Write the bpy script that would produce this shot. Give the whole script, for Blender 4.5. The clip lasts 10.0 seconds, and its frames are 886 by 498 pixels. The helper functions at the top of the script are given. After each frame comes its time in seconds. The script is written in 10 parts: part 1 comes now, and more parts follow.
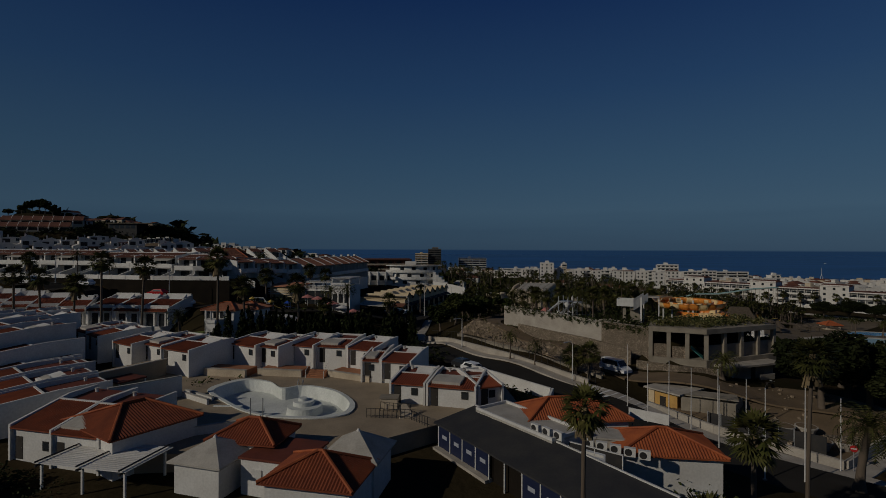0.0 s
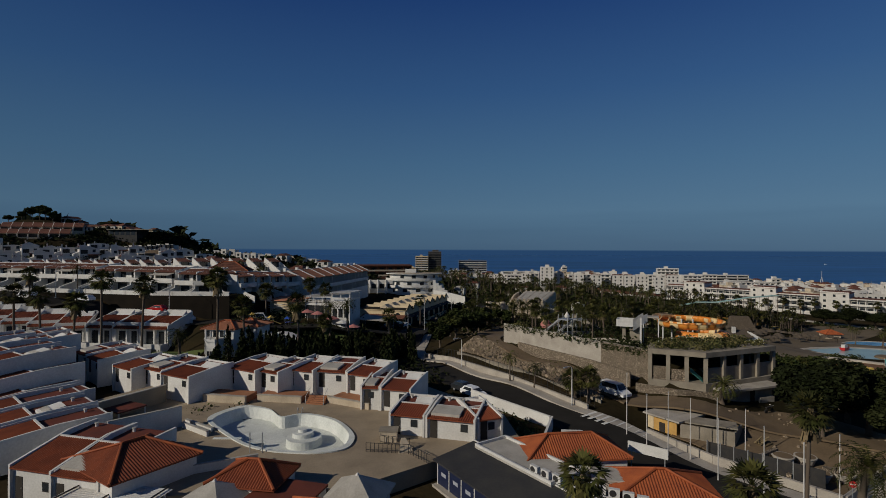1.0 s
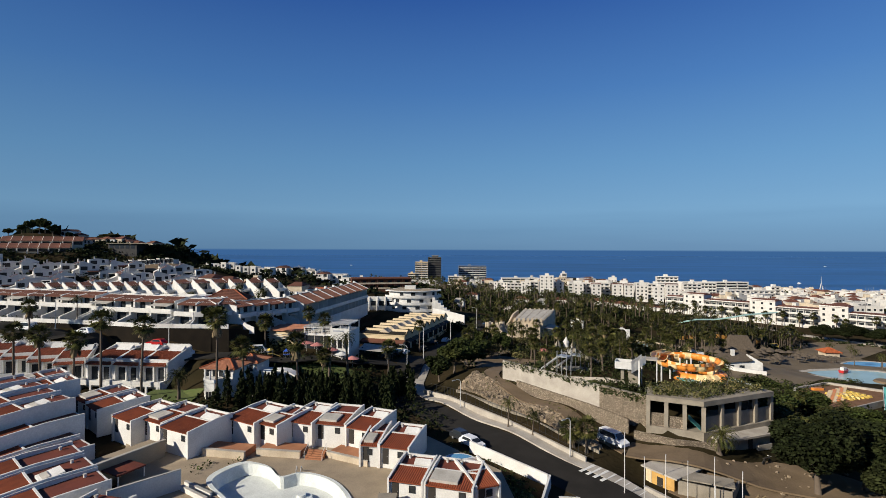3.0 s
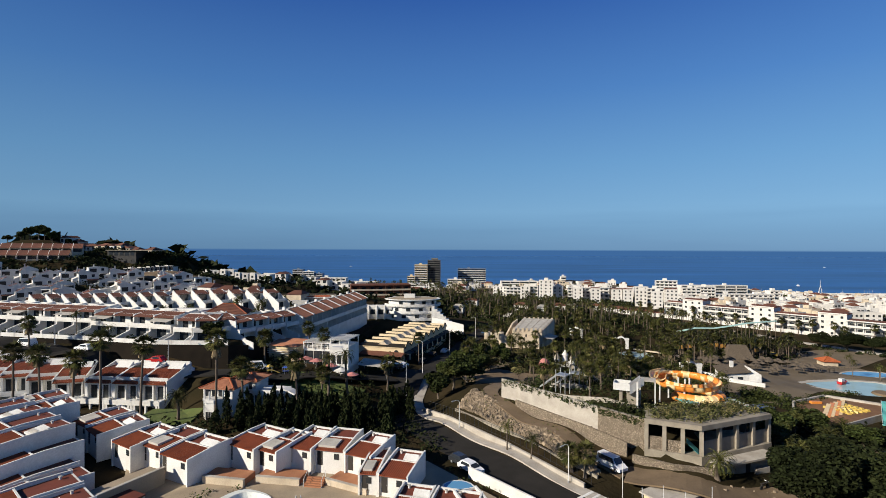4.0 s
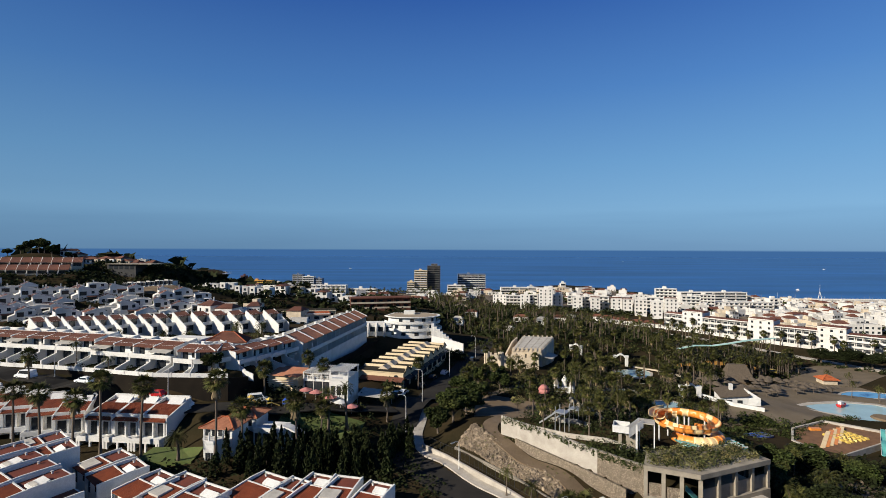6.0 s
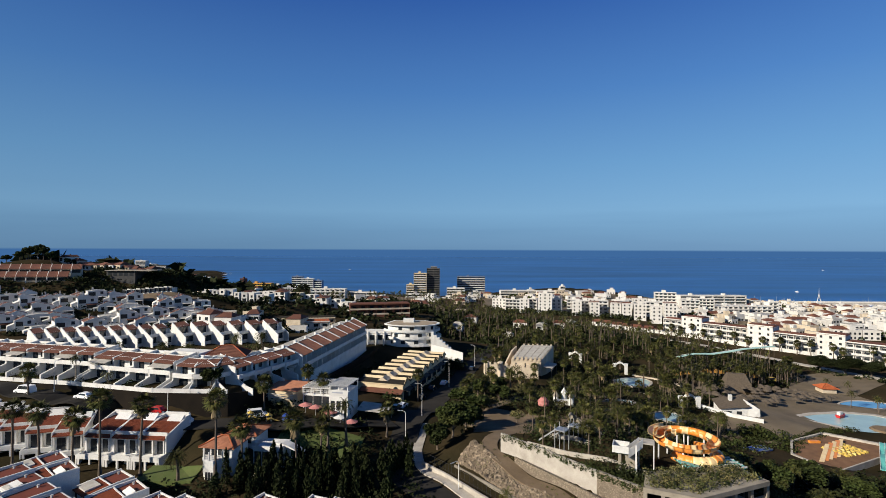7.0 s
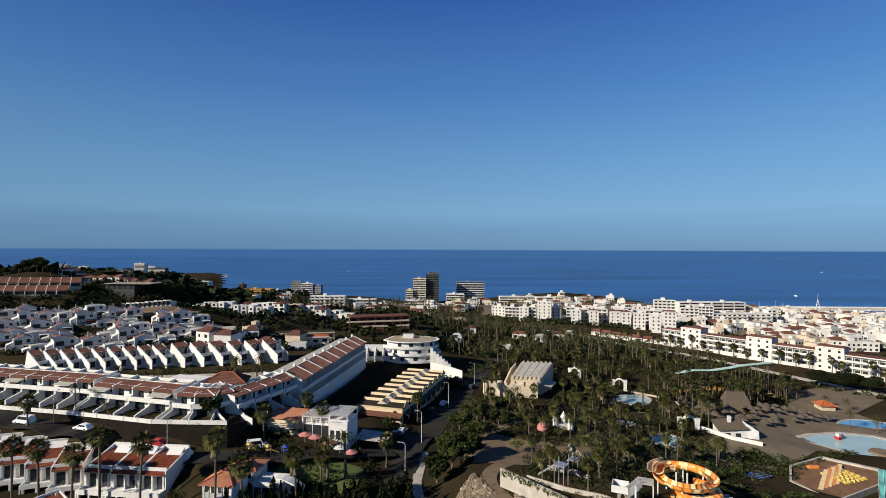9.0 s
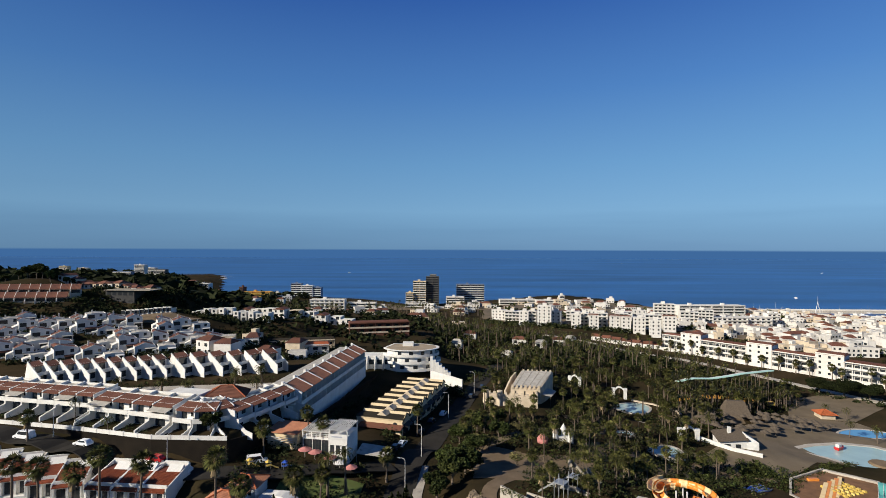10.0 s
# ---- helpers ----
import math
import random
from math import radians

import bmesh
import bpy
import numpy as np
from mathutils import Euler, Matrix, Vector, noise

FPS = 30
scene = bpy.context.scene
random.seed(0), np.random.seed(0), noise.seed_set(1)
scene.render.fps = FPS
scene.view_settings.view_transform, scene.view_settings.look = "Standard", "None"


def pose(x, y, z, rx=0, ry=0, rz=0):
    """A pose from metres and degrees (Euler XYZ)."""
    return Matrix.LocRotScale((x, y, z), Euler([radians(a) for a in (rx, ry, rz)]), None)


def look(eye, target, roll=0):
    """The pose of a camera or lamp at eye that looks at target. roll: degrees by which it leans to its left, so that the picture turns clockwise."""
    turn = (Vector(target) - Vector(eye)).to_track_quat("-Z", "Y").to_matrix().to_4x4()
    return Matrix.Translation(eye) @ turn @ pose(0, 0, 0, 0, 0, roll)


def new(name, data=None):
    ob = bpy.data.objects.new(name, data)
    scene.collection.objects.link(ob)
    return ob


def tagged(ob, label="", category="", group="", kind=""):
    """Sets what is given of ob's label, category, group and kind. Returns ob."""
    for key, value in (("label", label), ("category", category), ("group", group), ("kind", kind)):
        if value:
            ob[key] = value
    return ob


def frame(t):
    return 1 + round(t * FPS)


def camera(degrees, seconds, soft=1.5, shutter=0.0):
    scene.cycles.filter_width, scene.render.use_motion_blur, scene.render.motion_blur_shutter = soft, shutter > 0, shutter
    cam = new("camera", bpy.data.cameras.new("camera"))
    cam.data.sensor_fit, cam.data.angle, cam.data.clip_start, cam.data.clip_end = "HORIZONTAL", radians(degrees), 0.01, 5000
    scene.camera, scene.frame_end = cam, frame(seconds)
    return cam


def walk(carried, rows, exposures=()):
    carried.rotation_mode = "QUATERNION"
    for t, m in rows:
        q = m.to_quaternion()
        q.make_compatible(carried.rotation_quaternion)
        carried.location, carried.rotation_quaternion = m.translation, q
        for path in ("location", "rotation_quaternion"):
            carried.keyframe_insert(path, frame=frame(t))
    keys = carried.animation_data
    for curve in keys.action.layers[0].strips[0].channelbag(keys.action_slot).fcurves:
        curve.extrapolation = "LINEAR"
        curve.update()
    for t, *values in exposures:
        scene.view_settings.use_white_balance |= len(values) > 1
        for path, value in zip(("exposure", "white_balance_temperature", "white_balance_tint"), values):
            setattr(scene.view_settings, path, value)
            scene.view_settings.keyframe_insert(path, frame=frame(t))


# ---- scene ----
cam = camera(83.0, 10.0, soft=0.8)
# seconds, x, y, height, turn: a slow climb, looking level out to sea
PATH = [
    (0.0, 0.00, 0.00, 20.00, -0.000),
    (0.5, 0.06, -0.05, 21.77, 0.016),
    (1.0, 0.09, -0.06, 23.67, 0.027),
    (1.5, 0.16, -0.05, 25.62, 0.034),
    (2.0, 0.22, -0.07, 27.55, 0.046),
    (2.5, 0.23, -0.15, 29.46, 0.041),
    (4.0, 0.35, -0.51, 35.32, -0.039),
    (4.5, 0.37, -0.59, 37.31, -0.045),
    (5.0, 0.40, -0.62, 39.32, -0.046),
    (5.5, 0.39, -0.62, 41.24, -0.047),
    (7.0, 0.29, -0.68, 46.82, -0.131),
    (7.5, 0.26, -0.68, 48.71, -0.156),
    (8.0, 0.20, -0.67, 50.58, -0.185),
    (8.5, 0.20, -0.74, 52.41, -0.216),
    (9.0, 0.20, -0.77, 54.22, -0.214),
    (9.5, 0.19, -0.79, 56.05, -0.210),
    (10.0, 0.20, -0.77, 57.90, -0.215),
]
EXPOSURE = [(0.0, -2.42), (0.5, -1.9), (1.0, -1.36), (1.5, -0.92), (2.0, -0.58), (2.5, -0.33), (3.2, -0.1), (4.0, 0.0), (10.0, 0.0)]
BASE_STOPS = 0.46
walk(cam, [(t, pose(x, y, z, 90.05, -0.22, turn)) for t, x, y, z, turn in PATH],
     [(t, BASE_STOPS + e) for t, e in EXPOSURE])

# ---- light: a clear morning, the sun on the camera's left and a little behind it ----
SUN_FROM = radians(210)      # compass of the sun seen from above, counted from +x
SUN_UP = radians(27)
world = bpy.data.worlds.new("sky")
scene.world = world
world.use_nodes = True
wn = world.node_tree
wn.nodes.clear()
sky = wn.nodes.new("ShaderNodeTexSky")
sky.sky_type = "NISHITA"
sky.sun_disc = False
sky.sun_elevation = SUN_UP
sky.sun_rotation = radians(90) - SUN_FROM
sky.altitude = 80
sky.air_density, sky.dust_density, sky.ozone_density = 1.0, 0.3, 3.0
bg = wn.nodes.new("ShaderNodeBackground")
bg.inputs["Strength"].default_value = 0.725
wout = wn.nodes.new("ShaderNodeOutputWorld")
coord = wn.nodes.new("ShaderNodeTexCoord")
split = wn.nodes.new("ShaderNodeSeparateXYZ")
wn.links.new(coord.outputs["Generated"], split.inputs[0])
dim = wn.nodes.new("ShaderNodeVectorMath")
dim.operation = "SCALE"
dim.inputs["Scale"].default_value = 0.075
wn.links.new(sky.outputs[0], dim.inputs[0])
# the clear maritime air: paler towards the horizon, with a thin bank of haze on it
air = wn.nodes.new("ShaderNodeValToRGB")
stops = [(0.0, (0.118, 0.262, 0.455)), (0.030, (0.135, 0.295, 0.50)), (0.075, (0.178, 0.372, 0.60)), (0.165, (0.130, 0.314, 0.570)), (0.297, (0.068, 0.205, 0.500)), (0.445, (0.029, 0.110, 0.385)), (0.65, (0.014, 0.055, 0.20)), (1.0, (0.008, 0.030, 0.11))]
while len(air.color_ramp.elements) < len(stops):
    air.color_ramp.elements.new(0.5)
for e, (at, colour) in zip(air.color_ramp.elements, stops):
    e.position, e.color = at, (*colour, 1)
wn.links.new(split.outputs["Z"], air.inputs[0])
streak_map = wn.nodes.new("ShaderNodeMapping")
streak_map.inputs["Scale"].default_value = (2.0, 2.0, 34.0)
streak = wn.nodes.new("ShaderNodeTexNoise")
streak.inputs["Scale"].default_value, streak.inputs["Detail"].default_value = 1.3, 5
wn.links.new(coord.outputs["Generated"], streak_map.inputs["Vector"])
wn.links.new(streak_map.outputs[0], streak.inputs["Vector"])
band = wn.nodes.new("ShaderNodeMapRange")
band.inputs["From Min"].default_value, band.inputs["From Max"].default_value = 0.12, 0.03
wn.links.new(split.outputs["Z"], band.inputs["Value"])
wisp = wn.nodes.new("ShaderNodeMapRange")
wisp.inputs["From Min"].default_value, wisp.inputs["From Max"].default_value = 0.45, 0.7
wisp.inputs["To Max"].default_value = 0.16
wn.links.new(streak.outputs["Fac"], wisp.inputs["Value"])
veil = wn.nodes.new("ShaderNodeMath")
veil.operation = "MULTIPLY"
wn.links.new(band.outputs[0], veil.inputs[0])
wn.links.new(wisp.outputs[0], veil.inputs[1])
haze = wn.nodes.new("ShaderNodeMix")
haze.data_type = "RGBA"
haze.inputs[7].default_value = (0.075, 0.19, 0.37, 1)
wn.links.new(veil.outputs[0], haze.inputs[0])
wn.links.new(air.outputs[0], haze.inputs[6])
blend = wn.nodes.new("ShaderNodeMix")
blend.data_type = "RGBA"
blend.inputs[0].default_value = 0.93
wn.links.new(dim.outputs[0], blend.inputs[6])
wn.links.new(haze.outputs[2], blend.inputs[7])
# below the horizon the world is far sea
edge = wn.nodes.new("ShaderNodeMapRange")
edge.inputs["From Min"].default_value, edge.inputs["From Max"].default_value = -0.0022, 0.0008
mix = wn.nodes.new("ShaderNodeMix")
mix.data_type = "RGBA"
mix.inputs[6].default_value = (0.050, 0.142, 0.335, 1)
wn.links.new(split.outputs["Z"], edge.inputs["Value"])
wn.links.new(edge.outputs[0], mix.inputs[0])
# the air is a little clearer on the sun's side
across = wn.nodes.new("ShaderNodeMapRange")
across.inputs["From Min"].default_value, across.inputs["From Max"].default_value = -0.7, 0.7
across.inputs["To Min"].default_value, across.inputs["To Max"].default_value = 0.88, 1.18
wn.links.new(split.outputs["X"], across.inputs["Value"])
lit = wn.nodes.new("ShaderNodeVectorMath")
lit.operation = "SCALE"
wn.links.new(blend.outputs[2], lit.inputs[0])
wn.links.new(across.outputs[0], lit.inputs["Scale"])
wn.links.new(lit.outputs[0], mix.inputs[7])
wn.links.new(mix.outputs[2], bg.inputs["Color"])
wn.links.new(bg.outputs[0], wout.inputs[0])

sun = new("sun", bpy.data.lights.new("sun", "SUN"))
sun.data.energy, sun.data.angle, sun.data.color = 5.0, radians(0.55), (1.0, 0.92, 0.79)
sun.matrix_world = look((0, 0, 0), (-math.cos(SUN_FROM) * math.cos(SUN_UP), -math.sin(SUN_FROM) * math.cos(SUN_UP), -math.sin(SUN_UP)))


# ---- materials ----
def material(name, a, b=None, rough=0.8, scale=1.0, fine=12.0, bump=0.15, metal=0.0, vary=0.0, spec=0.3, relief=0.02, island=0.0):
    """Two colours mixed by coarse stains, fine grain over both, and a bump; vary: spread of brightness from object to object; island: from leaf to leaf."""
    m = bpy.data.materials.new(name)
    m.use_nodes = True
    n, l = m.node_tree.nodes, m.node_tree.links
    p = n["Principled BSDF"]
    b = b or tuple(c * 0.8 for c in a)
    tex = n.new("ShaderNodeTexCoord")
    big, small = n.new("ShaderNodeTexNoise"), n.new("ShaderNodeTexNoise")
    big.inputs["Scale"].default_value, big.inputs["Detail"].default_value = scale, 5
    small.inputs["Scale"].default_value, small.inputs["Detail"].default_value = scale * fine, 4
    for t in (big, small):
        l.new(tex.outputs["Object"], t.inputs["Vector"])
    ramp = n.new("ShaderNodeMapRange")
    ramp.inputs["From Min"].default_value, ramp.inputs["From Max"].default_value = 0.35, 0.68
    l.new(big.outputs["Fac"], ramp.inputs["Value"])
    colour = n.new("ShaderNodeMix")
    colour.data_type = "RGBA"
    colour.inputs[6].default_value, colour.inputs[7].default_value = (*a, 1), (*b, 1)
    l.new(ramp.outputs[0], colour.inputs[0])
    grain = n.new("ShaderNodeMapRange")
    grain.inputs["To Min"].default_value, grain.inputs["To Max"].default_value = 0.78, 1.22
    l.new(small.outputs["Fac"], grain.inputs["Value"])
    value = grain.outputs[0]
    if vary:
        info = n.new("ShaderNodeObjectInfo")
        spread = n.new("ShaderNodeMapRange")
        spread.inputs["To Min"].default_value, spread.inputs["To Max"].default_value = 1 - vary, 1 + vary
        l.new(info.outputs["Random"], spread.inputs["Value"])
        times = n.new("ShaderNodeMath")
        times.operation = "MULTIPLY"
        l.new(value, times.inputs[0])
        l.new(spread.outputs[0], times.inputs[1])
        value = times.outputs[0]
    if island:
        leaf = n.new("ShaderNodeNewGeometry")
        spread = n.new("ShaderNodeMapRange")
        spread.inputs["To Min"].default_value, spread.inputs["To Max"].default_value = 1 - island, 1 + island * 1.5
        l.new(leaf.outputs["Random Per Island"], spread.inputs["Value"])
        times = n.new("ShaderNodeMath")
        times.operation = "MULTIPLY"
        l.new(value, times.inputs[0])
        l.new(spread.outputs[0], times.inputs[1])
        value = times.outputs[0]
    shade = n.new("ShaderNodeVectorMath")
    shade.operation = "SCALE"
    l.new(colour.outputs[2], shade.inputs[0])
    l.new(value, shade.inputs["Scale"])
    l.new(shade.outputs[0], p.inputs["Base Color"])
    p.inputs["Roughness"].default_value, p.inputs["Metallic"].default_value = rough, metal
    p.inputs["Specular IOR Level"].default_value = spec
    if bump:
        bmp = n.new("ShaderNodeBump")
        bmp.inputs["Strength"].default_value, bmp.inputs["Distance"].default_value = bump, relief
        l.new(small.outputs["Fac"], bmp.inputs["Height"])
        l.new(bmp.outputs[0], p.inputs["Normal"])
    return m


WHITE = material("white render", (0.66, 0.65, 0.615), (0.57, 0.55, 0.51), 0.85, 0.35, 14, 0.2, vary=0.06)
WHITE_FAR = material("sunlit white render", (0.62, 0.60, 0.56), (0.54, 0.51, 0.46), 0.85, 0.08, 10, 0.1, vary=0.07)
CREAM = material("cream render", (0.62, 0.50, 0.32), (0.54, 0.43, 0.27), 0.85, 0.3, 14, 0.2)
OCHRE = material("ochre render", (0.55, 0.33, 0.10), (0.45, 0.26, 0.08), 0.85, 0.4, 12, 0.2)
TILE = material("red clay tile", (0.225, 0.054, 0.019), (0.155, 0.037, 0.015), 0.75, 0.7, 9, 0.5, vary=0.12)
TILE_LIGHT = material("orange clay tile", (0.36, 0.095, 0.030), (0.26, 0.065, 0.024), 0.75, 0.7, 9, 0.5, vary=0.1)
TILE_OLD = material("sunworn orange clay tile", (0.43, 0.185, 0.100), (0.32, 0.135, 0.076), 0.8, 0.5, 9, 0.4, vary=0.1)
TILE_FAR = material("weathered clay tile", (0.150, 0.060, 0.036), (0.105, 0.043, 0.028), 0.8, 0.3, 10, 0.3, vary=0.2)
FLAT_RED = material("red painted flat roof", (0.150, 0.040, 0.022), (0.105, 0.030, 0.018), 0.7, 0.5, 10, 0.2)
PALE_SLAB = material("pale roof slab", (0.44, 0.41, 0.36), (0.32, 0.30, 0.26), 0.85, 0.6, 12, 0.3)
FELT_SHADE = material("black roofing felt, also wall shade", (0.030, 0.030, 0.032), (0.045, 0.043, 0.04), 0.8, 0.5, 10, 0.3)
CONCRETE = material("grey concrete", (0.30, 0.262, 0.205), (0.21, 0.182, 0.14), 0.9, 0.5, 12, 0.4)
CONCRETE_PALE = material("pale concrete", (0.44, 0.40, 0.34), (0.32, 0.285, 0.24), 0.9, 0.4, 12, 0.4)
PAVING = material("tan paving", (0.34, 0.27, 0.185), (0.26, 0.205, 0.14), 0.85, 0.35, 20, 0.3)
TERRACOTTA = material("terracotta paving", (0.36, 0.16, 0.08), (0.28, 0.12, 0.06), 0.8, 0.5, 16, 0.3)
ASPHALT = material("asphalt", (0.024, 0.022, 0.019), (0.033, 0.030, 0.026), 0.95, 0.3, 40, 0.4, spec=0.1)
PARK_PATH = material("grey brown park paving", (0.165, 0.128, 0.082), (0.115, 0.088, 0.056), 0.9, 0.15, 30, 0.3)
PAINT = material("white road paint", (0.75, 0.74, 0.70), (0.6, 0.58, 0.54), 0.8, 1.0, 10, 0.1)
EARTH = material("dry earth and scrub", (0.048, 0.034, 0.018), (0.020, 0.018, 0.009), 1.0, 0.06, 25, 0.8, relief=0.15, spec=0.02)
TRACK = material("bare tan earth", (0.185, 0.132, 0.080), (0.125, 0.088, 0.052), 0.95, 0.2, 20, 0.6, relief=0.08)
ROCK = material("tan quarry rock", (0.33, 0.255, 0.175), (0.20, 0.155, 0.105), 0.95, 0.5, 8, 0.7, vary=0.22, relief=0.05)
def masonry(name, a, b, size, joint=(0.15, 0.12, 0.085)):
    """Rubble stones of uneven size with recessed joints."""
    m = material(name, a, b, 0.95, 1.2, 6, 0, vary=0.1)
    n, l = m.node_tree.nodes, m.node_tree.links
    p = n["Principled BSDF"]
    tex = n.new("ShaderNodeTexCoord")
    cell, gap = n.new("ShaderNodeTexVoronoi"), n.new("ShaderNodeTexVoronoi")
    gap.feature = "DISTANCE_TO_EDGE"
    for v in (cell, gap):
        v.inputs["Scale"].default_value = 1 / size
        l.new(tex.outputs["Object"], v.inputs["Vector"])
    seam = n.new("ShaderNodeMapRange")
    seam.inputs["From Min"].default_value, seam.inputs["From Max"].default_value = 0.02, 0.14
    l.new(gap.outputs["Distance"], seam.inputs["Value"])
    split_ = n.new("ShaderNodeSeparateColor")
    l.new(cell.outputs["Color"], split_.inputs[0])
    tone_ = n.new("ShaderNodeMapRange")
    tone_.inputs["To Min"].default_value, tone_.inputs["To Max"].default_value = 0.74, 1.22
    l.new(split_.outputs[0], tone_.inputs["Value"])
    old = p.inputs["Base Color"].links[0].from_socket
    sc = n.new("ShaderNodeVectorMath")
    sc.operation = "SCALE"
    l.new(old, sc.inputs[0])
    l.new(tone_.outputs[0], sc.inputs["Scale"])
    mx = n.new("ShaderNodeMix")
    mx.data_type = "RGBA"
    mx.inputs[6].default_value = (*joint, 1)
    l.new(seam.outputs[0], mx.inputs[0])
    l.new(sc.outputs[0], mx.inputs[7])
    l.new(mx.outputs[2], p.inputs["Base Color"])
    bm_ = n.new("ShaderNodeBump")
    bm_.inputs["Strength"].default_value, bm_.inputs["Distance"].default_value = 1.0, 0.12
    l.new(seam.outputs[0], bm_.inputs["Height"])
    l.new(bm_.outputs[0], p.inputs["Normal"])
    return m


STONE = masonry("rubble stone wall", (0.36, 0.29, 0.21), (0.26, 0.205, 0.15), 0.27)
SPRAY_FLOOR = material("worn brown rubber floor", (0.20, 0.105, 0.052), (0.13, 0.070, 0.036), 0.9, 0.4, 12, 0.2)
ROOF_BROWN = material("brown roofing felt and roof shade", (0.040, 0.033, 0.022), (0.026, 0.022, 0.016), 0.9, 0.5, 10, 0.3, spec=0.1)
SANDSTONE = material("sand coloured stone", (0.55, 0.46, 0.34), (0.42, 0.345, 0.25), 0.9, 0.4, 12, 0.4)
DARK_WALL = material("dark volcanic wall", (0.020, 0.016, 0.012), (0.013, 0.011, 0.009), 1.0, 0.4, 12, 0.5, spec=0.05)
POOL_PAINT = material("pale pool paint", (0.66, 0.68, 0.64), (0.54, 0.56, 0.52), 0.6, 0.5, 10, 0.1)
METAL = material("grey metal", (0.42, 0.43, 0.44), (0.33, 0.34, 0.35), 0.45, 1.5, 8, 0.05, metal=0.6)
METAL_DARK = material("dark metal", (0.04, 0.04, 0.042), (0.06, 0.055, 0.05), 0.5, 1.5, 8, 0.05, metal=0.4)
POLE = material("pale painted pole", (0.62, 0.61, 0.58), (0.50, 0.48, 0.45), 0.5, 2, 8, 0.05)
NAVY = material("navy banner", (0.012, 0.018, 0.05), (0.016, 0.022, 0.055), 0.5, 1, 8, 0.05)
SIGN_WHITE = material("white sign board", (0.62, 0.61, 0.58), (0.53, 0.52, 0.49), 0.5, 1, 8, 0.05)
SIGN_GREY = material("grey print", (0.35, 0.37, 0.42), (0.30, 0.32, 0.36), 0.5, 1, 8, 0.05)
RED_PAINT = material("red paint", (0.50, 0.03, 0.03), (0.40, 0.025, 0.025), 0.35, 1, 8, 0.02)
BARK = material("palm bark", (0.13, 0.10, 0.075), (0.09, 0.07, 0.05), 0.95, 1.5, 8, 0.8, relief=0.05)
FROND = material("palm frond", (0.034, 0.040, 0.010), (0.058, 0.052, 0.015), 0.7, 0.6, 6, 0.1, vary=0.35, spec=0.12, island=0.6)
DRY_FROND = material("dry palm skirt", (0.17, 0.125, 0.065), (0.12, 0.09, 0.05), 0.85, 0.8, 6, 0.2, vary=0.2, island=0.6)
LEAF = material("broad leaf", (0.024, 0.034, 0.009), (0.040, 0.044, 0.012), 0.75, 0.4, 6, 0.1, vary=0.35, spec=0.1, island=0.6)
LEAF_DARK = material("dark conifer leaf", (0.013, 0.018, 0.006), (0.020, 0.023, 0.008), 0.8, 0.4, 6, 0.1, vary=0.3, spec=0.08, island=0.6)
LEAF_DRY = material("dry shrub leaf", (0.10, 0.085, 0.035), (0.065, 0.070, 0.025), 0.8, 0.4, 6, 0.1, vary=0.3, spec=0.1, island=0.6)
GRASS = material("lawn", (0.075, 0.105, 0.025), (0.10, 0.12, 0.035), 0.9, 0.5, 30, 0.6, relief=0.05)
GLASS = material("dark window glass", (0.020, 0.024, 0.028), (0.030, 0.034, 0.038), 0.08, 1, 4, 0.0, spec=0.6)
# dark timber of doors and frames; also painted on walls as recess shade
SHADE_BLACK = material("dark timber and recess shade", (0.03, 0.025, 0.02), (0.04, 0.035, 0.03), 0.7, 1, 6, 0.1)
ORANGE = material("orange fibreglass", (0.74, 0.27, 0.045), (0.64, 0.21, 0.035), 0.35, 0.6, 8, 0.03, spec=0.5)
YELLOW_CREAM = material("cream yellow fibreglass", (0.78, 0.60, 0.32), (0.70, 0.50, 0.24), 0.35, 0.6, 8, 0.03, spec=0.5)
YELLOW = material("yellow plastic", (0.58, 0.41, 0.09), (0.48, 0.33, 0.08), 0.4, 1, 8, 0.03)
TEAL = material("teal fibreglass", (0.10, 0.36, 0.33), (0.08, 0.28, 0.27), 0.35, 0.6, 8, 0.03)
PALE_TEAL = material("pale green fibreglass", (0.42, 0.62, 0.54), (0.34, 0.52, 0.46), 0.4, 0.6, 8, 0.03)
BLUE = material("blue fibreglass", (0.03, 0.09, 0.42), (0.025, 0.07, 0.33), 0.35, 0.6, 8, 0.03)
PINK = material("faded pink paint", (0.50, 0.20, 0.18), (0.40, 0.16, 0.14), 0.6, 1, 8, 0.05)
THATCH = material("grey brown thatch", (0.115, 0.09, 0.065), (0.075, 0.058, 0.042), 0.95, 2, 8, 0.8, relief=0.05)
ORANGE_RENDER = material("orange render", (0.58, 0.30, 0.07), (0.48, 0.24, 0.06), 0.8, 0.3, 10, 0.1)
GREY_TOWER = material("dark grey tower walls", (0.10, 0.095, 0.09), (0.075, 0.072, 0.07), 0.7, 0.1, 8, 0.1)
BLUE_GREY = material("blue grey shutters", (0.16, 0.20, 0.27), (0.12, 0.15, 0.21), 0.6, 0.3, 8, 0.1)
CAR_WHITE = material("white car paint", (0.80, 0.80, 0.80), (0.76, 0.76, 0.76), 0.2, 1, 4, 0.0, spec=0.5)
CAR_RED = material("red car paint", (0.42, 0.02, 0.02), (0.38, 0.018, 0.018), 0.2, 1, 4, 0.0, spec=0.5)
CAR_DARK = material("dark car paint", (0.03, 0.032, 0.036), (0.025, 0.027, 0.03), 0.2, 1, 4, 0.0, spec=0.5)
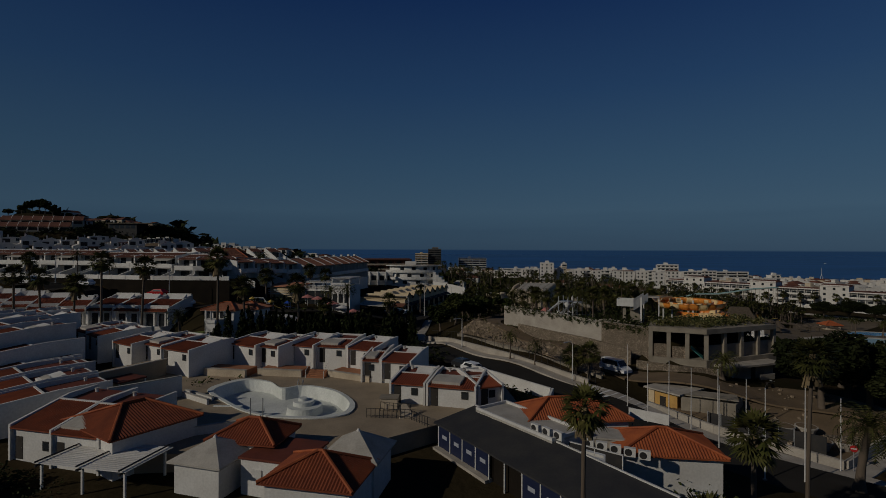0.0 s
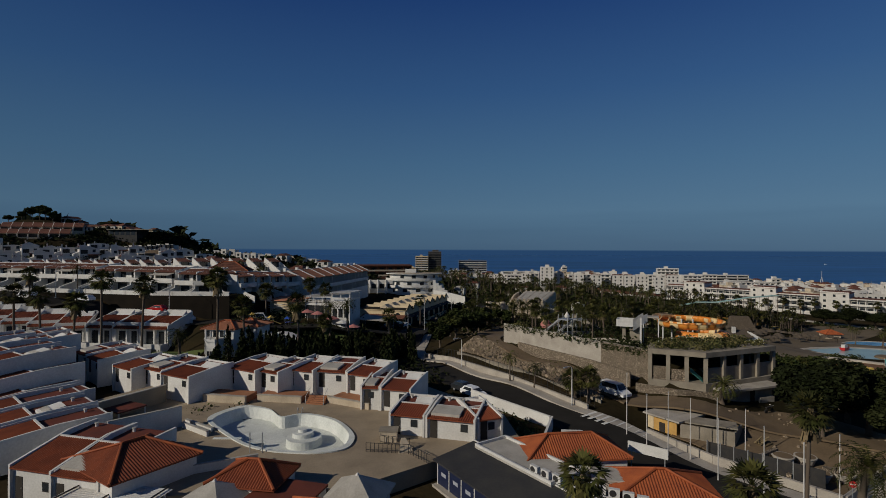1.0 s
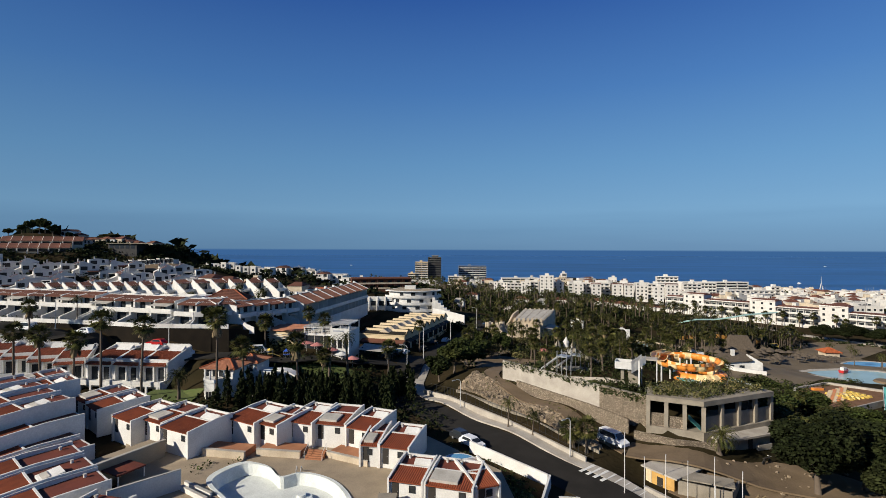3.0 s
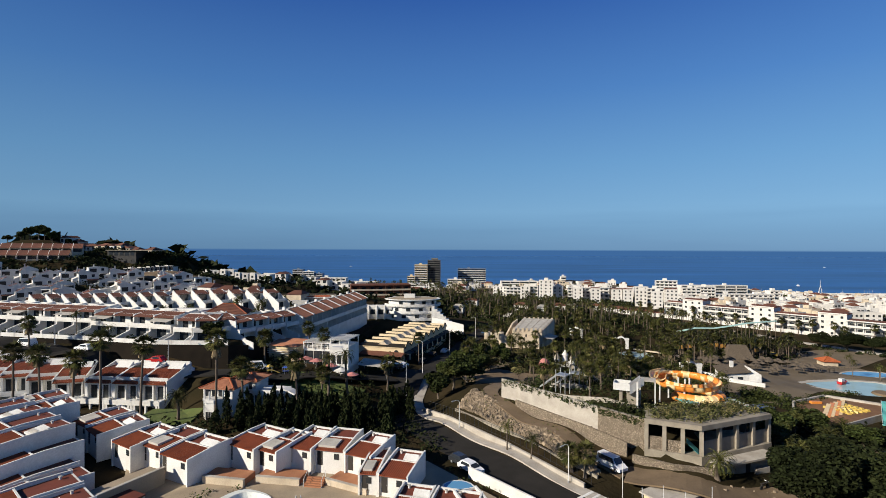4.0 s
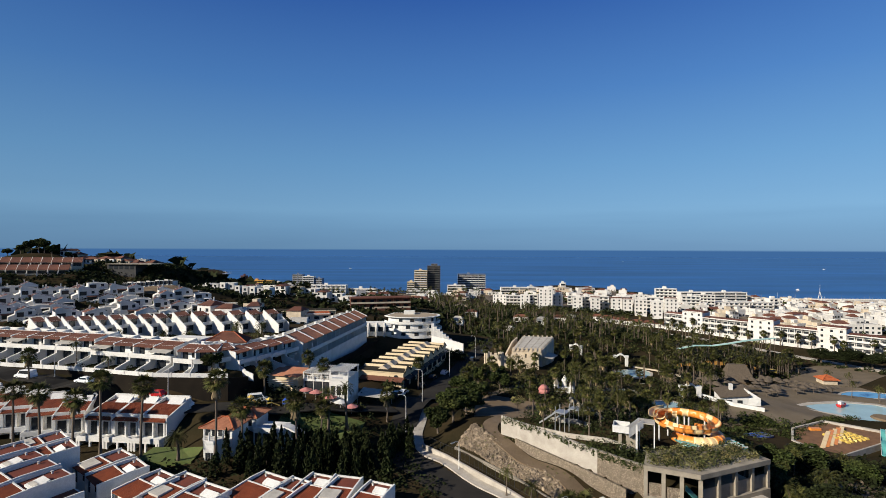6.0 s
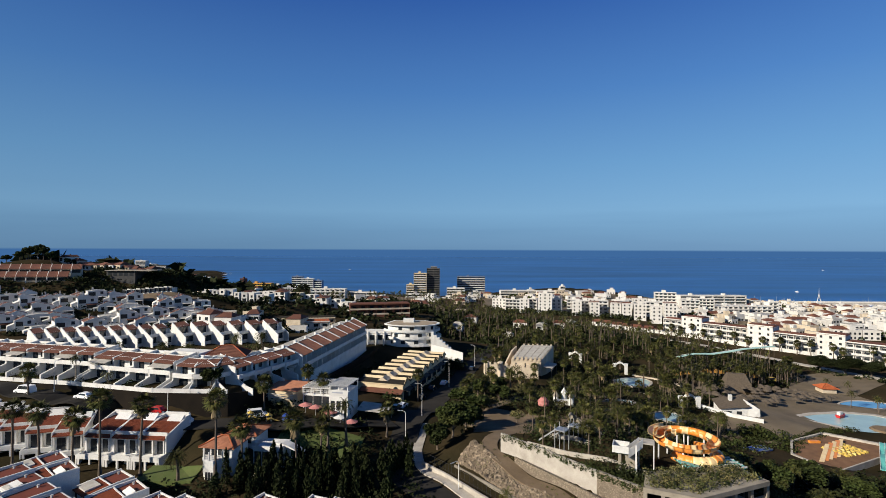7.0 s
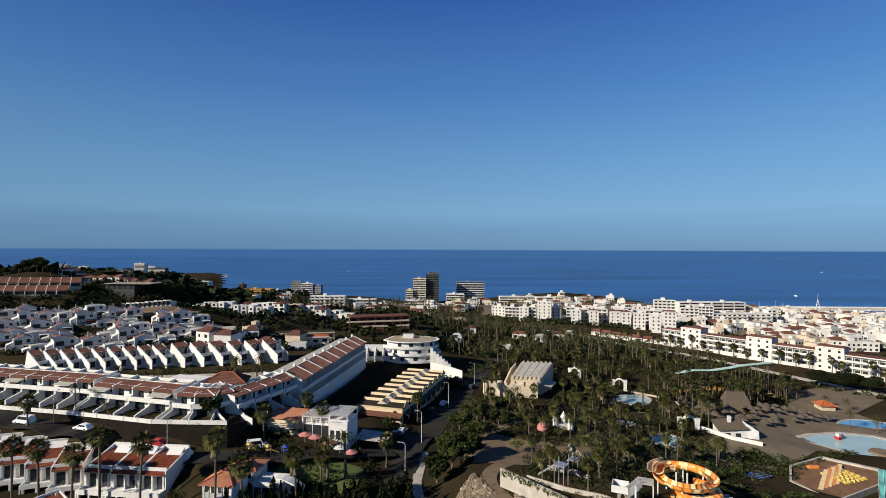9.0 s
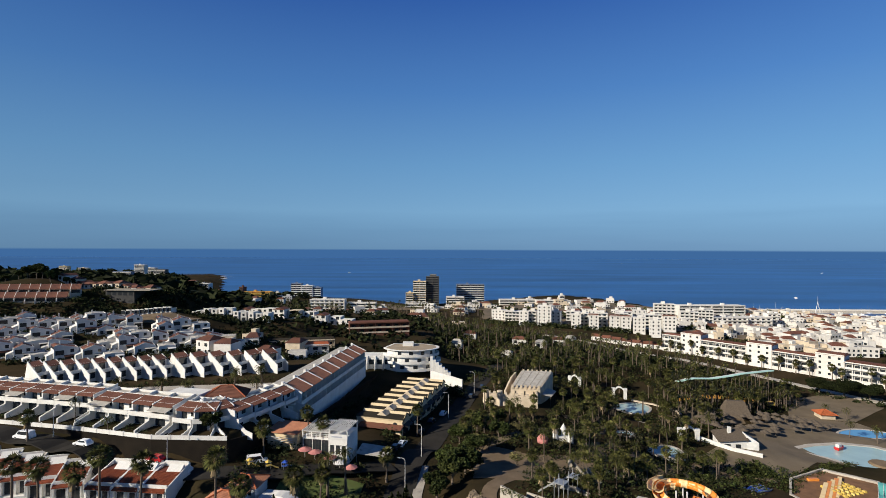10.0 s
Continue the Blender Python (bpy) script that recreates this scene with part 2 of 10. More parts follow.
TYRE = material("tyre rubber", (0.02, 0.02, 0.02), (0.025, 0.025, 0.025), 0.9, 3, 6, 0.1)


def water(name, colour, rough, scale, strength, streaks=None):
    m = material(name, colour, tuple(c * 0.85 for c in colour), rough, 0.02, 8, 0, spec=0.5)
    n, l = m.node_tree.nodes, m.node_tree.links
    if streaks:
        # long lighter and darker streaks: cloud shadow put into the water colour
        place, drift, patch, tone_ = n.new("ShaderNodeTexCoord"), n.new("ShaderNodeMapping"), n.new("ShaderNodeTexNoise"), n.new("ShaderNodeMapRange")
        drift.inputs["Scale"].default_value = streaks
        patch.inputs["Scale"].default_value, patch.inputs["Detail"].default_value = 1.0, 7
        tone_.inputs["From Min"].default_value, tone_.inputs["From Max"].default_value = 0.3, 0.7
        tone_.inputs["To Min"].default_value, tone_.inputs["To Max"].default_value = 0.5, 1.55
        l.new(place.outputs["Object"], drift.inputs["Vector"])
        l.new(drift.outputs[0], patch.inputs["Vector"])
        l.new(patch.outputs["Fac"], tone_.inputs["Value"])
        streaked = n.new("ShaderNodeVectorMath")
        streaked.operation = "SCALE"
        l.new(n["Principled BSDF"].inputs["Base Color"].links[0].from_socket, streaked.inputs[0])
        l.new(tone_.outputs[0], streaked.inputs["Scale"])
        l.new(streaked.outputs[0], n["Principled BSDF"].inputs["Base Color"])
    wave = n.new("ShaderNodeTexNoise")
    wave.inputs["Scale"].default_value, wave.inputs["Detail"].default_value = scale, 6
    tex = n.new("ShaderNodeTexCoord")
    l.new(tex.outputs["Object"], wave.inputs["Vector"])
    bmp = n.new("ShaderNodeBump")
    bmp.inputs["Strength"].default_value, bmp.inputs["Distance"].default_value = strength, 0.3
    l.new(wave.outputs["Fac"], bmp.inputs["Height"])
    l.new(bmp.outputs[0], n["Principled BSDF"].inputs["Normal"])
    return m


SEA = water("open sea", (0.0135, 0.080, 0.238), 0.4, 0.06, 0.6, (0.0012, 0.009, 1.0))
POOL_WATER = water("turquoise pool water", (0.34, 0.47, 0.46), 0.25, 0.8, 0.15)
POOL_BLUE = water("blue pool water", (0.12, 0.31, 0.50), 0.12, 0.8, 0.15)


# ---- mesh tools ----
class Shape:
    """Vertices and faces gathered for one mesh."""

    def __init__(self):
        self.v, self.f = [], []

    def add(self, vs, fs):
        k = len(self.v)
        self.v += [tuple(p) for p in vs]
        self.f += [tuple(i + k for i in f) for f in fs]
        return self

    def hexa(self, a, b):
        """A solid between two rings of equal length, a below b, both counter-clockwise from above."""
        n = len(a)
        return self.add(list(a) + list(b), [tuple(range(n - 1, -1, -1)), tuple(range(n, 2 * n))] + [(i, (i + 1) % n, n + (i + 1) % n, n + i) for i in range(n)])

    def box(self, x0, y0, z0, x1, y1, z1):
        r = [(x0, y0), (x1, y0), (x1, y1), (x0, y1)]
        return self.hexa([(x, y, z0) for x, y in r], [(x, y, z1) for x, y in r])

    def prism(self, pts, z0, z1):
        if sum(p[0] * q[1] - q[0] * p[1] for p, q in zip(pts, pts[1:] + pts[:1])) < 0:
            pts = pts[::-1]
        return self.hexa([(x, y, z0) for x, y in pts], [(x, y, z1) for x, y in pts])

    def cyl(self, x, y, z0, z1, r0, r1=None, n=10):
        r1 = r0 if r1 is None else r1
        c = [(math.cos(i * math.tau / n), math.sin(i * math.tau / n)) for i in range(n)]
        return self.hexa([(x + r0 * a, y + r0 * b, z0) for a, b in c], [(x + r1 * a, y + r1 * b, z1) for a, b in c])

    def tube(self, pts, r, n=6):
        rings = []
        for i, p in enumerate(pts):
            d = (Vector(pts[min(i + 1, len(pts) - 1)]) - Vector(pts[max(i - 1, 0)])).normalized()
            s = d.cross(Vector((0, 0, 1)) if abs(d.z) < 0.95 else Vector((1, 0, 0))).normalized()
            u = s.cross(d)
            rad = r[i] if isinstance(r, (list, tuple)) else r
            rings.append([Vector(p) + rad * (math.cos(k * math.tau / n) * s + math.sin(k * math.tau / n) * u) for k in range(n)])
        vs = [v for ring in rings for v in ring]
        fs = [(i * n + k, i * n + (k + 1) % n, (i + 1) * n + (k + 1) % n, (i + 1) * n + k) for i in range(len(pts) - 1) for k in range(n)]
        fs += [tuple(range(n)), tuple(range(len(vs) - n, len(vs)))]
        return self.add(vs, fs)

    def slab(self, pts, h):
        """A sheet through pts (in order) with thickness h downwards."""
        top = [Vector(p) for p in pts]
        n = (top[1] - top[0]).cross(top[2] - top[0])
        if n.z < 0:
            top = top[::-1]
        return self.hexa([p - Vector((0, 0, h)) for p in top], top)

    def tiles(self, p0, p1, up, a=0.0, b=None, pitch=0.27, lift=0.06, thick=0.12):
        """A roof slope in ridged rows: eave p0 to p1, up is the way from eave to ridge, whose ends lie at a and b along the eave."""
        p0, p1, up = Vector(p0), Vector(p1), Vector(up)
        e = p1 - p0
        length = e.length
        e.normalize()
        b = length if b is None else b
        nrm = e.cross(up).normalized()
        if nrm.z < 0:
            nrm = -nrm
        rows = max(2, round(length / pitch))

        def h(s):
            return min(1.0, s / a if a > 0 else 1.0, (length - s) / (length - b) if b < length else 1.0)
        vs, fs = [], []
        for i in range(rows * 2 + 1):
            s = length * i / (rows * 2)
            o = nrm * (lift if i % 2 else 0.0)
            vs += [p0 + e * s + o, p0 + e * s + up * max(0.0, h(s)) + o]
        for i in range(rows * 2):
            fs.append((2 * i, 2 * i + 2, 2 * i + 3, 2 * i + 1))
        self.add(vs, fs)
        quad = [p0, p1, p0 + e * b + up, p0 + e * a + up]
        k = Vector((0, 0, -thick))
        return self.hexa([p + k for p in quad], [p - nrm * 0.004 for p in quad])

    def mesh(self, name, mat, smooth=False):
        me = bpy.data.meshes.new(name)
        me.from_pydata(self.v, [], self.f)
        me.materials.append(mat)
        if smooth:
            me.polygons.foreach_set("use_smooth", [True] * len(me.polygons))
        me.update()
        return me


def thing(name, x, y, z, turn=0.0, label="", category="", group="", kind=""):
    ob = new(name)
    ob.empty_display_size = 0.3
    ob.matrix_world = pose(x, y, z, 0, 0, turn)
    return tagged(ob, label, category, group, kind)


def part(name, shape, mat, parent=None, label="", smooth=False, at=None):
    """One mesh object from a Shape, or from a ready mesh, under parent."""
    ob = new(name, shape if isinstance(shape, bpy.types.Mesh) else shape.mesh(name, mat, smooth))
    ob.parent = parent
    if at is not None:
        ob.matrix_local = at
    return tagged(ob, label)


def smoothstep(a, b, x):
    t = np.clip((x - a) / (b - a), 0, 1)
    return t * t * (3 - 2 * t)


# ---- the ground ----
SEA_LEVEL = -28.0
NEAR_LEVELS = [(0, 30, 0.0), (0, 45, 0.4), (-30, 40, 0.6), (-18, 60, 0.2), (-45, 60, 1.0), (0, 66, 1.2), (-20, 78, 1.8), (-40, 80, 2.0), (-65, 72, 2.0), (-95, 78, 3.0),
               (33, 56, -2.5), (20, 70, 0.4), (6, 88, 1.0), (-5, 104, 0.6), (-8, 118, 0.0), (31, 71, -2.0), (45, 55, -3.0), (70, 75, -3.0), (50, 74, -0.8), (24, 81, 1.0), (14, 94, 2.2), (22, 90, 3.6), (14, 101, 4.8), (9, 109, 4.6), (37, 78, 2.0)]
MID_LEVELS = [(-60, 98, 0.6), (-82, 103, 1.2), (-66, 106, 0.8), (-76, 111, 1.0), (-90, 110, 1.6), (-102, 111, 2.6), (-94, 106, 1.8), (-100, 104, 3.6), (-74, 88, 1.6), (-25, 105, 0.2), (-85, 119, 12.0), (-66, 114, 10.4), (-50, 112, 7.6), (-110, 125, 12.8), (-97, 121, 12.4), (-35, 126, 6.2), (-22, 133, 4.4), (-14, 134, 2.0), (-2, 150, -1.0), (7, 185, -2.0),
              (16, 218, -1.6), (8, 204, -1.4), (25, 142, 0.8), (30, 186, -2.2), (60, 190, -6.5), (80, 206, -9.6), (85, 150, -8.6), (137, 170, -10.4), (110, 134, -9.9), (98, 116, -7.5), (162, 210, -13.2), (95, 90, -5.0), (70, 125, -5.0)]
FAR_LEVELS = [(190, 250, -13.0), (153, 345, -11.5), (195, 297, -12.3), (233, 250, -13.2), (172, 395, -11.0), (150, 430, -9.8), (100, 445, -9.5), (58, 478, -9.5), (46, 430, -11.0), (20, 300, -9.0), (-2, 690, -20.0), (300, 500, -20.0), (-30, 230, 4.0), (-60, 250, 7.5), (-55, 297, 7.2), (-20, 310, 5.0), (-80, 400, 0.0),
              (-90, 190, 13.0), (-150, 195, 12.0), (-100, 235, 12.5), (-120, 215, 13.0), (-150, 215, 14.8), (-190, 215, 15.6), (-140, 240, 17.2), (-190, 240, 18.6), (-170, 257, 21.6), (-133, 262, 20.2), (-148, 273, 23.0), (-192, 251, 22.5), (-220, 250, 23.5), (-202, 267, 29.2), (-230, 265, 29.4), (-237, 292, 40.2), (-200, 299, 34.0), (-166, 300, 32.0),
              (-104, 252, 13.5), (-146, 292, 15.4), (-102, 291, 14.6), (-130, 350, 9.0), (-300, 420, 13.0), (-282, 500, 3.0), (-135, 515, -7.5), (-70, 540, -9.5), (-300, 800, -16.0)]
OUTER_LEVELS = [(-330, 830, -18.0), (-700, 1300, -20.0), (-900, 1500, -19.0), (-120, 600, -16.0), (500, 600, -22.0), (900, 600, -22.0), (400, 150, -8.0), (300, 0, 4.0), (-300, 60, 30.0), (0, -100, 8.0), (0, -600, 60.0), (-900, 500, 12.0), (-400, 700, -12.0), (-560, 900, -17.0), (-450, 560, 0.0), (900, 0, 20.0)]
LEVELS = np.array(NEAR_LEVELS + MID_LEVELS + FAR_LEVELS + OUTER_LEVELS)

PARK_EDGE = [(12.8, 104.7), (20.5, 97.0), (28.0, 88.6), (34.4, 82.4), (41.5, 79.6), (55.9, 85.2)]
PARK_BACK = [(70.0, 98.0), (64.0, 126.0), (40.0, 134.0), (16.0, 124.0)]
ESTATE_EDGE = [(-190.0, 150.0), (-114.0, 129.2), (-92.4, 124.9), (-68.6, 118.7), (-50.3, 118.0), (-43.5, 141.0), (-45.0, 150.0), (-35.0, 213.5)]
ESTATE_BACK = [(-40.0, 226.0), (-190.0, 206.0)]


def line_distance(x, y, pts):
    d = np.full(np.shape(x), 1e9)
    for (ax, ay), (bx, by) in zip(pts, pts[1:]):
        t = np.clip(((x - ax) * (bx - ax) + (y - ay) * (by - ay)) / ((bx - ax) ** 2 + (by - ay) ** 2), 0, 1)
        d = np.minimum(d, np.hypot(x - ax - t * (bx - ax), y - ay - t * (by - ay)))
    return d


def inside(x, y, pts):
    r = np.zeros(np.shape(x), bool)
    for (ax, ay), (bx, by) in zip(pts, pts[1:] + pts[:1]):
        r ^= ((ay > y) != (by > y)) & (x < (bx - ax) * (y - ay) / (by - ay + 1e-12) + ax)
    return r


def coast(x):
    return 745 - 1.1 * np.clip(x - 190, 0, 105) + np.minimum(790, 2.2 * np.maximum(0, -330 - x)) + 14 * np.sin(x / 60.0) + 6 * np.sin(x / 23.0)


def ground(x, y):
    """Height of the land."""
    x, y = np.asarray(x, float), np.asarray(y, float)
    top, low = np.zeros(x.shape), np.zeros(x.shape)
    for ax, ay, az in LEVELS:
        w = 1 / ((x - ax) ** 2 + (y - ay) ** 2 + 20.0) ** 1.7
        top, low = top + w * az, low + w
    z = top / low
    for edge, back, level, soft in ((PARK_EDGE, PARK_BACK, 6.6, 28.0), (ESTATE_EDGE, ESTATE_BACK, 12.4, 20.0)):
        area = inside(x, y, edge + back)
        k = smoothstep(0.2, 1.6, line_distance(x, y, edge)) * smoothstep(0.0, soft, line_distance(x, y, [edge[-1]] + back + [edge[0]]))
        z = np.where(area, z + (level - z) * k, z)
    return np.where(y > coast(x) - 30, z + (-34 - z) * smoothstep(-30, 40, y - coast(x)), z)


def gz(x, y):
    return float(ground(x, y))


def steps(dense0, dense1, step, far0, far1, grow):
    a = list(np.arange(dense0, dense1 + 1e-6, step))
    s = step
    while a[-1] < far1:
        s *= grow
        a.append(a[-1] + s)
    s = step
    while a[0] > far0:
        s *= grow
        a.insert(0, a[0] - s)
    return np.array(a)


gx, gy = steps(-140, 180, 2.0, -4200, 4200, 1.09), steps(24, 240, 2.0, -2500, 2000, 1.05)
GX, GY = np.meshgrid(gx, gy)
GZ = ground(GX, GY)
nx, ny = len(gx), len(gy)
land = bpy.data.meshes.new("ground")
land.from_pydata(np.stack([GX, GY, GZ], -1).reshape(-1, 3).tolist(), [],
                 [(j * nx + i, j * nx + i + 1, (j + 1) * nx + i + 1, (j + 1) * nx + i) for j in range(ny - 1) for i in range(nx - 1)])
land.materials.append(EARTH)
land.polygons.foreach_set("use_smooth", [True] * len(land.polygons))
tagged(new("ground", land), "dry brown scrubby earth falling towards the sea", "ground", kind="structure")

sea = Shape()
sx = [-4900 + 490 * i for i in range(21)]
sy = [500 + 220 * i for i in range(21)]
sea.add([(x, y, SEA_LEVEL) for y in sy for x in sx], [(j * 21 + i, j * 21 + i + 1, (j + 1) * 21 + i + 1, (j + 1) * 21 + i) for j in range(20) for i in range(20)])
tagged(part("water", sea, SEA), "deep blue open sea with faint painted cloud-shadow streaks", "sea", kind="structure")


def ribbon(name, pts, width, mat, lift, label, category="road", kind="structure", step=2.0, thick=0.25):
    """A paved band along a line, lying on the ground."""
    dense = []
    for (ax, ay), (bx, by) in zip(pts, pts[1:]):
        n = max(1, int(math.hypot(bx - ax, by - ay) / step))
        dense += [(ax + (bx - ax) * i / n, ay + (by - ay) * i / n) for i in range(n)]
    dense.append(pts[-1])
    for _ in range(4):
        dense = [dense[0]] + [((a[0] + 2 * b[0] + c[0]) / 4, (a[1] + 2 * b[1] + c[1]) / 4) for a, b, c in zip(dense, dense[1:], dense[2:])] + [dense[-1]]
    vs, fs = [], []
    for i, (x, y) in enumerate(dense):
        a, b = dense[max(0, i - 1)], dense[min(len(dense) - 1, i + 1)]
        d = math.hypot(b[0] - a[0], b[1] - a[1])
        px, py = -(b[1] - a[1]) / d, (b[0] - a[0]) / d
        z = max(gz(x + px * width * k, y + py * width * k) for k in (-0.4, 0, 0.4)) + lift
        for k in (-0.5, 0.5):
            vs += [(x + px * width * k, y + py * width * k, z), (x + px * width * k, y + py * width * k, z - thick)]
    for i in range(len(dense) - 1):
        a, b = 4 * i, 4 * i + 4
        fs += [(a, a + 2, b + 2, b), (a + 1, a, b, b + 1), (a + 2, a + 3, b + 3, b + 2)]
    s = Shape().add(vs, fs)
    return tagged(part(name, s, mat), label, category, kind=kind), dense


# ---- plants ----
def rnd(a, b):
    return random.uniform(a, b)


def fan_crown(n=30, size=1.15, seed=1):
    """Stiff fan leaves on stalks, the lower ones hanging."""
    rng = random.Random(seed)
    s = Shape()
    for i in range(n):
        a, up = i * 2.399 + rng.uniform(-0.2, 0.2), 1.25 - 2.1 * (i / n) + rng.uniform(-0.15, 0.15)
        out = Vector((math.cos(a) * math.cos(up), math.sin(a) * math.cos(up), math.sin(up)))
        side = Vector((-math.sin(a), math.cos(a), 0))
        lift = out.cross(side)
        stalk = rng.uniform(0.7, 1.05) * size
        hub = out * stalk
        s.add([side * 0.03, -side * 0.03, hub - side * 0.03, hub + side * 0.03], [(0, 1, 2, 3)])
        for k in range(9):
            b = (k - 4) * 0.30
            tip = hub + (out * math.cos(b) + side * math.sin(b)) * rng.uniform(0.75, 1.0) * size - Vector((0, 0, 0.28 * size * abs(math.sin(b)) + 0.12 * size)) + lift * rng.uniform(-0.1, 0.1)
            mid = hub + (tip - hub) * 0.45
            w = (side * math.cos(b) - out * math.sin(b)) * 0.085 * size
            s.add([hub, mid - w, tip, mid + w], [(0, 1, 2, 3)])
    return s


def feather_crown(n=34, length=3.0, seed=2, droop=1.0, leaf=0.42):
    """Arching feathered fronds, each a midrib with leaflets on both sides."""
    rng = random.Random(seed)
    s = Shape()
    for i in range(n):
        a, up = i * 2.399 + rng.uniform(-0.2, 0.2), 1.35 - 1.75 * (i / n) + rng.uniform(-0.1, 0.1)
        ln = length * rng.uniform(0.85, 1.1)
        d = Vector((math.cos(a), math.sin(a), 0))
        side = Vector((-math.sin(a), math.cos(a), 0))
        p, pts = Vector((0, 0, 0)), [Vector((0, 0, 0))]
        for k in range(7):
            ang = up - droop * 0.052 * (k + 1) * (k + 1) * 0.75
            p = p + (d * math.cos(ang) + Vector((0, 0, math.sin(ang)))) * ln / 7
            pts.append(p.copy())
        for k in range(7):
            p, q = pts[k], pts[k + 1]
            ax = (q - p)
            for j in (0.15, 0.65):
                o = p + ax * j
                w = leaf * (1 - abs((k + j) / 7 - 0.45) * 1.1) * ln / 3
                for sg in (-1, 1):
                    tip = o + side * sg * w + ax * 0.6 - Vector((0, 0, 0.22 * w + rng.uniform(0, 0.08)))
                    s.add([o, o + ax * 0.32, tip], [(0, 1, 2)])
            s.add([p - side * 0.025, q - side * 0.02, q + side * 0.02, p + side * 0.025], [(0, 1, 2, 3)])
    return s


def skirt(seed=3, n=44, length=1.5):
    rng = random.Random(seed)
    s = Shape()
    for i in range(n):
        a = i * 2.399
        d, side = Vector((math.cos(a), math.sin(a), 0)), Vector((-math.sin(a), math.cos(a), 0))
        top = d * 0.18 + Vector((0, 0, rng.uniform(-0.5, 0.1)))
        low = d * rng.uniform(0.45, 0.75) + Vector((0, 0, -length * rng.uniform(0.7, 1.2)))
        s.add([top - side * 0.08, top + side * 0.08, low + side * 0.14, low - side * 0.14], [(0, 1, 2, 3)])
    return s


def trunk_shape(bend, n=9, rings=9, flare=1.5):
    pts = [(bend * (i / rings) ** 2, 0.3 * bend * math.sin(i / rings * 3), i / rings) for i in range(rings + 1)]
    s = Shape()
    vs, fs = [], []
    for i, (x, y, z) in enumerate(pts):
        r = (0.17 + 0.09 * max(0, 1 - i / 2.5) * flare) * (1.0 - 0.22 * i / rings) * (1.06 if i % 2 else 0.96)
        vs += [(x + r * math.cos(k * math.tau / n), y + r * math.sin(k * math.tau / n), z) for k in range(n)]
    for i in range(rings):
        fs += [(i * n + k, i * n + (k + 1) % n, (i + 1) * n + (k + 1) % n, (i + 1) * n + k) for k in range(n)]
    return s.add(vs, fs + [tuple(range(rings * n, rings * n + n))])


BENDS = (0.0, 0.35, -0.3)
TRUNKS = [trunk_shape(b).mesh("trunk", BARK, True) for b in BENDS]
FAN = [fan_crown(46, 1.05, k).mesh("crown", FROND) for k in (11, 12, 13)]
FEATHER = [feather_crown(46, 3.6, k, 1.0).mesh("crown", FROND) for k in (21, 22)]
QUEEN = [feather_crown(22, 2.7, k, 1.25, 0.5).mesh("crown", FROND) for k in (31, 32, 33)]
SKIRT = [skirt(k).mesh("dry_skirt", DRY_FROND) for k in (41, 42)]
palm_count = 0


def palm(x, y, h, kind="fan", z=None, size=1.0, group="palms", label=""):
    """A palm standing on the ground: trunk and crown are parts."""
    global palm_count
    k = palm_count = palm_count + 1
    labels = {"fan": "tall fan palm with a slim bare trunk", "feather": "stout date palm with long arching fronds", "queen": "slender palm with drooping feathered fronds"}
    p = thing("palm_tree", x, y, (gz(x, y) if z is None else z) - 0.15, (k * 77) % 360, label or labels[kind], "palm tree", group)
    b = k % 3
    thick = {"fan": 1.0, "feather": 2.2, "queen": 0.85}[kind] * size
    tr = part("trunk", TRUNKS[b], None, p)
    tr.scale = (thick, thick, h + 0.15)
    top = (BENDS[b] * thick, 0.3 * BENDS[b] * thick * math.sin(3), h + 0.1)
    crown = {"fan": FAN, "feather": FEATHER, "queen": QUEEN}[kind]
    c = part("crown", crown[k % len(crown)], None, p)
    c.location, c.scale = top, (size, size, size)
    if kind == "fan":
        s = part("dry_skirt", SKIRT[k % 2], None, p, "hanging skirt of dry leaves")
        s.location, s.scale = top, (size, size, size * (0.7 + 0.4 * (k % 3)))
    return p


def leaves(s, cx, cy, cz, rx, ry, rz, n, size, rng, hollow=0.55):
    """Small leaf clumps in the outer part of an ellipsoid."""
    for _ in range(n):
        while True:
            v = Vector((rng.uniform(-1, 1), rng.uniform(-1, 1), rng.uniform(-1, 1)))
            if hollow < v.length < 1:
                break
        p = Vector((cx + v.x * rx, cy + v.y * ry, cz + v.z * rz))
        a = Vector((rng.uniform(-1, 1), rng.uniform(-1, 1), rng.uniform(-0.6, 0.6))).normalized()
        b = a.cross(Vector((rng.uniform(-1, 1), rng.uniform(-1, 1), rng.uniform(0.2, 1)))).normalized()
        k = size * rng.uniform(0.6, 1.4)
        s.add([p - a * k, p + b * k * 0.6, p + a * k, p - b * k * 0.6], [(0, 1, 2, 3)])
    return s


def tree_crown(seed, lumps=10, n=330, size=0.085):
    """A unit crown about 2 wide and 1.6 high, in uneven lumps."""
    rng = random.Random(seed)
    s = Shape()
    for i in range(lumps):
        a, r = i * 2.4 + rng.uniform(-0.4, 0.4), (0.0 if i == 0 else rng.uniform(0.35, 0.68))
        q = rng.uniform(0.28, 0.45)
        leaves(s, r * math.cos(a), r * math.sin(a), rng.uniform(-0.25, 0.5) * (1 - 0.4 * r) + 0.1, q, q, q * 0.8, n, size, rng)
    return s


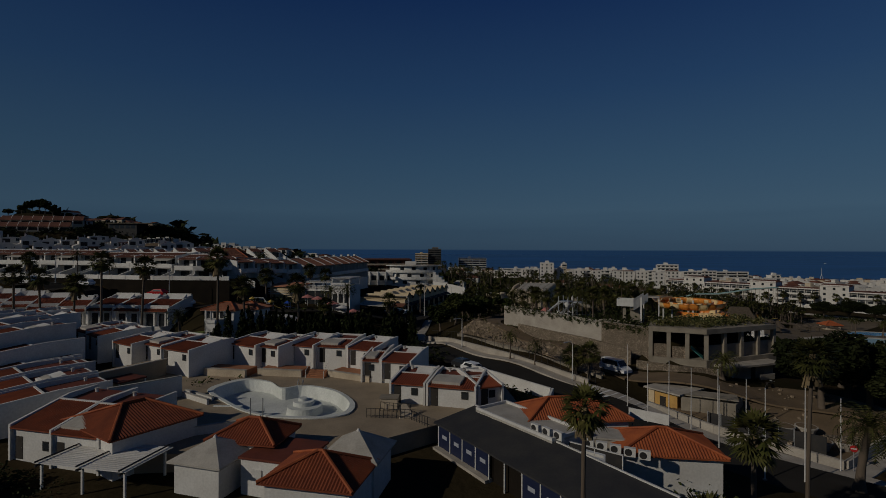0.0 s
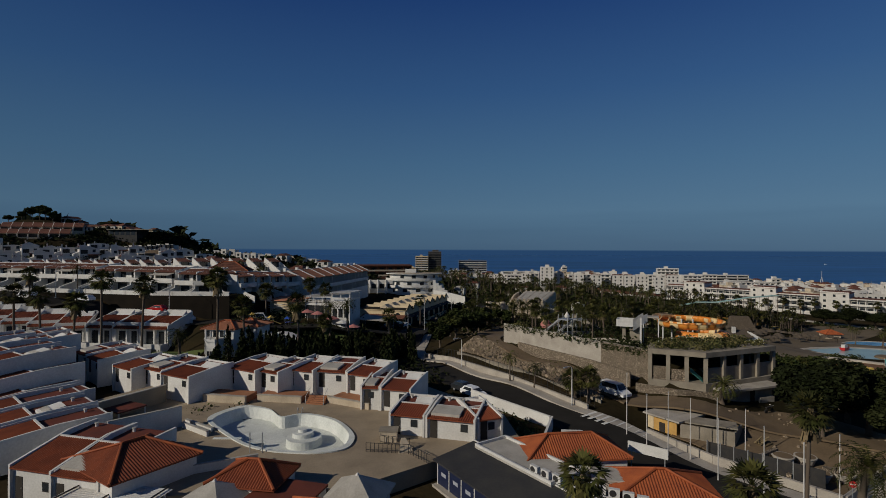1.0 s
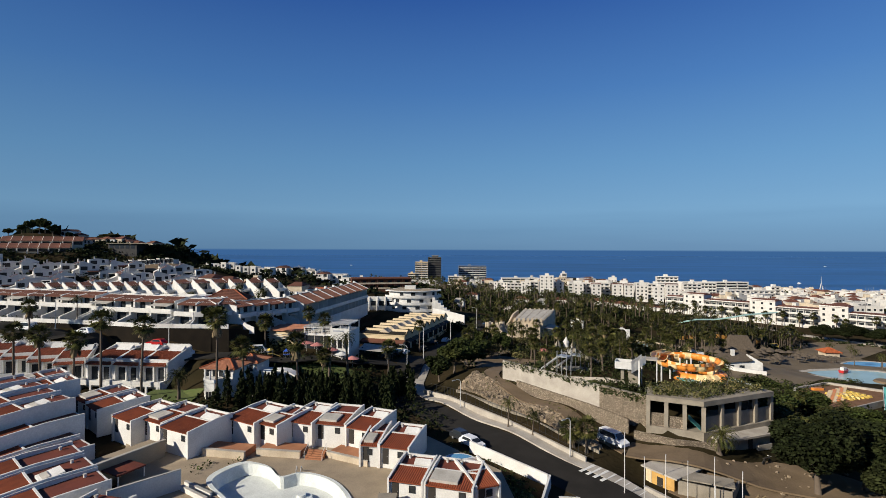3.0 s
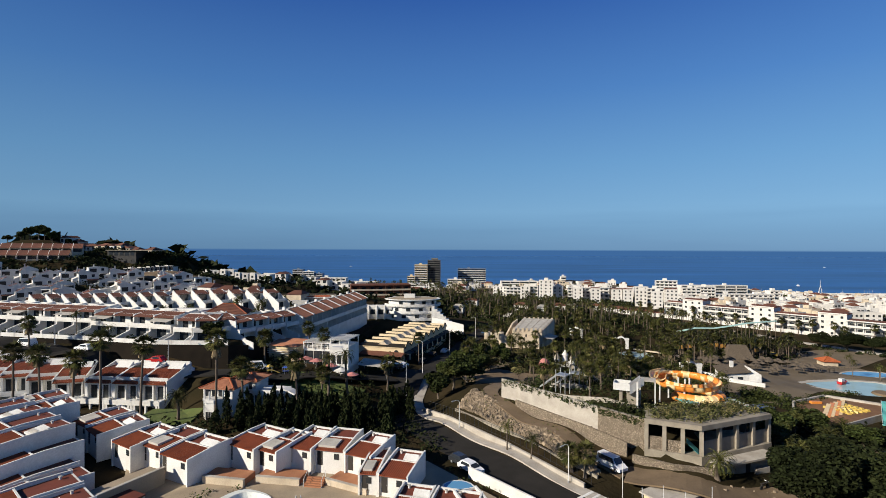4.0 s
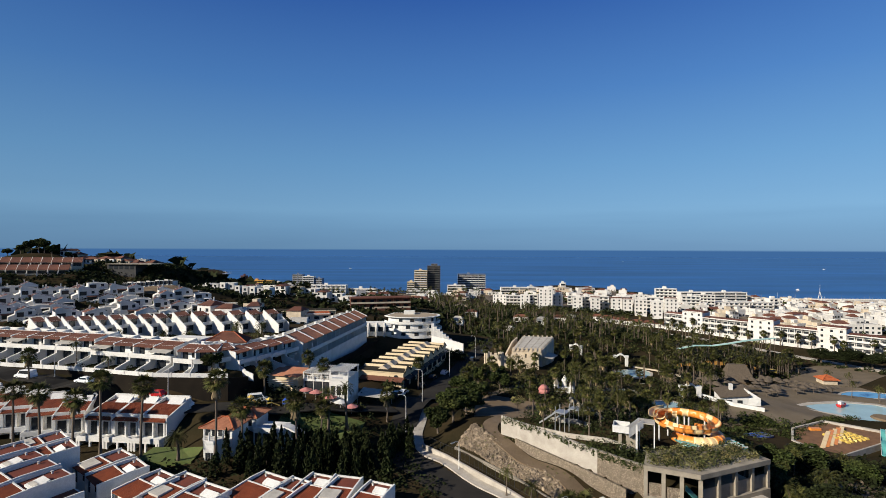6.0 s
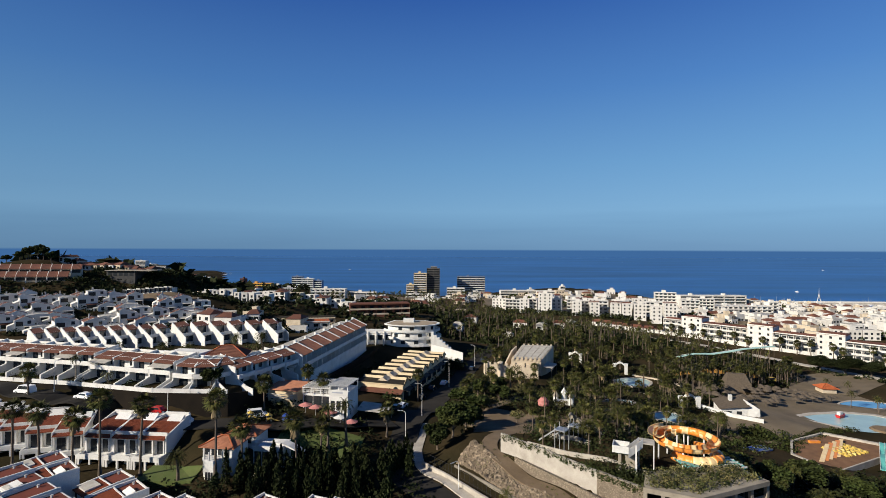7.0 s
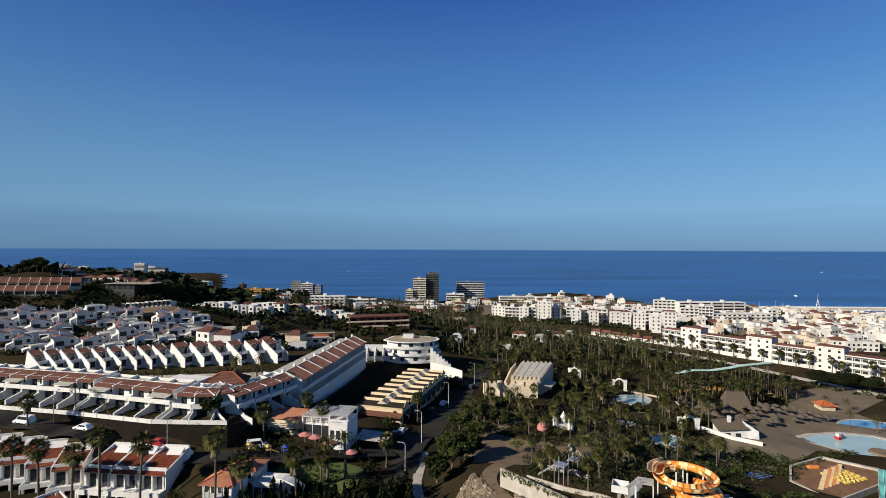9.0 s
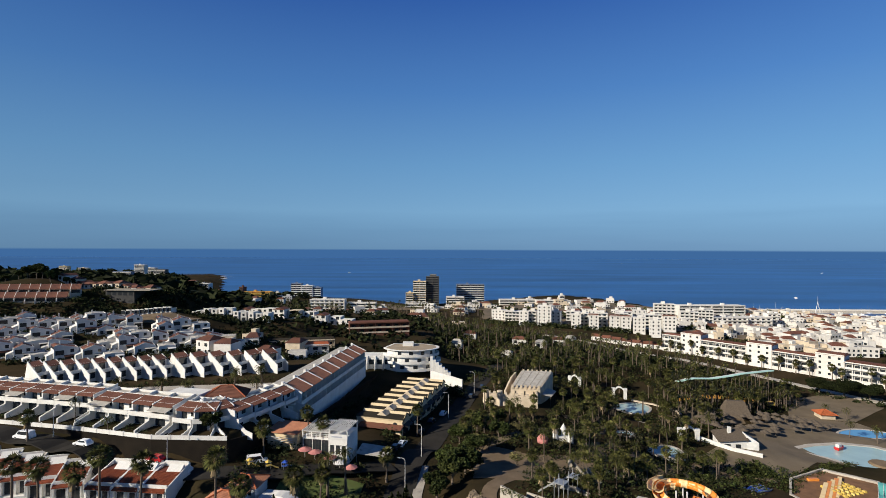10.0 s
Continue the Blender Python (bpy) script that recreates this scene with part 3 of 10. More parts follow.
def cypress_crown(seed):
    rng = random.Random(seed)
    s = Shape()
    for i in range(12):
        t = i / 11
        r = 0.5 * (1 - t) ** 0.7 * min(1, 0.5 + 3 * t) + 0.06
        leaves(s, rng.uniform(-0.08, 0.08), rng.uniform(-0.08, 0.08), t, r, r, 0.09, 46, 0.075, rng, 0.5)
    return s


def limbs(seed):
    rng = random.Random(seed)
    s = Shape().tube([(0, 0, 0), (0.03, 0.02, 0.5), (0, 0.04, 1.0)], [0.09, 0.07, 0.05], 7)
    for i in range(6):
        a = i * 1.1
        s.tube([(0, 0, 0.55 + 0.07 * i), (0.25 * math.cos(a), 0.25 * math.sin(a), 0.85 + 0.06 * i), (0.5 * math.cos(a), 0.5 * math.sin(a), 1.1 + rng.uniform(0, 0.3))], [0.045, 0.03, 0.012], 5)
    return s


CROWNS = [tree_crown(k).mesh("crown", LEAF) for k in (51, 52, 53)]
CROWNS_DRY = [tree_crown(k, 8, 90).mesh("crown", LEAF_DRY) for k in (54, 55)]
CONIFER_STEM = Shape().tube([(0, 0, 0), (0.02, 0.01, 0.5), (0, 0.02, 1.0)], [0.12, 0.09, 0.05], 7).mesh("trunk", BARK, True)
CYPRESS = [cypress_crown(k).mesh("crown", LEAF_DARK) for k in (61, 62)]
BIG_CROWNS = [tree_crown(k, 13, 900, 0.045).mesh("crown", LEAF_DARK) for k in (58, 59)]
BRANCHES = [limbs(k).mesh("trunk", BARK, True) for k in (71, 72)]


def tree(x, y, r, h, kind=0, z=None, label="broad-leaved tree with a dense dark green crown", group="garden trees"):
    t = thing("tree", x, y, (gz(x, y) if z is None else z) - 0.1, (x * 37 + y * 11) % 360, label, "tree", group)
    tr = part("trunk", BRANCHES[int(abs(x)) % 2], None, t)
    tr.scale = (r * 0.8, r * 0.8, h * 0.42)
    bank = BIG_CROWNS if r > 5.5 else (CROWNS, CROWNS_DRY)[kind]
    c = part("crown", bank[int(abs(x * 3 + y)) % len(bank)], None, t)
    c.location, c.scale = (0, 0, h * 0.58), (r, r, h * 0.52)
    return t


def cypress(x, y, h, r=1.0):
    t = thing("conifer", x, y, gz(x, y) - 0.1, (x * 53) % 360, "slim dark green conifer in a garden belt", "tree", "conifer belt")
    tr = part("trunk", CONIFER_STEM, None, t)
    tr.scale = (r * 0.9, r * 0.9, h * 0.5)
    c = part("crown", CYPRESS[int(abs(x * 7)) % 2], None, t)
    c.location, c.scale = (0, 0, h * 0.06), (r * 2, r * 2, h * 0.94)
    return t


def shrubbery(name, area, count, size, mat, label, seed, leaf=0.2, per=26, avoid=(), floor=None):
    """Shrubs that nobody could count, over an area of ground: one sheet of leaf clumps."""
    rng = random.Random(seed)
    s = Shape()
    xs, ys = [p[0] for p in area], [p[1] for p in area]
    made = 0
    while made < count:
        x, y = rng.uniform(min(xs), max(xs)), rng.uniform(min(ys), max(ys))
        if not inside(np.array([x]), np.array([y]), area)[0] or any(math.hypot(x - a, y - b) < r for a, b, r in avoid):
            continue
        r = size * rng.uniform(0.5, 1.4)
        leaves(s, x, y, (gz(x, y) if floor is None else floor) + r * 0.45, r, r, r * 0.75, per, leaf * rng.uniform(0.8, 1.3) * (0.6 + 0.4 * r), rng, 0.45)
        made += 1
    return tagged(part(name, s, mat), label, "shrubs", kind="stuff")


def palm_grove(name, area, count, h0, h1, seed, label, avoid=()):
    """Palms too many and too far to count, joined."""
    rng = random.Random(seed)
    trunk, crown = Shape(), Shape()
    xs, ys = [p[0] for p in area], [p[1] for p in area]
    made = 0
    while made < count:
        x, y = rng.uniform(min(xs), max(xs)), rng.uniform(min(ys), max(ys))
        if not inside(np.array([x]), np.array([y]), area)[0] or any(math.hypot(x - a, y - b) < r for a, b, r in avoid):
            continue
        z, h = gz(x, y), rng.uniform(h0, h1)
        trunk.cyl(x, y, z - 0.3, z + h, 0.24, 0.15, 5)
        for i in range(15):
            a, up = i * 2.4 + rng.uniform(-0.3, 0.3), 1.2 - 1.7 * i / 15
            d = Vector((math.cos(a), math.sin(a), 0))
            sd = Vector((-math.sin(a), math.cos(a), 0)) * 0.36
            p0 = Vector((x, y, z + h))
            p1 = p0 + (d * math.cos(up) + Vector((0, 0, math.sin(up)))) * 1.2
            p2 = p1 + (d * math.cos(up - 0.9) + Vector((0, 0, math.sin(up - 0.9)))) * 1.1
            crown.add([p0, p1 - sd, p2, p1 + sd], [(0, 1, 2, 3)])
        made += 1
    tagged(part(name, crown, FROND), label, "palm trees", kind="stuff")
    tagged(part(name + "_trunks", trunk, BARK), "grey-brown trunks of a distant palm grove", "palm trunks", kind="stuff")


# ---- the bungalow village ----
TERRACE = 2.2


def heading(ax, ay, bx, by):
    return math.degrees(math.atan2(by - ay, bx - ax))


def aligned(name, ax, ay, bx, by, z, label, category, group=""):
    """A thing whose local x runs from a to b; y then points to the left of that way."""
    return thing(name, ax, ay, z, heading(ax, ay, bx, by), label, category, group)


def window(parent, x0, x1, z0, z1, y=0.0, frame=WHITE, bars=1):
    w = part("window", Shape().box(x0, y - 0.05, z0, x1, y + 0.08, z1), frame, parent)
    n = bars + 1
    for k in range(n):
        a = x0 + 0.06 + (x1 - x0 - 0.06) * k / n
        part("pane", Shape().box(a, y - 0.058, z0 + 0.06, a + (x1 - x0 - 0.06) / n - 0.06, y + 0.05, z1 - 0.06), GLASS, w, "dark glass pane")
    return w


def door(parent, x0, x1, z1, y=0.0, z0=0.0, mat=SHADE_BLACK):
    d = part("door", Shape().box(x0, y - 0.03, z0, x1, y + 0.08, z1), mat, parent, "dark timber door")
    part("handle", Shape().box(x1 - 0.14, y - 0.09, z0 + 1.0, x1 - 0.08, y - 0.02, z0 + 1.06), METAL, d)
    return d


def bungalow(x, y, z, turn, w=5.4, d=10.5, front=3.0, rise=1.1, detail=True, light=1, label="white rendered bungalow with red clay tiles between sloping parapets", drop=1.2):
    """A narrow unit: the front wall lies along local x, the parapets run back."""
    b = thing("bungalow", x, y, z, turn, label, "house", "village bungalows")
    t = 0.24
    part("front_wall", Shape().box(t, 0.0, -drop, w - t, 0.22, front - 0.2), WHITE, b)
    part("back_wall", Shape().box(t, d - 0.22, -drop, w - t, d, front + 0.5), WHITE, b)
    for k in (0, w - t):
        e = d * 0.62
        s = Shape().hexa([(k, -0.3, -drop), (k + t, -0.3, -drop), (k + t, e, -drop), (k, e, -drop)],
                         [(k, -0.3, front + 0.04), (k + t, -0.3, front + 0.04), (k + t, e, front + rise + 0.14), (k, e, front + rise + 0.14)])
        s.hexa([(k, e, -drop), (k + t, e, -drop), (k + t, d, -drop), (k, d, -drop)],
               [(k, e, front + rise + 0.14), (k + t, e, front + rise + 0.14), (k + t, d, front + rise + 0.2), (k, d, front + rise + 0.2)])
        part("parapet", s, WHITE, b)
    run = 0.55 * d
    part("roof", Shape().tiles((t, -0.35, front - 0.2), (w - t, -0.35, front - 0.2), (0, run, rise)), TILE, b)
    top = front - 0.2 + rise
    part("rear_roof", Shape().slab([(t, run - 0.3, top - 0.3), (w - t, run - 0.3, top - 0.3), (w - t, d - 0.25, top), (t, d - 0.25, top)], 0.15), FLAT_RED, b, "red flat rear roof")
    part("ridge_beam", Shape().box(t, run - 0.42, top - 0.3, w - t, run - 0.18, top + 0.12), WHITE, b)
    if light == 1:
        x0, x1, y0, y1 = w * 0.46, w - t - 0.05, 0.58 * d, 0.80 * d
        hatch = Shape().hexa([(x0, y0, top - 0.3), (x1, y0, top - 0.3), (x1, y1, top - 0.3), (x0, y1, top - 0.3)],
                             [(x0, y0, top + 0.05), (x1, y0, top + 0.05), (x1, y1 - 0.5, top + 0.5), (x0, y1 - 0.5, top + 0.5)])
        k = part("skylight", hatch, WHITE, b, "white wedge-shaped roof light")
        part("pane", Shape().slab([(x0 + 0.25, y0 + 0.3, top + 0.17), (x1 - 0.25, y0 + 0.3, top + 0.17), (x1 - 0.25, y0 + 1.0, top + 0.36), (x0 + 0.25, y0 + 1.0, top + 0.36)], 0.03), PALE_SLAB, k)
    elif light == 2:
        x0, x1, z0 = t + 0.25, w * 0.66, front - 0.2
        sl = rise / run
        part("skylight", Shape().hexa([(x0, 0.35, z0), (x1, 0.35, z0), (x1, 2.7, z0 + 0.3), (x0, 2.7, z0 + 0.3)],
                                      [(x0, 0.35, z0 + 0.42), (x1, 0.35, z0 + 0.42), (x1, 2.7, z0 + 2.7 * sl + 0.32), (x0, 2.7, z0 + 2.7 * sl + 0.32)]), PALE_SLAB, b, "pale flat roof-light slab")
    ch = part("vent", Shape().cyl(w * 0.22, 0.88 * d, top - 0.2, top + 0.22, 0.16, 0.16, 10), WHITE, b)
    part("cap", Shape().cyl(w * 0.22, 0.88 * d, top + 0.25, top + 0.36, 0.24, 0.2, 10), PALE_SLAB, ch)
    if detail:
        door(b, 0.5, 1.35, 2.05)
        window(b, w - 1.75, w - 0.95, 1.0, 1.85, 0.0, SHADE_BLACK, 0)
    return b


# the arc round the pool: front-left and front-right corners of each unit
ARC = [(-75.4, 87.5, -71.1, 84.0, 5.6, 2), (-71.0, 83.9, -66.6, 80.3, 5.4, 1), (-61.5, 83.8, -57.1, 80.7, 3.6, 2), (-57.0, 80.6, -52.7, 77.0, 3.5, 1), (-50.2, 76.6, -45.4, 73.6, 3.0, 1), (-45.3, 75.6, -40.5, 72.9, 3.0, 2), (-40.4, 72.1, -34.8, 69.2, 3.0, 1), (-32.5, 76.0, -27.0, 72.9, 3.0, 1), (-27.0, 73.9, -23.4, 72.0, 3.0, 2), (-23.3, 74.9, -18.7, 73.2, 3.0, 1),
       (-18.6, 73.9, -13.8, 72.8, 3.0, 2), (-13.7, 72.3, -9.6, 70.6, 3.0, 1), (-10.9, 67.2, -8.2, 66.8, 2.4, 2), (-8.2, 66.8, -4.0, 65.6, 2.4, 1)]
for ax, ay, bx, by, z, light in ARC:
    bungalow(ax, ay, z + 0.35, heading(ax, ay, bx, by), math.hypot(bx - ax, by - ay), 7.2, 2.6, 0.45, light=light, drop=1.6)
# three units beside the road
for ax, ay, bx, by, light in ((-6.1, 58.4, -1.9, 57.3, 1), (-1.8, 57.3, 3.8, 55.7, 2), (3.9, 56.3, 6.9, 57.4, 0)):
    bungalow(ax, ay, TERRACE, heading(ax, ay, bx, by), math.hypot(bx - ax, by - ay), 6.2, 2.5, 0.42, light=light)
# stepped rows on the slope: the far end of each row's outer parapet, and its height there
for k, (bx, by, bz) in enumerate(((-55.6, 76.0, 4.9), (-53.0, 74.3, 3.0), (-47.1, 68.0, 0.9), (-37.5, 57.0, 1.2))):
    turn = (-33, -33, -36, -40)[k]
    c, s = math.cos(radians(turn)), math.sin(radians(turn))
    w, d = 5.2, 13.0
    x0, y0 = bx - w * c + d * s, by - w * s - d * c
    for j in range(3 if k else 4):
        bungalow(x0 - w * c * j * 1.0, y0 - w * s * j * 1.0, bz + 0.25 * j, turn, w, d, 2.9, 0.7, light=1 + (j + k) % 2, drop=3.0)

# pool terrace with the drained pool sunk into it
POOL_MID = (-18.4, 58.9)


POOL_RIM = [(-25.4, 58.3), (-21.8, 54.9), (-18.7, 53.2), (-15.7, 52.6), (-13.0, 52.6), (-10.5, 53.9), (-10.3, 57.3), (-12.3, 61.2), (-14.8, 63.6), (-18.1, 64.8), (-20.4, 63.6), (-22.9, 66.5), (-26.4, 67.8), (-28.5, 65.6), (-28.9, 62.3)]


def pool_edge(k, n=5):
    """Smooth closed rim through the lobes."""
    m = len(POOL_RIM)
    i, t = divmod(k, n)
    p0, p1, p2, p3 = (Vector(POOL_RIM[(i + j) % m]) for j in (-1, 0, 1, 2))
    t = t / n
    return tuple(0.5 * (2 * p1 + (p2 - p0) * t + (2 * p0 - 5 * p1 + 4 * p2 - p3) * t * t + (3 * p1 - p0 - 3 * p2 + p3) * t ** 3))


deck_outline = [(-27, 43), (-8, 45), (-1, 50.5), (9, 56), (8, 66), (-2, 78), (-34, 84), (-50, 80), (-40, 62), (-31, 51)]
hole = [pool_edge(i) for i in range(5 * len(POOL_RIM))]
bm = bmesh.new()
for ring in (deck_outline, hole):
    vs = [bm.verts.new((px, py, TERRACE)) for px, py in ring]
    for i in range(len(vs)):
        bm.edges.new((vs[i], vs[(i + 1) % len(vs)]))
bmesh.ops.triangle_fill(bm, edges=bm.edges[:], use_beauty=True, normal=(0, 0, 1))
faces = bmesh.ops.extrude_face_region(bm, geom=bm.faces[:])
bmesh.ops.translate(bm, verts=[v for v in faces["geom"] if isinstance(v, bmesh.types.BMVert)], vec=(0, 0, -3.5))
bmesh.ops.recalc_face_normals(bm, faces=bm.faces[:])
deck = bpy.data.meshes.new("pavement")
bm.to_mesh(deck)
bm.free()
deck.materials.append(PAVING)
tagged(new("pavement", deck), "tan paved pool terrace", "pavement", kind="structure")

pool = thing("swimming_pool", *POOL_MID, 0, 0, "empty white free-form swimming pool with a round tiered island", "pool")
n = len(hole)
ring = [(px - POOL_MID[0], py - POOL_MID[1]) for px, py in hole]
basin = Shape()
levels = [[(p * 1.04, q * 1.04, TERRACE + 0.02) for p, q in ring], [(p * 1.04, q * 1.04, TERRACE + 0.16) for p, q in ring], [(p * 0.96, q * 0.96, TERRACE + 0.16) for p, q in ring], [(p * 0.9, q * 0.9, 0.95) for p, q in ring]]
vs = [v for lv in levels for v in lv]
basin.add(vs, [(k * n + i, k * n + (i + 1) % n, (k + 1) * n + (i + 1) % n, (k + 1) * n + i) for k in range(3) for i in range(n)] + [tuple(range(3 * n, 4 * n))])
part("basin", basin, POOL_PAINT, pool, "pale drained basin")
part("island", Shape().cyl(2.4, -0.7, 0.9, 1.85, 2.05, 1.98, 30), POOL_PAINT, pool)
part("island_tier", Shape().cyl(2.2, -0.4, 1.85, 2.3, 1.25, 1.18, 26), POOL_PAINT, pool)
part("island_top", Shape().cyl(2.1, -0.3, 2.3, 2.6, 0.55, 0.5, 20), POOL_PAINT, pool)
for a in (0.4, 3.3):
    part("dividing_wall", Shape().tube([(-5.5 + 0.9 * k, -3.5 + 0.5 * k + 0.3 * math.sin(k), 1.6) for k in range(5)], 0.3, 6) if a < 1 else Shape().box(-7.4, -2.6, 0.9, -4.2, -2.2, 2.3), POOL_PAINT, pool)
for k in (0, 0.6):
    part("ladder_rail", Shape().tube([(-0.3 + k, 6.1, 0.9), (-0.3 + k, 5.7, 2.7), (-0.3 + k, 6.1, 3.1), (-0.3 + k, 6.6, 2.3)], 0.045), METAL, pool, "steel ladder rail")
for k in range(3):
    part("ladder_step", Shape().box(-0.3, 5.85, 1.2 + 0.4 * k, 0.3, 5.95, 1.26 + 0.4 * k), METAL, pool)
for px in (-1.4, -0.1):
    part("shower_post", Shape().cyl(px - 0.4, -6.2, 2.2, 4.3, 0.06, 0.06, 8), METAL, pool, "thin grey shower post")

# raised planting bed and steps in front of the arc
for ax, ay, bx, by, h in ((-33.5, 70.2, -27.2, 69.0, 1.0), (-26.0, 70.4, -19.6, 69.4, 0.9), (-16.0, 69.9, -9.8, 66.8, 0.8)):
    wall = aligned("planter_wall", ax, ay, bx, by, TERRACE, "tan stone planter wall on the terrace", "planter", "terrace planters")
    ln = math.hypot(bx - ax, by - ay)
    part("wall", Shape().box(0, 0, -0.4, ln, 0.4, h), SANDSTONE, wall)
    part("coping", Shape().box(-0.05, -0.05, h, ln + 0.05, 0.45, h + 0.08), CONCRETE_PALE, wall)
    part("soil", Shape().box(0.1, 0.4, -0.4, ln - 0.1, 3.2, h - 0.08), TERRACOTTA, wall)
steps_thing = aligned("steps", -18.9, 69.2, -16.3, 68.8, TERRACE, "tan tiled steps down to the terrace", "steps")
for k in range(5):
    part("step", Shape().box(0, 0.32 * k, -0.3, 2.6, 0.32 * k + 0.34, 0.17 * (k + 1)), TERRACOTTA, steps_thing)
for sx in (0, 2.6):
    part("handrail", Shape().tube([(sx, 0, 0.0), (sx, 0, 1.0), (sx, 1.6, 1.85), (sx, 1.6, 0.85)], 0.04), POLE, steps_thing)


def fence(name, pts, z, h, mat, label, gap=0.5, group=""):
    """Posts with two rails."""
    f = thing(name, pts[0][0], pts[0][1], z if z is not None else gz(*pts[0]), 0, label, "fence", group)
    ox, oy, oz = f.matrix_world.translation
    post = Shape().box(-0.03, -0.03, -0.1, 0.03, 0.03, h).mesh("post", mat)
    for (ax, ay), (bx, by) in zip(pts, pts[1:]):
        m = max(1, round(math.hypot(bx - ax, by - ay) / gap))
        za, zb = (0, 0) if z is not None else (gz(ax, ay) - oz, gz(bx, by) - oz)
        for k in range(m):
            t = k / m
            part("post", post, None, f, at=pose(ax + (bx - ax) * t - ox, ay + (by - ay) * t - oy, za + (zb - za) * t))
        for r in (0.25, h - 0.04):
            part("rail", Shape().tube([(ax - ox, ay - oy, za + r), (bx - ox, by - oy, zb + r)], 0.03, 5), mat, f)
    return f


fence("railing", [(-8.0, 53.0), (-3.5, 52.6), (-1.2, 50.0)], TERRACE, 1.0, METAL_DARK, "dark metal railing at the terrace edge", 0.45)
fence("railing", [(-7.0, 57.8), (-6.8, 55.2), (-3.0, 54.2)], TERRACE, 1.0, METAL_DARK, "dark metal railing beside a ramp", 0.5)
kiosk = thing("pump_box", -6.9, 55.6, TERRACE, 0, "low brown timber pump box on the terrace", "box")
part("box", Shape().box(0, 0, 0, 1.9, 1.4, 1.2), SANDSTONE, kiosk)
part("lid", Shape().box(-0.1, -0.1, 1.2, 2.0, 1.5, 1.3), CONCRETE, kiosk)
slide_board = thing("ramp_board", -4.5, 52.6, TERRACE, 20, "folded tan board leaning on the terrace", "board")
part("board", Shape().hexa([(0, 0, 0), (1.6, 0, 0), (1.6, 0.1, 0), (0, 0.1, 0)], [(0.5, 0.9, 1.2), (1.0, 0.9, 1.2), (1.0, 1.0, 1.2), (0.5, 1.0, 1.2)]), SANDSTONE, slide_board)

# the dark-roofed bar beside the terrace
bar = aligned("bar_building", -0.4, 49.2, 9.1, 34.1, 0.4, "low bar with a black felt roof and navy banner panels", "building")
part("wall", Shape().box(0.3, 0.35, -1.0, 21.5, 4.4, 2.5), DARK_WALL, bar)
part("roof", Shape().slab([(-0.3, -0.35, 2.65), (22.5, -0.35, 2.65), (22.5, 4.6, 3.45), (-0.3, 4.6, 3.45)], 0.14), FELT_SHADE, bar, "black felt roof")
part("gutter", Shape().box(-0.3, 4.6, 3.2, 22.5, 4.75, 3.55), SIGN_WHITE, bar, "white roof edge")
part("base", Shape().box(-0.2, -0.5, -1.0, 8.3, 0.3, 0.25), CONCRETE_PALE, bar)
for k in range(9):
    if k == 4 or k == 5:
        part("post", Shape().box(2.05 * k, -0.1, -0.8, 2.05 * k + 0.12, 0.02, 2.5), SIGN_WHITE, bar)
        continue
    x0 = 2.05 * k
    p = part("banner_panel", Shape().box(x0 + 0.1, 0.06, 0.3, x0 + 1.98, 0.14, 2.42), NAVY, bar, "navy banner panel")
    part("mark", Shape().box(x0 + 0.65, 0.05, 1.25, x0 + 1.45, 0.1, 1.6), SIGN_GREY, p, "pale grey printed mark")
    part("post", Shape().box(x0 - 0.02, 0.0, 0.25, x0 + 0.1, 0.16, 2.5), SIGN_WHITE, bar)
part("eave_rail", Shape().box(-0.1, -0.02, 2.42, 20.5, 0.16, 2.52), SIGN_WHITE, bar)

annex = aligned("flat_roof_annex", 3.4, 50.1, 14.2, 34.6, 0.4, "grey flat-roofed annex with white edging", "building")
part("wall", Shape().box(0, 0.1, -1, 10.0, 4.0, 3.4), WHITE, annex)
part("roof", Shape().box(-0.1, 0.0, 3.4, 10.1, 4.1, 3.6), PALE_SLAB, annex)
for q in ((-0.1, 0, 10.1, 0.2), (-0.1, 3.9, 10.1, 4.1), (-0.1, 0.2, 0.1, 3.9), (9.9, 0.2, 10.1, 3.9)):
    part("edge", Shape().box(q[0], q[1], 3.6, q[2], q[3], 3.85), SIGN_WHITE, annex)


def air_unit(x, y, z, turn):
    a = thing("air_conditioner", x, y, z, turn, "white air conditioning unit with a dark round fan", "air conditioner", "roof air conditioners")
    part("casing", Shape().box(-0.45, -0.18, 0.05, 0.45, 0.18, 0.75), SIGN_WHITE, a)
    part("fan_grille", Shape().cyl(0, 0, 0, 0.02, 0.28, 0.28, 16), METAL_DARK, a, at=pose(-0.1, -0.18, 0.4, 90, 0, 0))
    for k in (-0.35, 0.3):
        part("foot", Shape().box(k, -0.2, 0, k + 0.06, 0.2, 0.06), METAL_DARK, a)


for k in range(3):
    air_unit(8.2 + 0.8 * k, 43.9 - 0.9 * k, 4.0, -55)


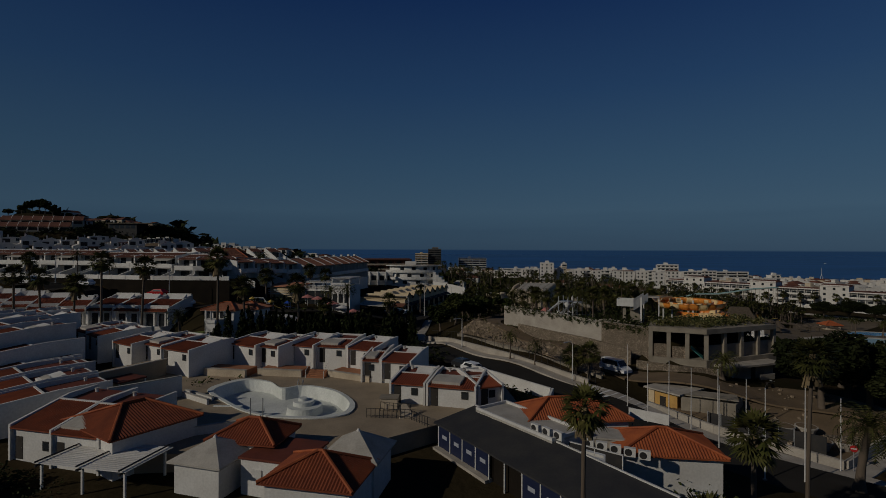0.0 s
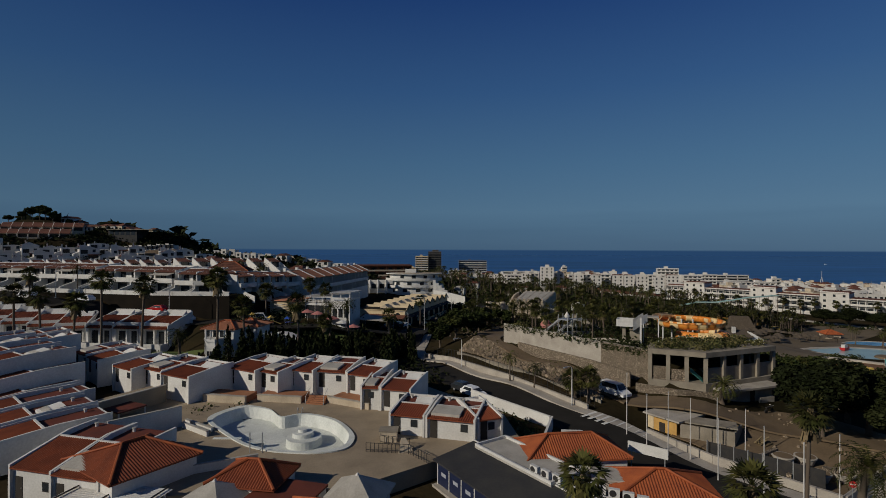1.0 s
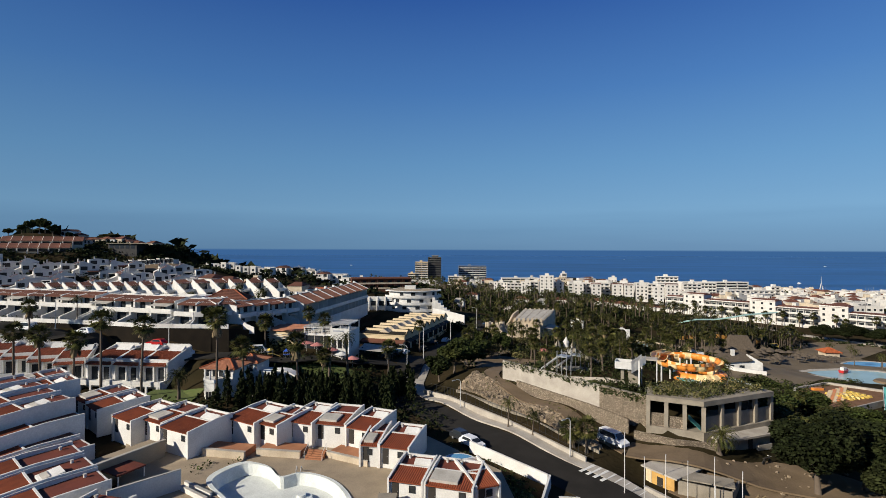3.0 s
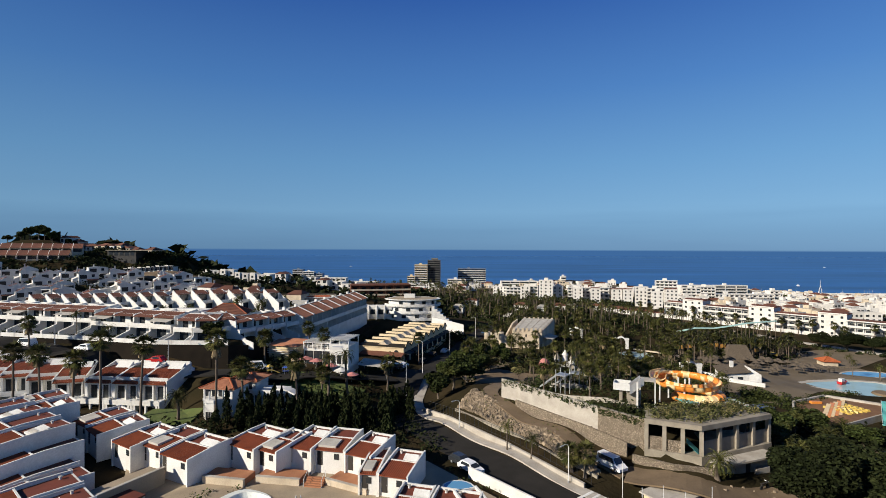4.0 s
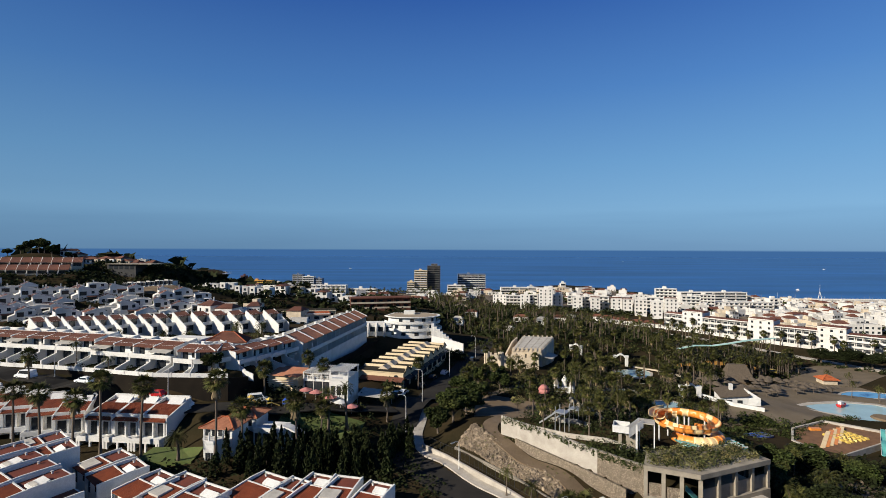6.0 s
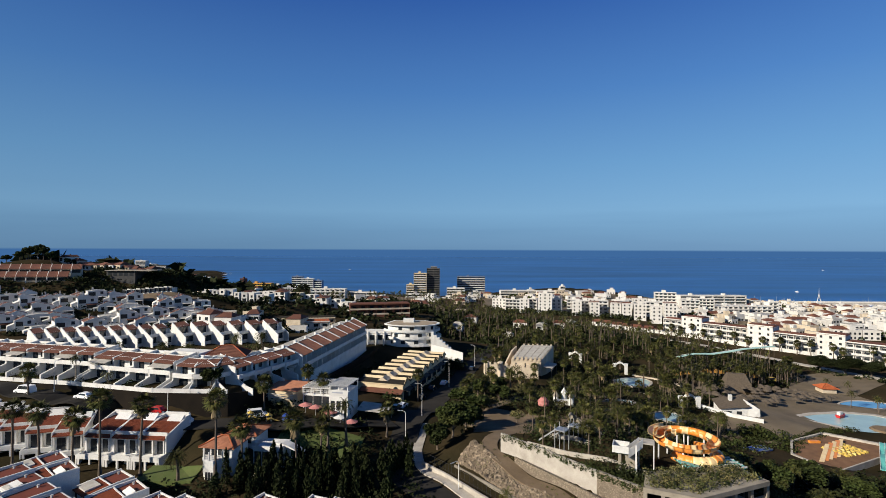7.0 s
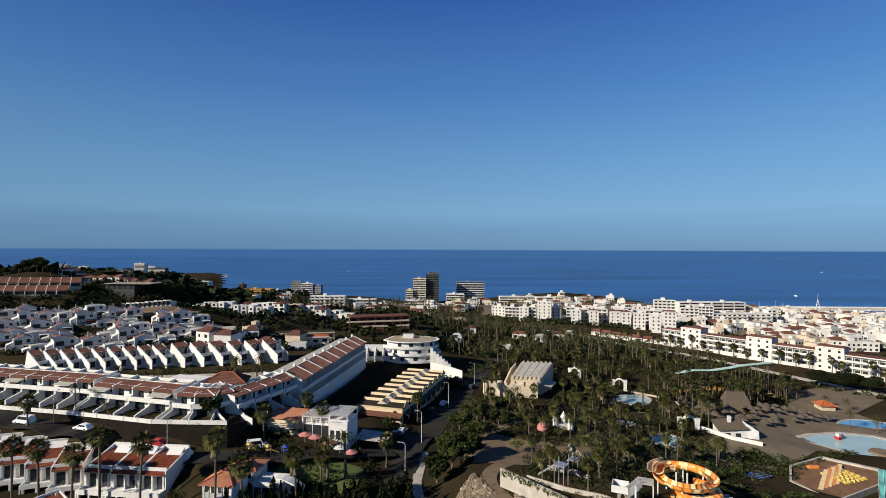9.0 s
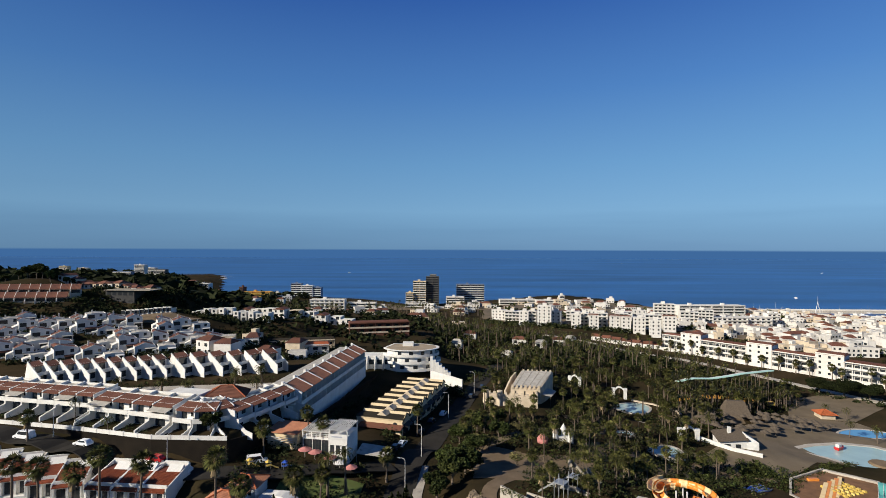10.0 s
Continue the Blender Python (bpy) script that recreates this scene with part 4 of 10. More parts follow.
def hip_house(name, x, y, z, turn, w, d, h, peak, mat, label, ridge=0.0, wall=WHITE, over=0.4, pitch=0.25):
    """Four walls under a hipped clay roof; ridge: length of the ridge along local x."""
    b = thing(name, x, y, z, turn, label, "house")
    for q, nm in (((0, 0, w, 0.25), "wall"), ((0, d - 0.25, w, d), "wall"), ((0, 0.25, 0.25, d - 0.25), "wall"), ((w - 0.25, 0.25, w, d - 0.25), "wall")):
        part(nm, Shape().box(q[0], q[1], -2.0, q[2], q[3], h), wall, b)
    o = over
    A, B, C, D = (-o, -o, h), (w + o, -o, h), (w + o, d + o, h), (-o, d + o, h)
    r0, r1 = (w - ridge) / 2, (w + ridge) / 2
    half = d / 2 + o
    part("roof_slope", Shape().tiles(A, B, (0, half, peak), r0 + o, r1 + o, pitch), mat, b)
    part("roof_slope", Shape().tiles(C, D, (0, -half, peak), w + o - r1, w + o - r0, pitch), mat, b)
    part("roof_slope", Shape().tiles(D, A, (r0 + o, 0, peak), half, half, pitch), mat, b)
    part("roof_slope", Shape().tiles(B, C, (-(w + o - r1), 0, peak), half, half, pitch), mat, b)
    for p, q in ((A, (r0, d / 2, h + peak)), (D, (r0, d / 2, h + peak)), (B, (r1, d / 2, h + peak)), (C, (r1, d / 2, h + peak))):
        part("hip_tiles", Shape().tube([(p[0], p[1], p[2] + 0.08), (q[0], q[1], q[2] + 0.1)], 0.13, 6), TILE_LIGHT, b, "pale mortared hip tiles")
    if ridge > 0:
        part("ridge_tiles", Shape().tube([(r0, d / 2, h + peak + 0.1), (r1, d / 2, h + peak + 0.1)], 0.13, 6), TILE_LIGHT, b)
    return b


# restaurant roofs right of the bar
hip_house("restaurant", 8.3, 47.0, 0.2, heading(7.4, 47.5, 17.5, 48.6), 9.6, 5.0, 3.6, 1.5, TILE_LIGHT, "white restaurant with an orange clay hipped roof", 4.5)
hip_house("restaurant", 15.0, 42.2, 0.0, heading(14.6, 41.6, 24.0, 40.5), 8.2, 5.0, 2.9, 1.4, TILE_LIGHT, "white restaurant wing with an orange clay hipped roof", 0.8)
link = thing("flat_roof_link", 13.5, 44.6, 0.2, -12, "grey flat-roofed link between the restaurant roofs", "building")
part("wall", Shape().box(0, 0, -1.5, 6.5, 2.6, 3.0), CONCRETE_PALE, link)
part("roof", Shape().box(-0.1, -0.1, 3.0, 6.6, 2.7, 3.15), PALE_SLAB, link)
screen = aligned("sign_screen", 10.6, 42.2, 14.4, 39.2, 2.6, "black sign screen with white frame and pale lettering bars", "sign")
part("board", Shape().box(0, 0, 0, 4.6, 0.08, 1.25), METAL_DARK, screen)
for q in ((0, 4.6, -0.06, 0.02), (0, 4.6, 1.23, 1.3)):
    part("rail", Shape().box(q[0], -0.03, q[2], q[1], 0.1, q[3]), SIGN_WHITE, screen)
for k in range(3):
    part("post", Shape().box(2.27 * k, -0.03, -0.9, 2.27 * k + 0.07, 0.1, 1.28), SIGN_WHITE, screen)
part("lettering_panel", Shape().box(1.35, -0.02, 0.15, 3.2, 0.0, 1.0), SIGN_GREY, screen)
part("lettering_bar", Shape().box(1.5, -0.03, 0.62, 3.05, -0.005, 0.85), SIGN_WHITE, screen)
for k in range(5):
    air_unit(12.4 + 0.95 * k, 42.6 - 0.62 * k, 3.2, -20)

# billboard frames and flag poles at the roadside
for x, y, z, w, h, turn in ((13.6, 57.0, 0.4, 2.4, 2.8, -5), (20.6, 55.4, 0.2, 4.2, 2.4, -38)):
    bb = thing("billboard", x, y, z, turn, "blank white roadside billboard on grey posts", "billboard", "roadside billboards")
    part("panel", Shape().box(0, 0, h - 1.1, w, 0.1, h), SIGN_WHITE, bb)
    for k in (0.3, w - 0.4):
        part("post", Shape().box(k, 0.1, -0.6, k + 0.1, 0.2, h), METAL, bb)
FLAG = Shape().cyl(0, 0, -0.3, 8.0, 0.07, 0.04, 8).mesh("pole", POLE)
FLAG_BASE = Shape().cyl(0, 0, -0.3, 0.12, 0.2, 0.2, 10).mesh("base", CONCRETE)
FLAG_CAP = Shape().cyl(0, 0, 8.0, 8.12, 0.08, 0.03, 8).mesh("finial", METAL)
for x, y, h in ((23.9, 64.7, 1.0), (24.9, 60.8, 0.9), (27.5, 60.8, 1.0), (30.2, 60.8, 0.95), (31.0, 56.1, 0.9), (31.2, 48.4, 1.1), (34.7, 47.9, 1.2), (40.5, 50.9, 0.95), (37.0, 61.0, 0.8), (35.2, 64.0, 0.8)):
    f = thing("flagpole", x, y, gz(x, y), 0, "bare pale flagpole beside the road", "flagpole", "roadside flagpoles")
    f.scale = (1, 1, h)
    part("pole", FLAG, None, f)
    part("base", FLAG_BASE, None, f)
    part("finial", FLAG_CAP, None, f)
no_entry = thing("road_sign", 42.3, 51.5, gz(42.3, 51.5), -20, "round red no-entry sign on a grey post", "road sign")
part("post", Shape().cyl(0, 0, -0.2, 2.4, 0.04, 0.04, 8), METAL, no_entry)
disc = part("disc", Shape().cyl(0, 0, 0, 0.03, 0.35, 0.35, 20), RED_PAINT, no_entry, at=pose(0, -0.04, 2.5, 90, 0, 0))
part("bar", Shape().box(-0.25, -0.06, -0.02, 0.25, 0.06, 0.0), SIGN_WHITE, disc, at=pose(0, 0, 0.052))

# roofs at the foot of the view
hip_house("pool_bar", -12.6, 35.5, 0.0, heading(-12.5, 36.4, -6.4, 35.1), 6.4, 4.6, 3.5, 1.5, TILE, "white pool bar with a red hipped roof", 0.4)
hip_house("gate_house", -19.6, 42.4, 0.6, heading(-19.6, 42.4, -14.8, 41.6), 5.6, 4.2, 3.2, 1.3, TILE, "white gatehouse with a red hipped roof", 1.0)
flat = aligned("changing_rooms", -16.0, 39.8, -10.8, 38.4, 0.4, "white changing rooms under a flat red roof", "building")
part("wall", Shape().box(0, 0, -1.5, 5.2, 4.4, 2.95), WHITE, flat)
part("roof", Shape().box(-0.15, -0.15, 2.95, 5.3, 4.6, 3.12), FLAT_RED, flat)
part("air_vent", Shape().box(1.1, -0.1, 1.6, 1.9, 0.0, 2.2), SIGN_WHITE, flat)


def pyramid_roof(x, y, z, turn, w, h, peak):
    b = thing("kiosk", x, y, z, turn, "white kiosk with a pale pyramid roof", "kiosk", "poolside kiosks")
    part("wall", Shape().box(0.2, 0.2, -1.5, w - 0.2, w - 0.2, h), WHITE, b)
    c = (w / 2, w / 2, h + peak)
    q = [(-0.2, -0.2, h), (w + 0.2, -0.2, h), (w + 0.2, w + 0.2, h), (-0.2, w + 0.2, h)]
    part("roof", Shape().add(q + [(p[0], p[1], h - 0.15) for p in q] + [c], [(0, 1, 8), (1, 2, 8), (2, 3, 8), (3, 0, 8), (0, 4, 5, 1), (1, 5, 6, 2), (2, 6, 7, 3), (3, 7, 4, 0), (7, 6, 5, 4)]), PALE_SLAB, b)
    part("cap", Shape().cyl(c[0], c[1], c[2] - 0.1, c[2] + 0.12, 0.2, 0.05, 8), WHITE, b)


pyramid_roof(-9.6, 39.3, 0.4, -12, 4.6, 3.2, 1.6)
pyramid_roof(-21.5, 39.6, 0.4, -16, 4.6, 2.8, 1.4)

villa = hip_house("bungalow", -27.4, 41.6, 0.8, heading(-26.4, 41.7, -22.7, 47.5), 7.4, 8.4, 3.3, 1.5, TILE, "large white bungalow with a red and orange hipped roof", 2.0)
for k, (x, y, w) in enumerate(((-39.2, 45.6, 5.4), (-34.4, 44.2, 5.4))):
    bungalow(x, y, 0.9, -14, w, 8.5, 3.1, 1.2, light=(0, 2)[k], drop=2.0)
bungalow(-41.0, 32.0, -1.2, 10, 6.2, 7.5, 2.9, 0.9, light=1)

pergola = aligned("pergola", -32.4, 40.0, -24.4, 38.4, 0.4, "white pergola of open slats on dark beams", "pergola")
for k in range(3):
    part("post", Shape().box(0.1 + 3.9 * k, 0.2, -1, 0.26 + 3.9 * k, 0.36, 2.2), WHITE, pergola)
    part("post", Shape().box(0.1 + 3.9 * k, 4.4, -1, 0.26 + 3.9 * k, 4.56, 2.2), WHITE, pergola)
    part("beam", Shape().tube([(3.9 * k + 0.18, -0.3, 2.3), (3.9 * k + 0.18, 5.0, 2.3)], 0.1, 6), METAL_DARK, pergola)
    part("upper_beam", Shape().tube([(3.9 * k + 0.18, -0.3, 2.62), (3.9 * k + 0.18, 5.0, 2.62)], 0.07, 6), METAL_DARK, pergola)
for k in range(17):
    part("slat", Shape().box(-0.3, 0.3 * k - 0.1, 2.42, 8.4, 0.3 * k + 0.12, 2.48), WHITE, pergola)

# garden walls in the village
for ax, ay, bx, by, z, h in ((-36.6, 54.8, -31.4, 60.4, 1.2, 3.4), (-31.2, 60.0, -26.8, 57.0, 1.6, 1.2), (-31.6, 61.6, -27.0, 58.6, 1.6, 1.0), (-24.0, 47.4, -18.4, 50.2, 1.4, 1.6)):
    wl = aligned("garden_wall", ax, ay, bx, by, z, "white rendered garden wall", "wall", "village garden walls")
    ln = math.hypot(bx - ax, by - ay)
    part("wall", Shape().box(0, 0, -2, ln, 0.25, h), WHITE, wl)
    part("coping", Shape().box(-0.03, -0.05, h, ln + 0.03, 0.3, h + 0.07), PALE_SLAB, wl)
court = aligned("raised_court", -42.6, 61.6, -38.6, 70.0, 0.6, "raised court behind a tan rendered retaining wall", "terrace")
part("retaining_wall", Shape().box(0, 0, -2, 9.3, 0.35, 3.9), PAVING, court)
part("coping", Shape().box(-0.05, -0.06, 3.9, 9.35, 0.42, 4.0), CONCRETE_PALE, court)
part("paving", Shape().box(0, 0.35, -2, 9.3, 3.4, 3.4), PAVING, court)
part("flat_canopy", Shape().box(0.6, -3.4, 2.9, 4.2, -0.1, 3.1), FLAT_RED, court, "flat brown canopy slab")
for q in (0.7, 4.0):
    part("canopy_post", Shape().box(q, -3.3, -2, q + 0.14, -3.15, 2.9), WHITE, court)
road_wall = aligned("boundary_wall", 4.3, 74.3, 14.0, 65.2, 0.4, "white boundary wall between village and road", "wall")
ln = math.hypot(9.7, 9.1)
part("wall", Shape().hexa([(0, 0, -2), (ln, 0, -2), (ln, 0.3, -2), (0, 0.3, -2)], [(0, 0, 2.5), (ln, 0, 1.6), (ln, 0.3, 1.6), (0, 0.3, 2.5)]), WHITE, road_wall)
yard_wall = aligned("boundary_wall", 14.2, 65.3, 10.8, 56.2, 0.4, "white garden wall dropping from the road", "wall")
part("wall", Shape().hexa([(0, 0, -2), (9.7, 0, -2), (9.7, 0.3, -2), (0, 0.3, -2)], [(0, 0, 1.6), (9.7, 0, 1.0), (9.7, 0.3, 1.0), (0, 0.3, 1.6)]), WHITE, yard_wall)
lawn = aligned("lawn", 6.6, 66.0, 11.4, 61.2, 1.0, "small shaded lawn behind the boundary wall", "lawn")
part("grass", Shape().box(0, -4, -1, 7, 0, 0.3), GRASS, lawn)
tub = thing("round_pool", 2.6, 68.4, 2.0, 0, "small round blue plunge pool with white rim", "pool")
part("rim", Shape().cyl(0, 0, -1, 0.5, 2.4, 2.4, 28), POOL_PAINT, tub)
part("water", Shape().cyl(0, 0, 0.4, 0.52, 2.1, 2.1, 28), POOL_BLUE, tub)

# village planting
for x, y, h, k in ((7.7, 27.0, 11.4, 0.85), (24.8, 34.0, 13.6, 0.85), (22.4, 36.0, 7.3, 1.2)):
    palm(x, y, h, "fan", size=k)
palm(38.3, 46.0, 6.4, "feather")
palm(16.5, 31.0, 3.6, "fan", size=1.0)
for x, y, r, h in ((50.0, 66.0, 6.5, 11.0), (58.0, 68.0, 6.0, 10.0), (57.0, 60.5, 5.6, 8.5), (60.0, 74.0, 6.0, 9.0), (66.0, 66.0, 7.0, 10.0)):
    tree(x, y, r, h)
shrubbery("village_shrubs", [(-36, 66), (-27, 70), (-27, 66.5), (-32, 60), (-38, 62)], 26, 1.0, LEAF, "green shrubs in shaded garden beds", 5, 0.16)
shrubbery("roadside_shrubs", [(3, 72), (12, 63.5), (12, 57), (8, 57), (8, 66), (1, 76)], 60, 1.0, LEAF, "dark green shrubs behind the boundary wall", 6, 0.18)
shrubbery("slope_shrubs", [(20, 44), (26, 45), (30, 36), (26, 26), (13, 28), (15, 36)], 60, 1.0, LEAF, "mixed green shrubs on the slope by the road", 7, 0.2)
shrubbery("front_shrubs", [(-44, 40), (-36, 43), (-30, 41.5), (-30, 38), (-42, 36)], 36, 0.9, LEAF, "dark shrubs between the houses", 8, 0.16)


# ---- roads and the kerbside ----
ROAD = [(52, 30), (40, 43), (28.2, 56.4), (16.7, 69), (7, 81), (-2.9, 93.8), (-8.5, 104), (-10, 115), (-8, 130), (-3, 150), (6.5, 185), (16, 218), (34, 270)]
ribbon("road", ROAD, 7.2, ASPHALT, 0.06, "dark asphalt road with worn white marks", "road")
ribbon("road", [(-150, 136), (-112, 124.5), (-90, 119.5), (-66, 113.8), (-50, 112.0), (-32, 118), (-12, 128)], 6.0, ASPHALT, 0.06, "dark asphalt street below the retaining wall", "road")
SIDE = [(46, 45.5), (32.6, 60.4), (21.3, 72.7), (11.5, 85.1), (1.7, 97.5), (-3.5, 106.0), (-4.5, 116), (-3, 130)]
ribbon("pavement", [(x - 0.95, y - 0.75) for x, y in SIDE], 2.3, CONCRETE_PALE, 0.2, "pale concrete pavement with a kerb", "pavement")
ribbon("pavement", [(40.5, 49.6), (43.0, 51.6), (56, 59.4), (63, 63.6)], 2.2, CONCRETE_PALE, 0.2, "pale concrete pavement with a kerb", "pavement")
ribbon("track", [(29, 77), (24.5, 83), (20, 90.5), (13.5, 98.5), (10, 106), (12, 114), (20, 122)], 3.4, TRACK, 0.08, "bare tan earth track climbing to the park", "track")
ribbon("track", [(29, 77), (38, 72), (50, 68), (62, 62)], 6.0, TRACK, 0.08, "bare earth yard below the pavilion", "track")
for k in range(8):
    x, y = 20.8 + 0.72 * k, 70.6 - 0.78 * k
    part_z = gz(x, y) + 0.2
    st = thing("crosswalk_stripe", x, y, part_z, 38, "worn white crossing stripe on the asphalt", "road marking", "crossing stripes", "structure")
    part("stripe", Shape().box(-1.7, -0.25, -0.02, 1.7, 0.25, 0.006), PAINT, st)


def wall_run(name, pts, h, thick, mat, label, cap=None, z=None, below=1.5, group="boundary walls"):
    """A wall along a line on the ground, each stretch a part."""
    w = thing(name, pts[0][0], pts[0][1], 0, 0, label, "wall", group)
    ox, oy = pts[0][0], pts[0][1]
    for a, b in zip(pts, pts[1:]):
        d = Vector((b[0] - a[0], b[1] - a[1]))
        nrm = Vector((-d.y, d.x)).normalized() * thick
        za, zb = (gz(*a[:2]), gz(*b[:2])) if z is None else (a[2], b[2])
        ha, hb = (za + h, zb + h) if z is None else (za, zb)
        q = [(a[0] - ox, a[1] - oy), (b[0] - ox, b[1] - oy), (b[0] - ox + nrm.x, b[1] - oy + nrm.y), (a[0] - ox + nrm.x, a[1] - oy + nrm.y)]
        lo = [min(za, zb) - below] * 4
        hi = [ha, hb, hb, ha]
        part("wall", Shape().hexa([(*p, v) for p, v in zip(q, lo)], [(*p, v) for p, v in zip(q, hi)]), mat, w)
        if cap:
            m = nrm.normalized() * 0.06
            q = [(q[0][0] - m.x, q[0][1] - m.y), (q[1][0] - m.x, q[1][1] - m.y), (q[2][0] + m.x, q[2][1] + m.y), (q[3][0] + m.x, q[3][1] + m.y)]
            part("coping", Shape().hexa([(*p, v) for p, v in zip(q, hi)], [(*p, v + 0.1) for p, v in zip(q, hi)]), cap, w)
    return w


wall_run("kerbside_wall", SIDE[2:6], 0.8, 0.3, CONCRETE_PALE, "low pale concrete wall beside the pavement", CONCRETE_PALE)
wall_run("kerbside_wall", [(62.0, 64.5), (55.0, 60.3), (42.0, 52.2), (33.0, 60.8), (27.5, 66.8)], 0.9, 0.3, CONCRETE_PALE, "low pale concrete wall beside the pavement", CONCRETE_PALE)
fence("mesh_fence", [(22.6, 74.0), (17.0, 80.9), (12.2, 87.0), (6.5, 94.0), (2.4, 99.0), (-2.2, 107)], None, 1.7, METAL_DARK, "dark rusted mesh fence behind the low wall", 1.2)
wall_run("kerbside_wall", [(24.2, 75.8), (13.6, 88.6), (3.2, 101.4)], 0.5, 0.3, CONCRETE, "low grey wall at the foot of the rock bank")


def street_lamp(x, y, h, turn, z=None):
    """A tapered pole with a curved arm and a flat head."""
    l = thing("street_lamp", x, y, gz(x, y) if z is None else z, turn, "grey street lamp with a curved arm", "street lamp", "street lamps")
    part("pole", Shape().cyl(0, 0, -0.3, h, 0.1, 0.06, 8), POLE, l)
    part("arm", Shape().tube([(0, 0, h - 0.05), (0.25, 0, h + 0.35), (0.8, 0, h + 0.5), (1.4, 0, h + 0.45)], 0.045, 6), POLE, l)
    part("head", Shape().box(1.3, -0.13, h + 0.38, 2.0, 0.13, h + 0.5), METAL, l)
    part("base", Shape().cyl(0, 0, -0.3, 0.5, 0.14, 0.13, 8), METAL, l)


for x, y, h, turn in ((3.6, 93.2, 5.2, 220), (19.2, 74.0, 5.6, 220), (-8.0, 116.0, 8.5, 160), (-4.9, 134.0, 8.5, 160), (3.0, 176, 8.5, 160), (14, 205, 8.5, 160), (-62.0, 113.5, 7.0, 90), (-95, 122.8, 7.0, 90)):
    street_lamp(x, y, h, turn)


# ---- vehicles ----
def car(x, y, turn, mat, label, van=False, z=None):
    """Body, cabin, glass, lights and wheels of a parked car 4.2 m long."""
    c = thing("van" if van else "car", x, y, (gz(x, y) if z is None else z) + 0.08, turn, label, "van" if van else "car", "parked vehicles")
    L, W, H = (4.9, 1.9, 2.0) if van else (4.2, 1.76, 1.45)
    prof = [(-L / 2, 0.3), (L / 2, 0.3), (L / 2, 0.72), (L / 2 - 0.75, 0.9 if not van else 1.1), (-L / 2 + 0.1, 0.95 if not van else 1.2), (-L / 2, 0.85)]
    part("body", Shape().add([(px, -W / 2, pz) for px, pz in prof] + [(px, W / 2, pz) for px, pz in prof],
                             [tuple(range(5, -1, -1)), tuple(range(6, 12))] + [(i, (i + 1) % 6, 6 + (i + 1) % 6, 6 + i) for i in range(6)]), mat, c)
    z0 = 1.1 if van else 0.88
    b0, f0, b1, f1 = -L / 2 + 0.12, L / 2 - 0.85, -L / 2 + (0.2 if van else 0.7), L / 2 - (1.5 if van else 1.75)
    part("cabin", Shape().hexa([(b0, -W / 2 + 0.05, z0), (f0, -W / 2 + 0.05, z0), (f0, W / 2 - 0.05, z0), (b0, W / 2 - 0.05, z0)], [(b1, -W / 2 + 0.2, H), (f1, -W / 2 + 0.2, H), (f1, W / 2 - 0.2, H), (b1, W / 2 - 0.2, H)]), mat, c)
    part("windscreen", Shape().hexa([(f0 - 0.02, -W / 2 + 0.15, z0 + 0.06), (f0 + 0.01, -W / 2 + 0.15, z0 + 0.06), (f0 + 0.01, W / 2 - 0.15, z0 + 0.06), (f0 - 0.02, W / 2 - 0.15, z0 + 0.06)],
                                    [(f1 + 0.05, -W / 2 + 0.25, H - 0.07), (f1 + 0.09, -W / 2 + 0.25, H - 0.07), (f1 + 0.09, W / 2 - 0.25, H - 0.07), (f1 + 0.05, W / 2 - 0.25, H - 0.07)]), GLASS, c)
    for sg in (-1, 1):
        y0, y1 = sg * (W / 2 - 0.04), sg * (W / 2 - 0.17)
        part("side_window", Shape().add([(b0 + 0.5, y0, z0 + 0.08), (f0 - 0.35, y0, z0 + 0.08), (f1 - 0.05, y1, H - 0.1), (b1 + 0.2, y1, H - 0.1), (b0 + 0.5, y0 - sg * 0.05, z0 + 0.08), (f0 - 0.35, y0 - sg * 0.05, z0 + 0.08), (f1 - 0.05, y1 - sg * 0.05, H - 0.1), (b1 + 0.2, y1 - sg * 0.05, H - 0.1)],
                                        [(0, 1, 2, 3), (7, 6, 5, 4), (0, 4, 5, 1), (1, 5, 6, 2), (2, 6, 7, 3), (3, 7, 4, 0)]), GLASS, c)
        part("headlight", Shape().box(L / 2 - 0.05, sg * 0.6 - 0.15, 0.58, L / 2 + 0.015, sg * 0.6 + 0.15, 0.7), SIGN_WHITE, c)
        for wx in (-L / 2 + 0.8, L / 2 - 0.85):
            wheel = part("wheel", Shape().cyl(0, 0, -0.1, 0.1, 0.31, 0.31, 14), TYRE, c, at=pose(wx, sg * (W / 2 - 0.08), 0.28, 90, 0, 0))
            part("rim", Shape().cyl(0, 0, -0.115, 0.115, 0.18, 0.18, 10), METAL, wheel)
    return c


def street_level(x, y):
    return max(gz(x, y + k) for k in (-2.4, 0, 2.4)) + 0.04


car(27.2, 78.8, -60, CAR_WHITE, "white van parked by the pavilion", True)
car(-101.8, 122.4, 168, CAR_WHITE, "white van parked on the street", True, street_level(-101.8, 122.4))
car(-84.6, 118.4, 166, CAR_WHITE, "white car parked on the street", z=street_level(-84.6, 118.4))
car(-75.6, 116.2, 166, CAR_RED, "red car parked on the street", z=street_level(-75.6, 116.2))
car(-70.2, 115.0, 166, CAR_WHITE, "white car parked on the street", z=street_level(-70.2, 115.0))
car(-64.9, 113.9, 168, CAR_RED, "red car parked on the street", z=street_level(-64.9, 113.9))
car(-58.2, 112.9, 172, CAR_WHITE, "white car parked on the street", z=street_level(-58.2, 112.9))
car(-44, 120, 20, CAR_WHITE, "white van parked below the wall", True)
car(4.8, 76.5, -50, CAR_WHITE, "white car parked by the boundary wall")
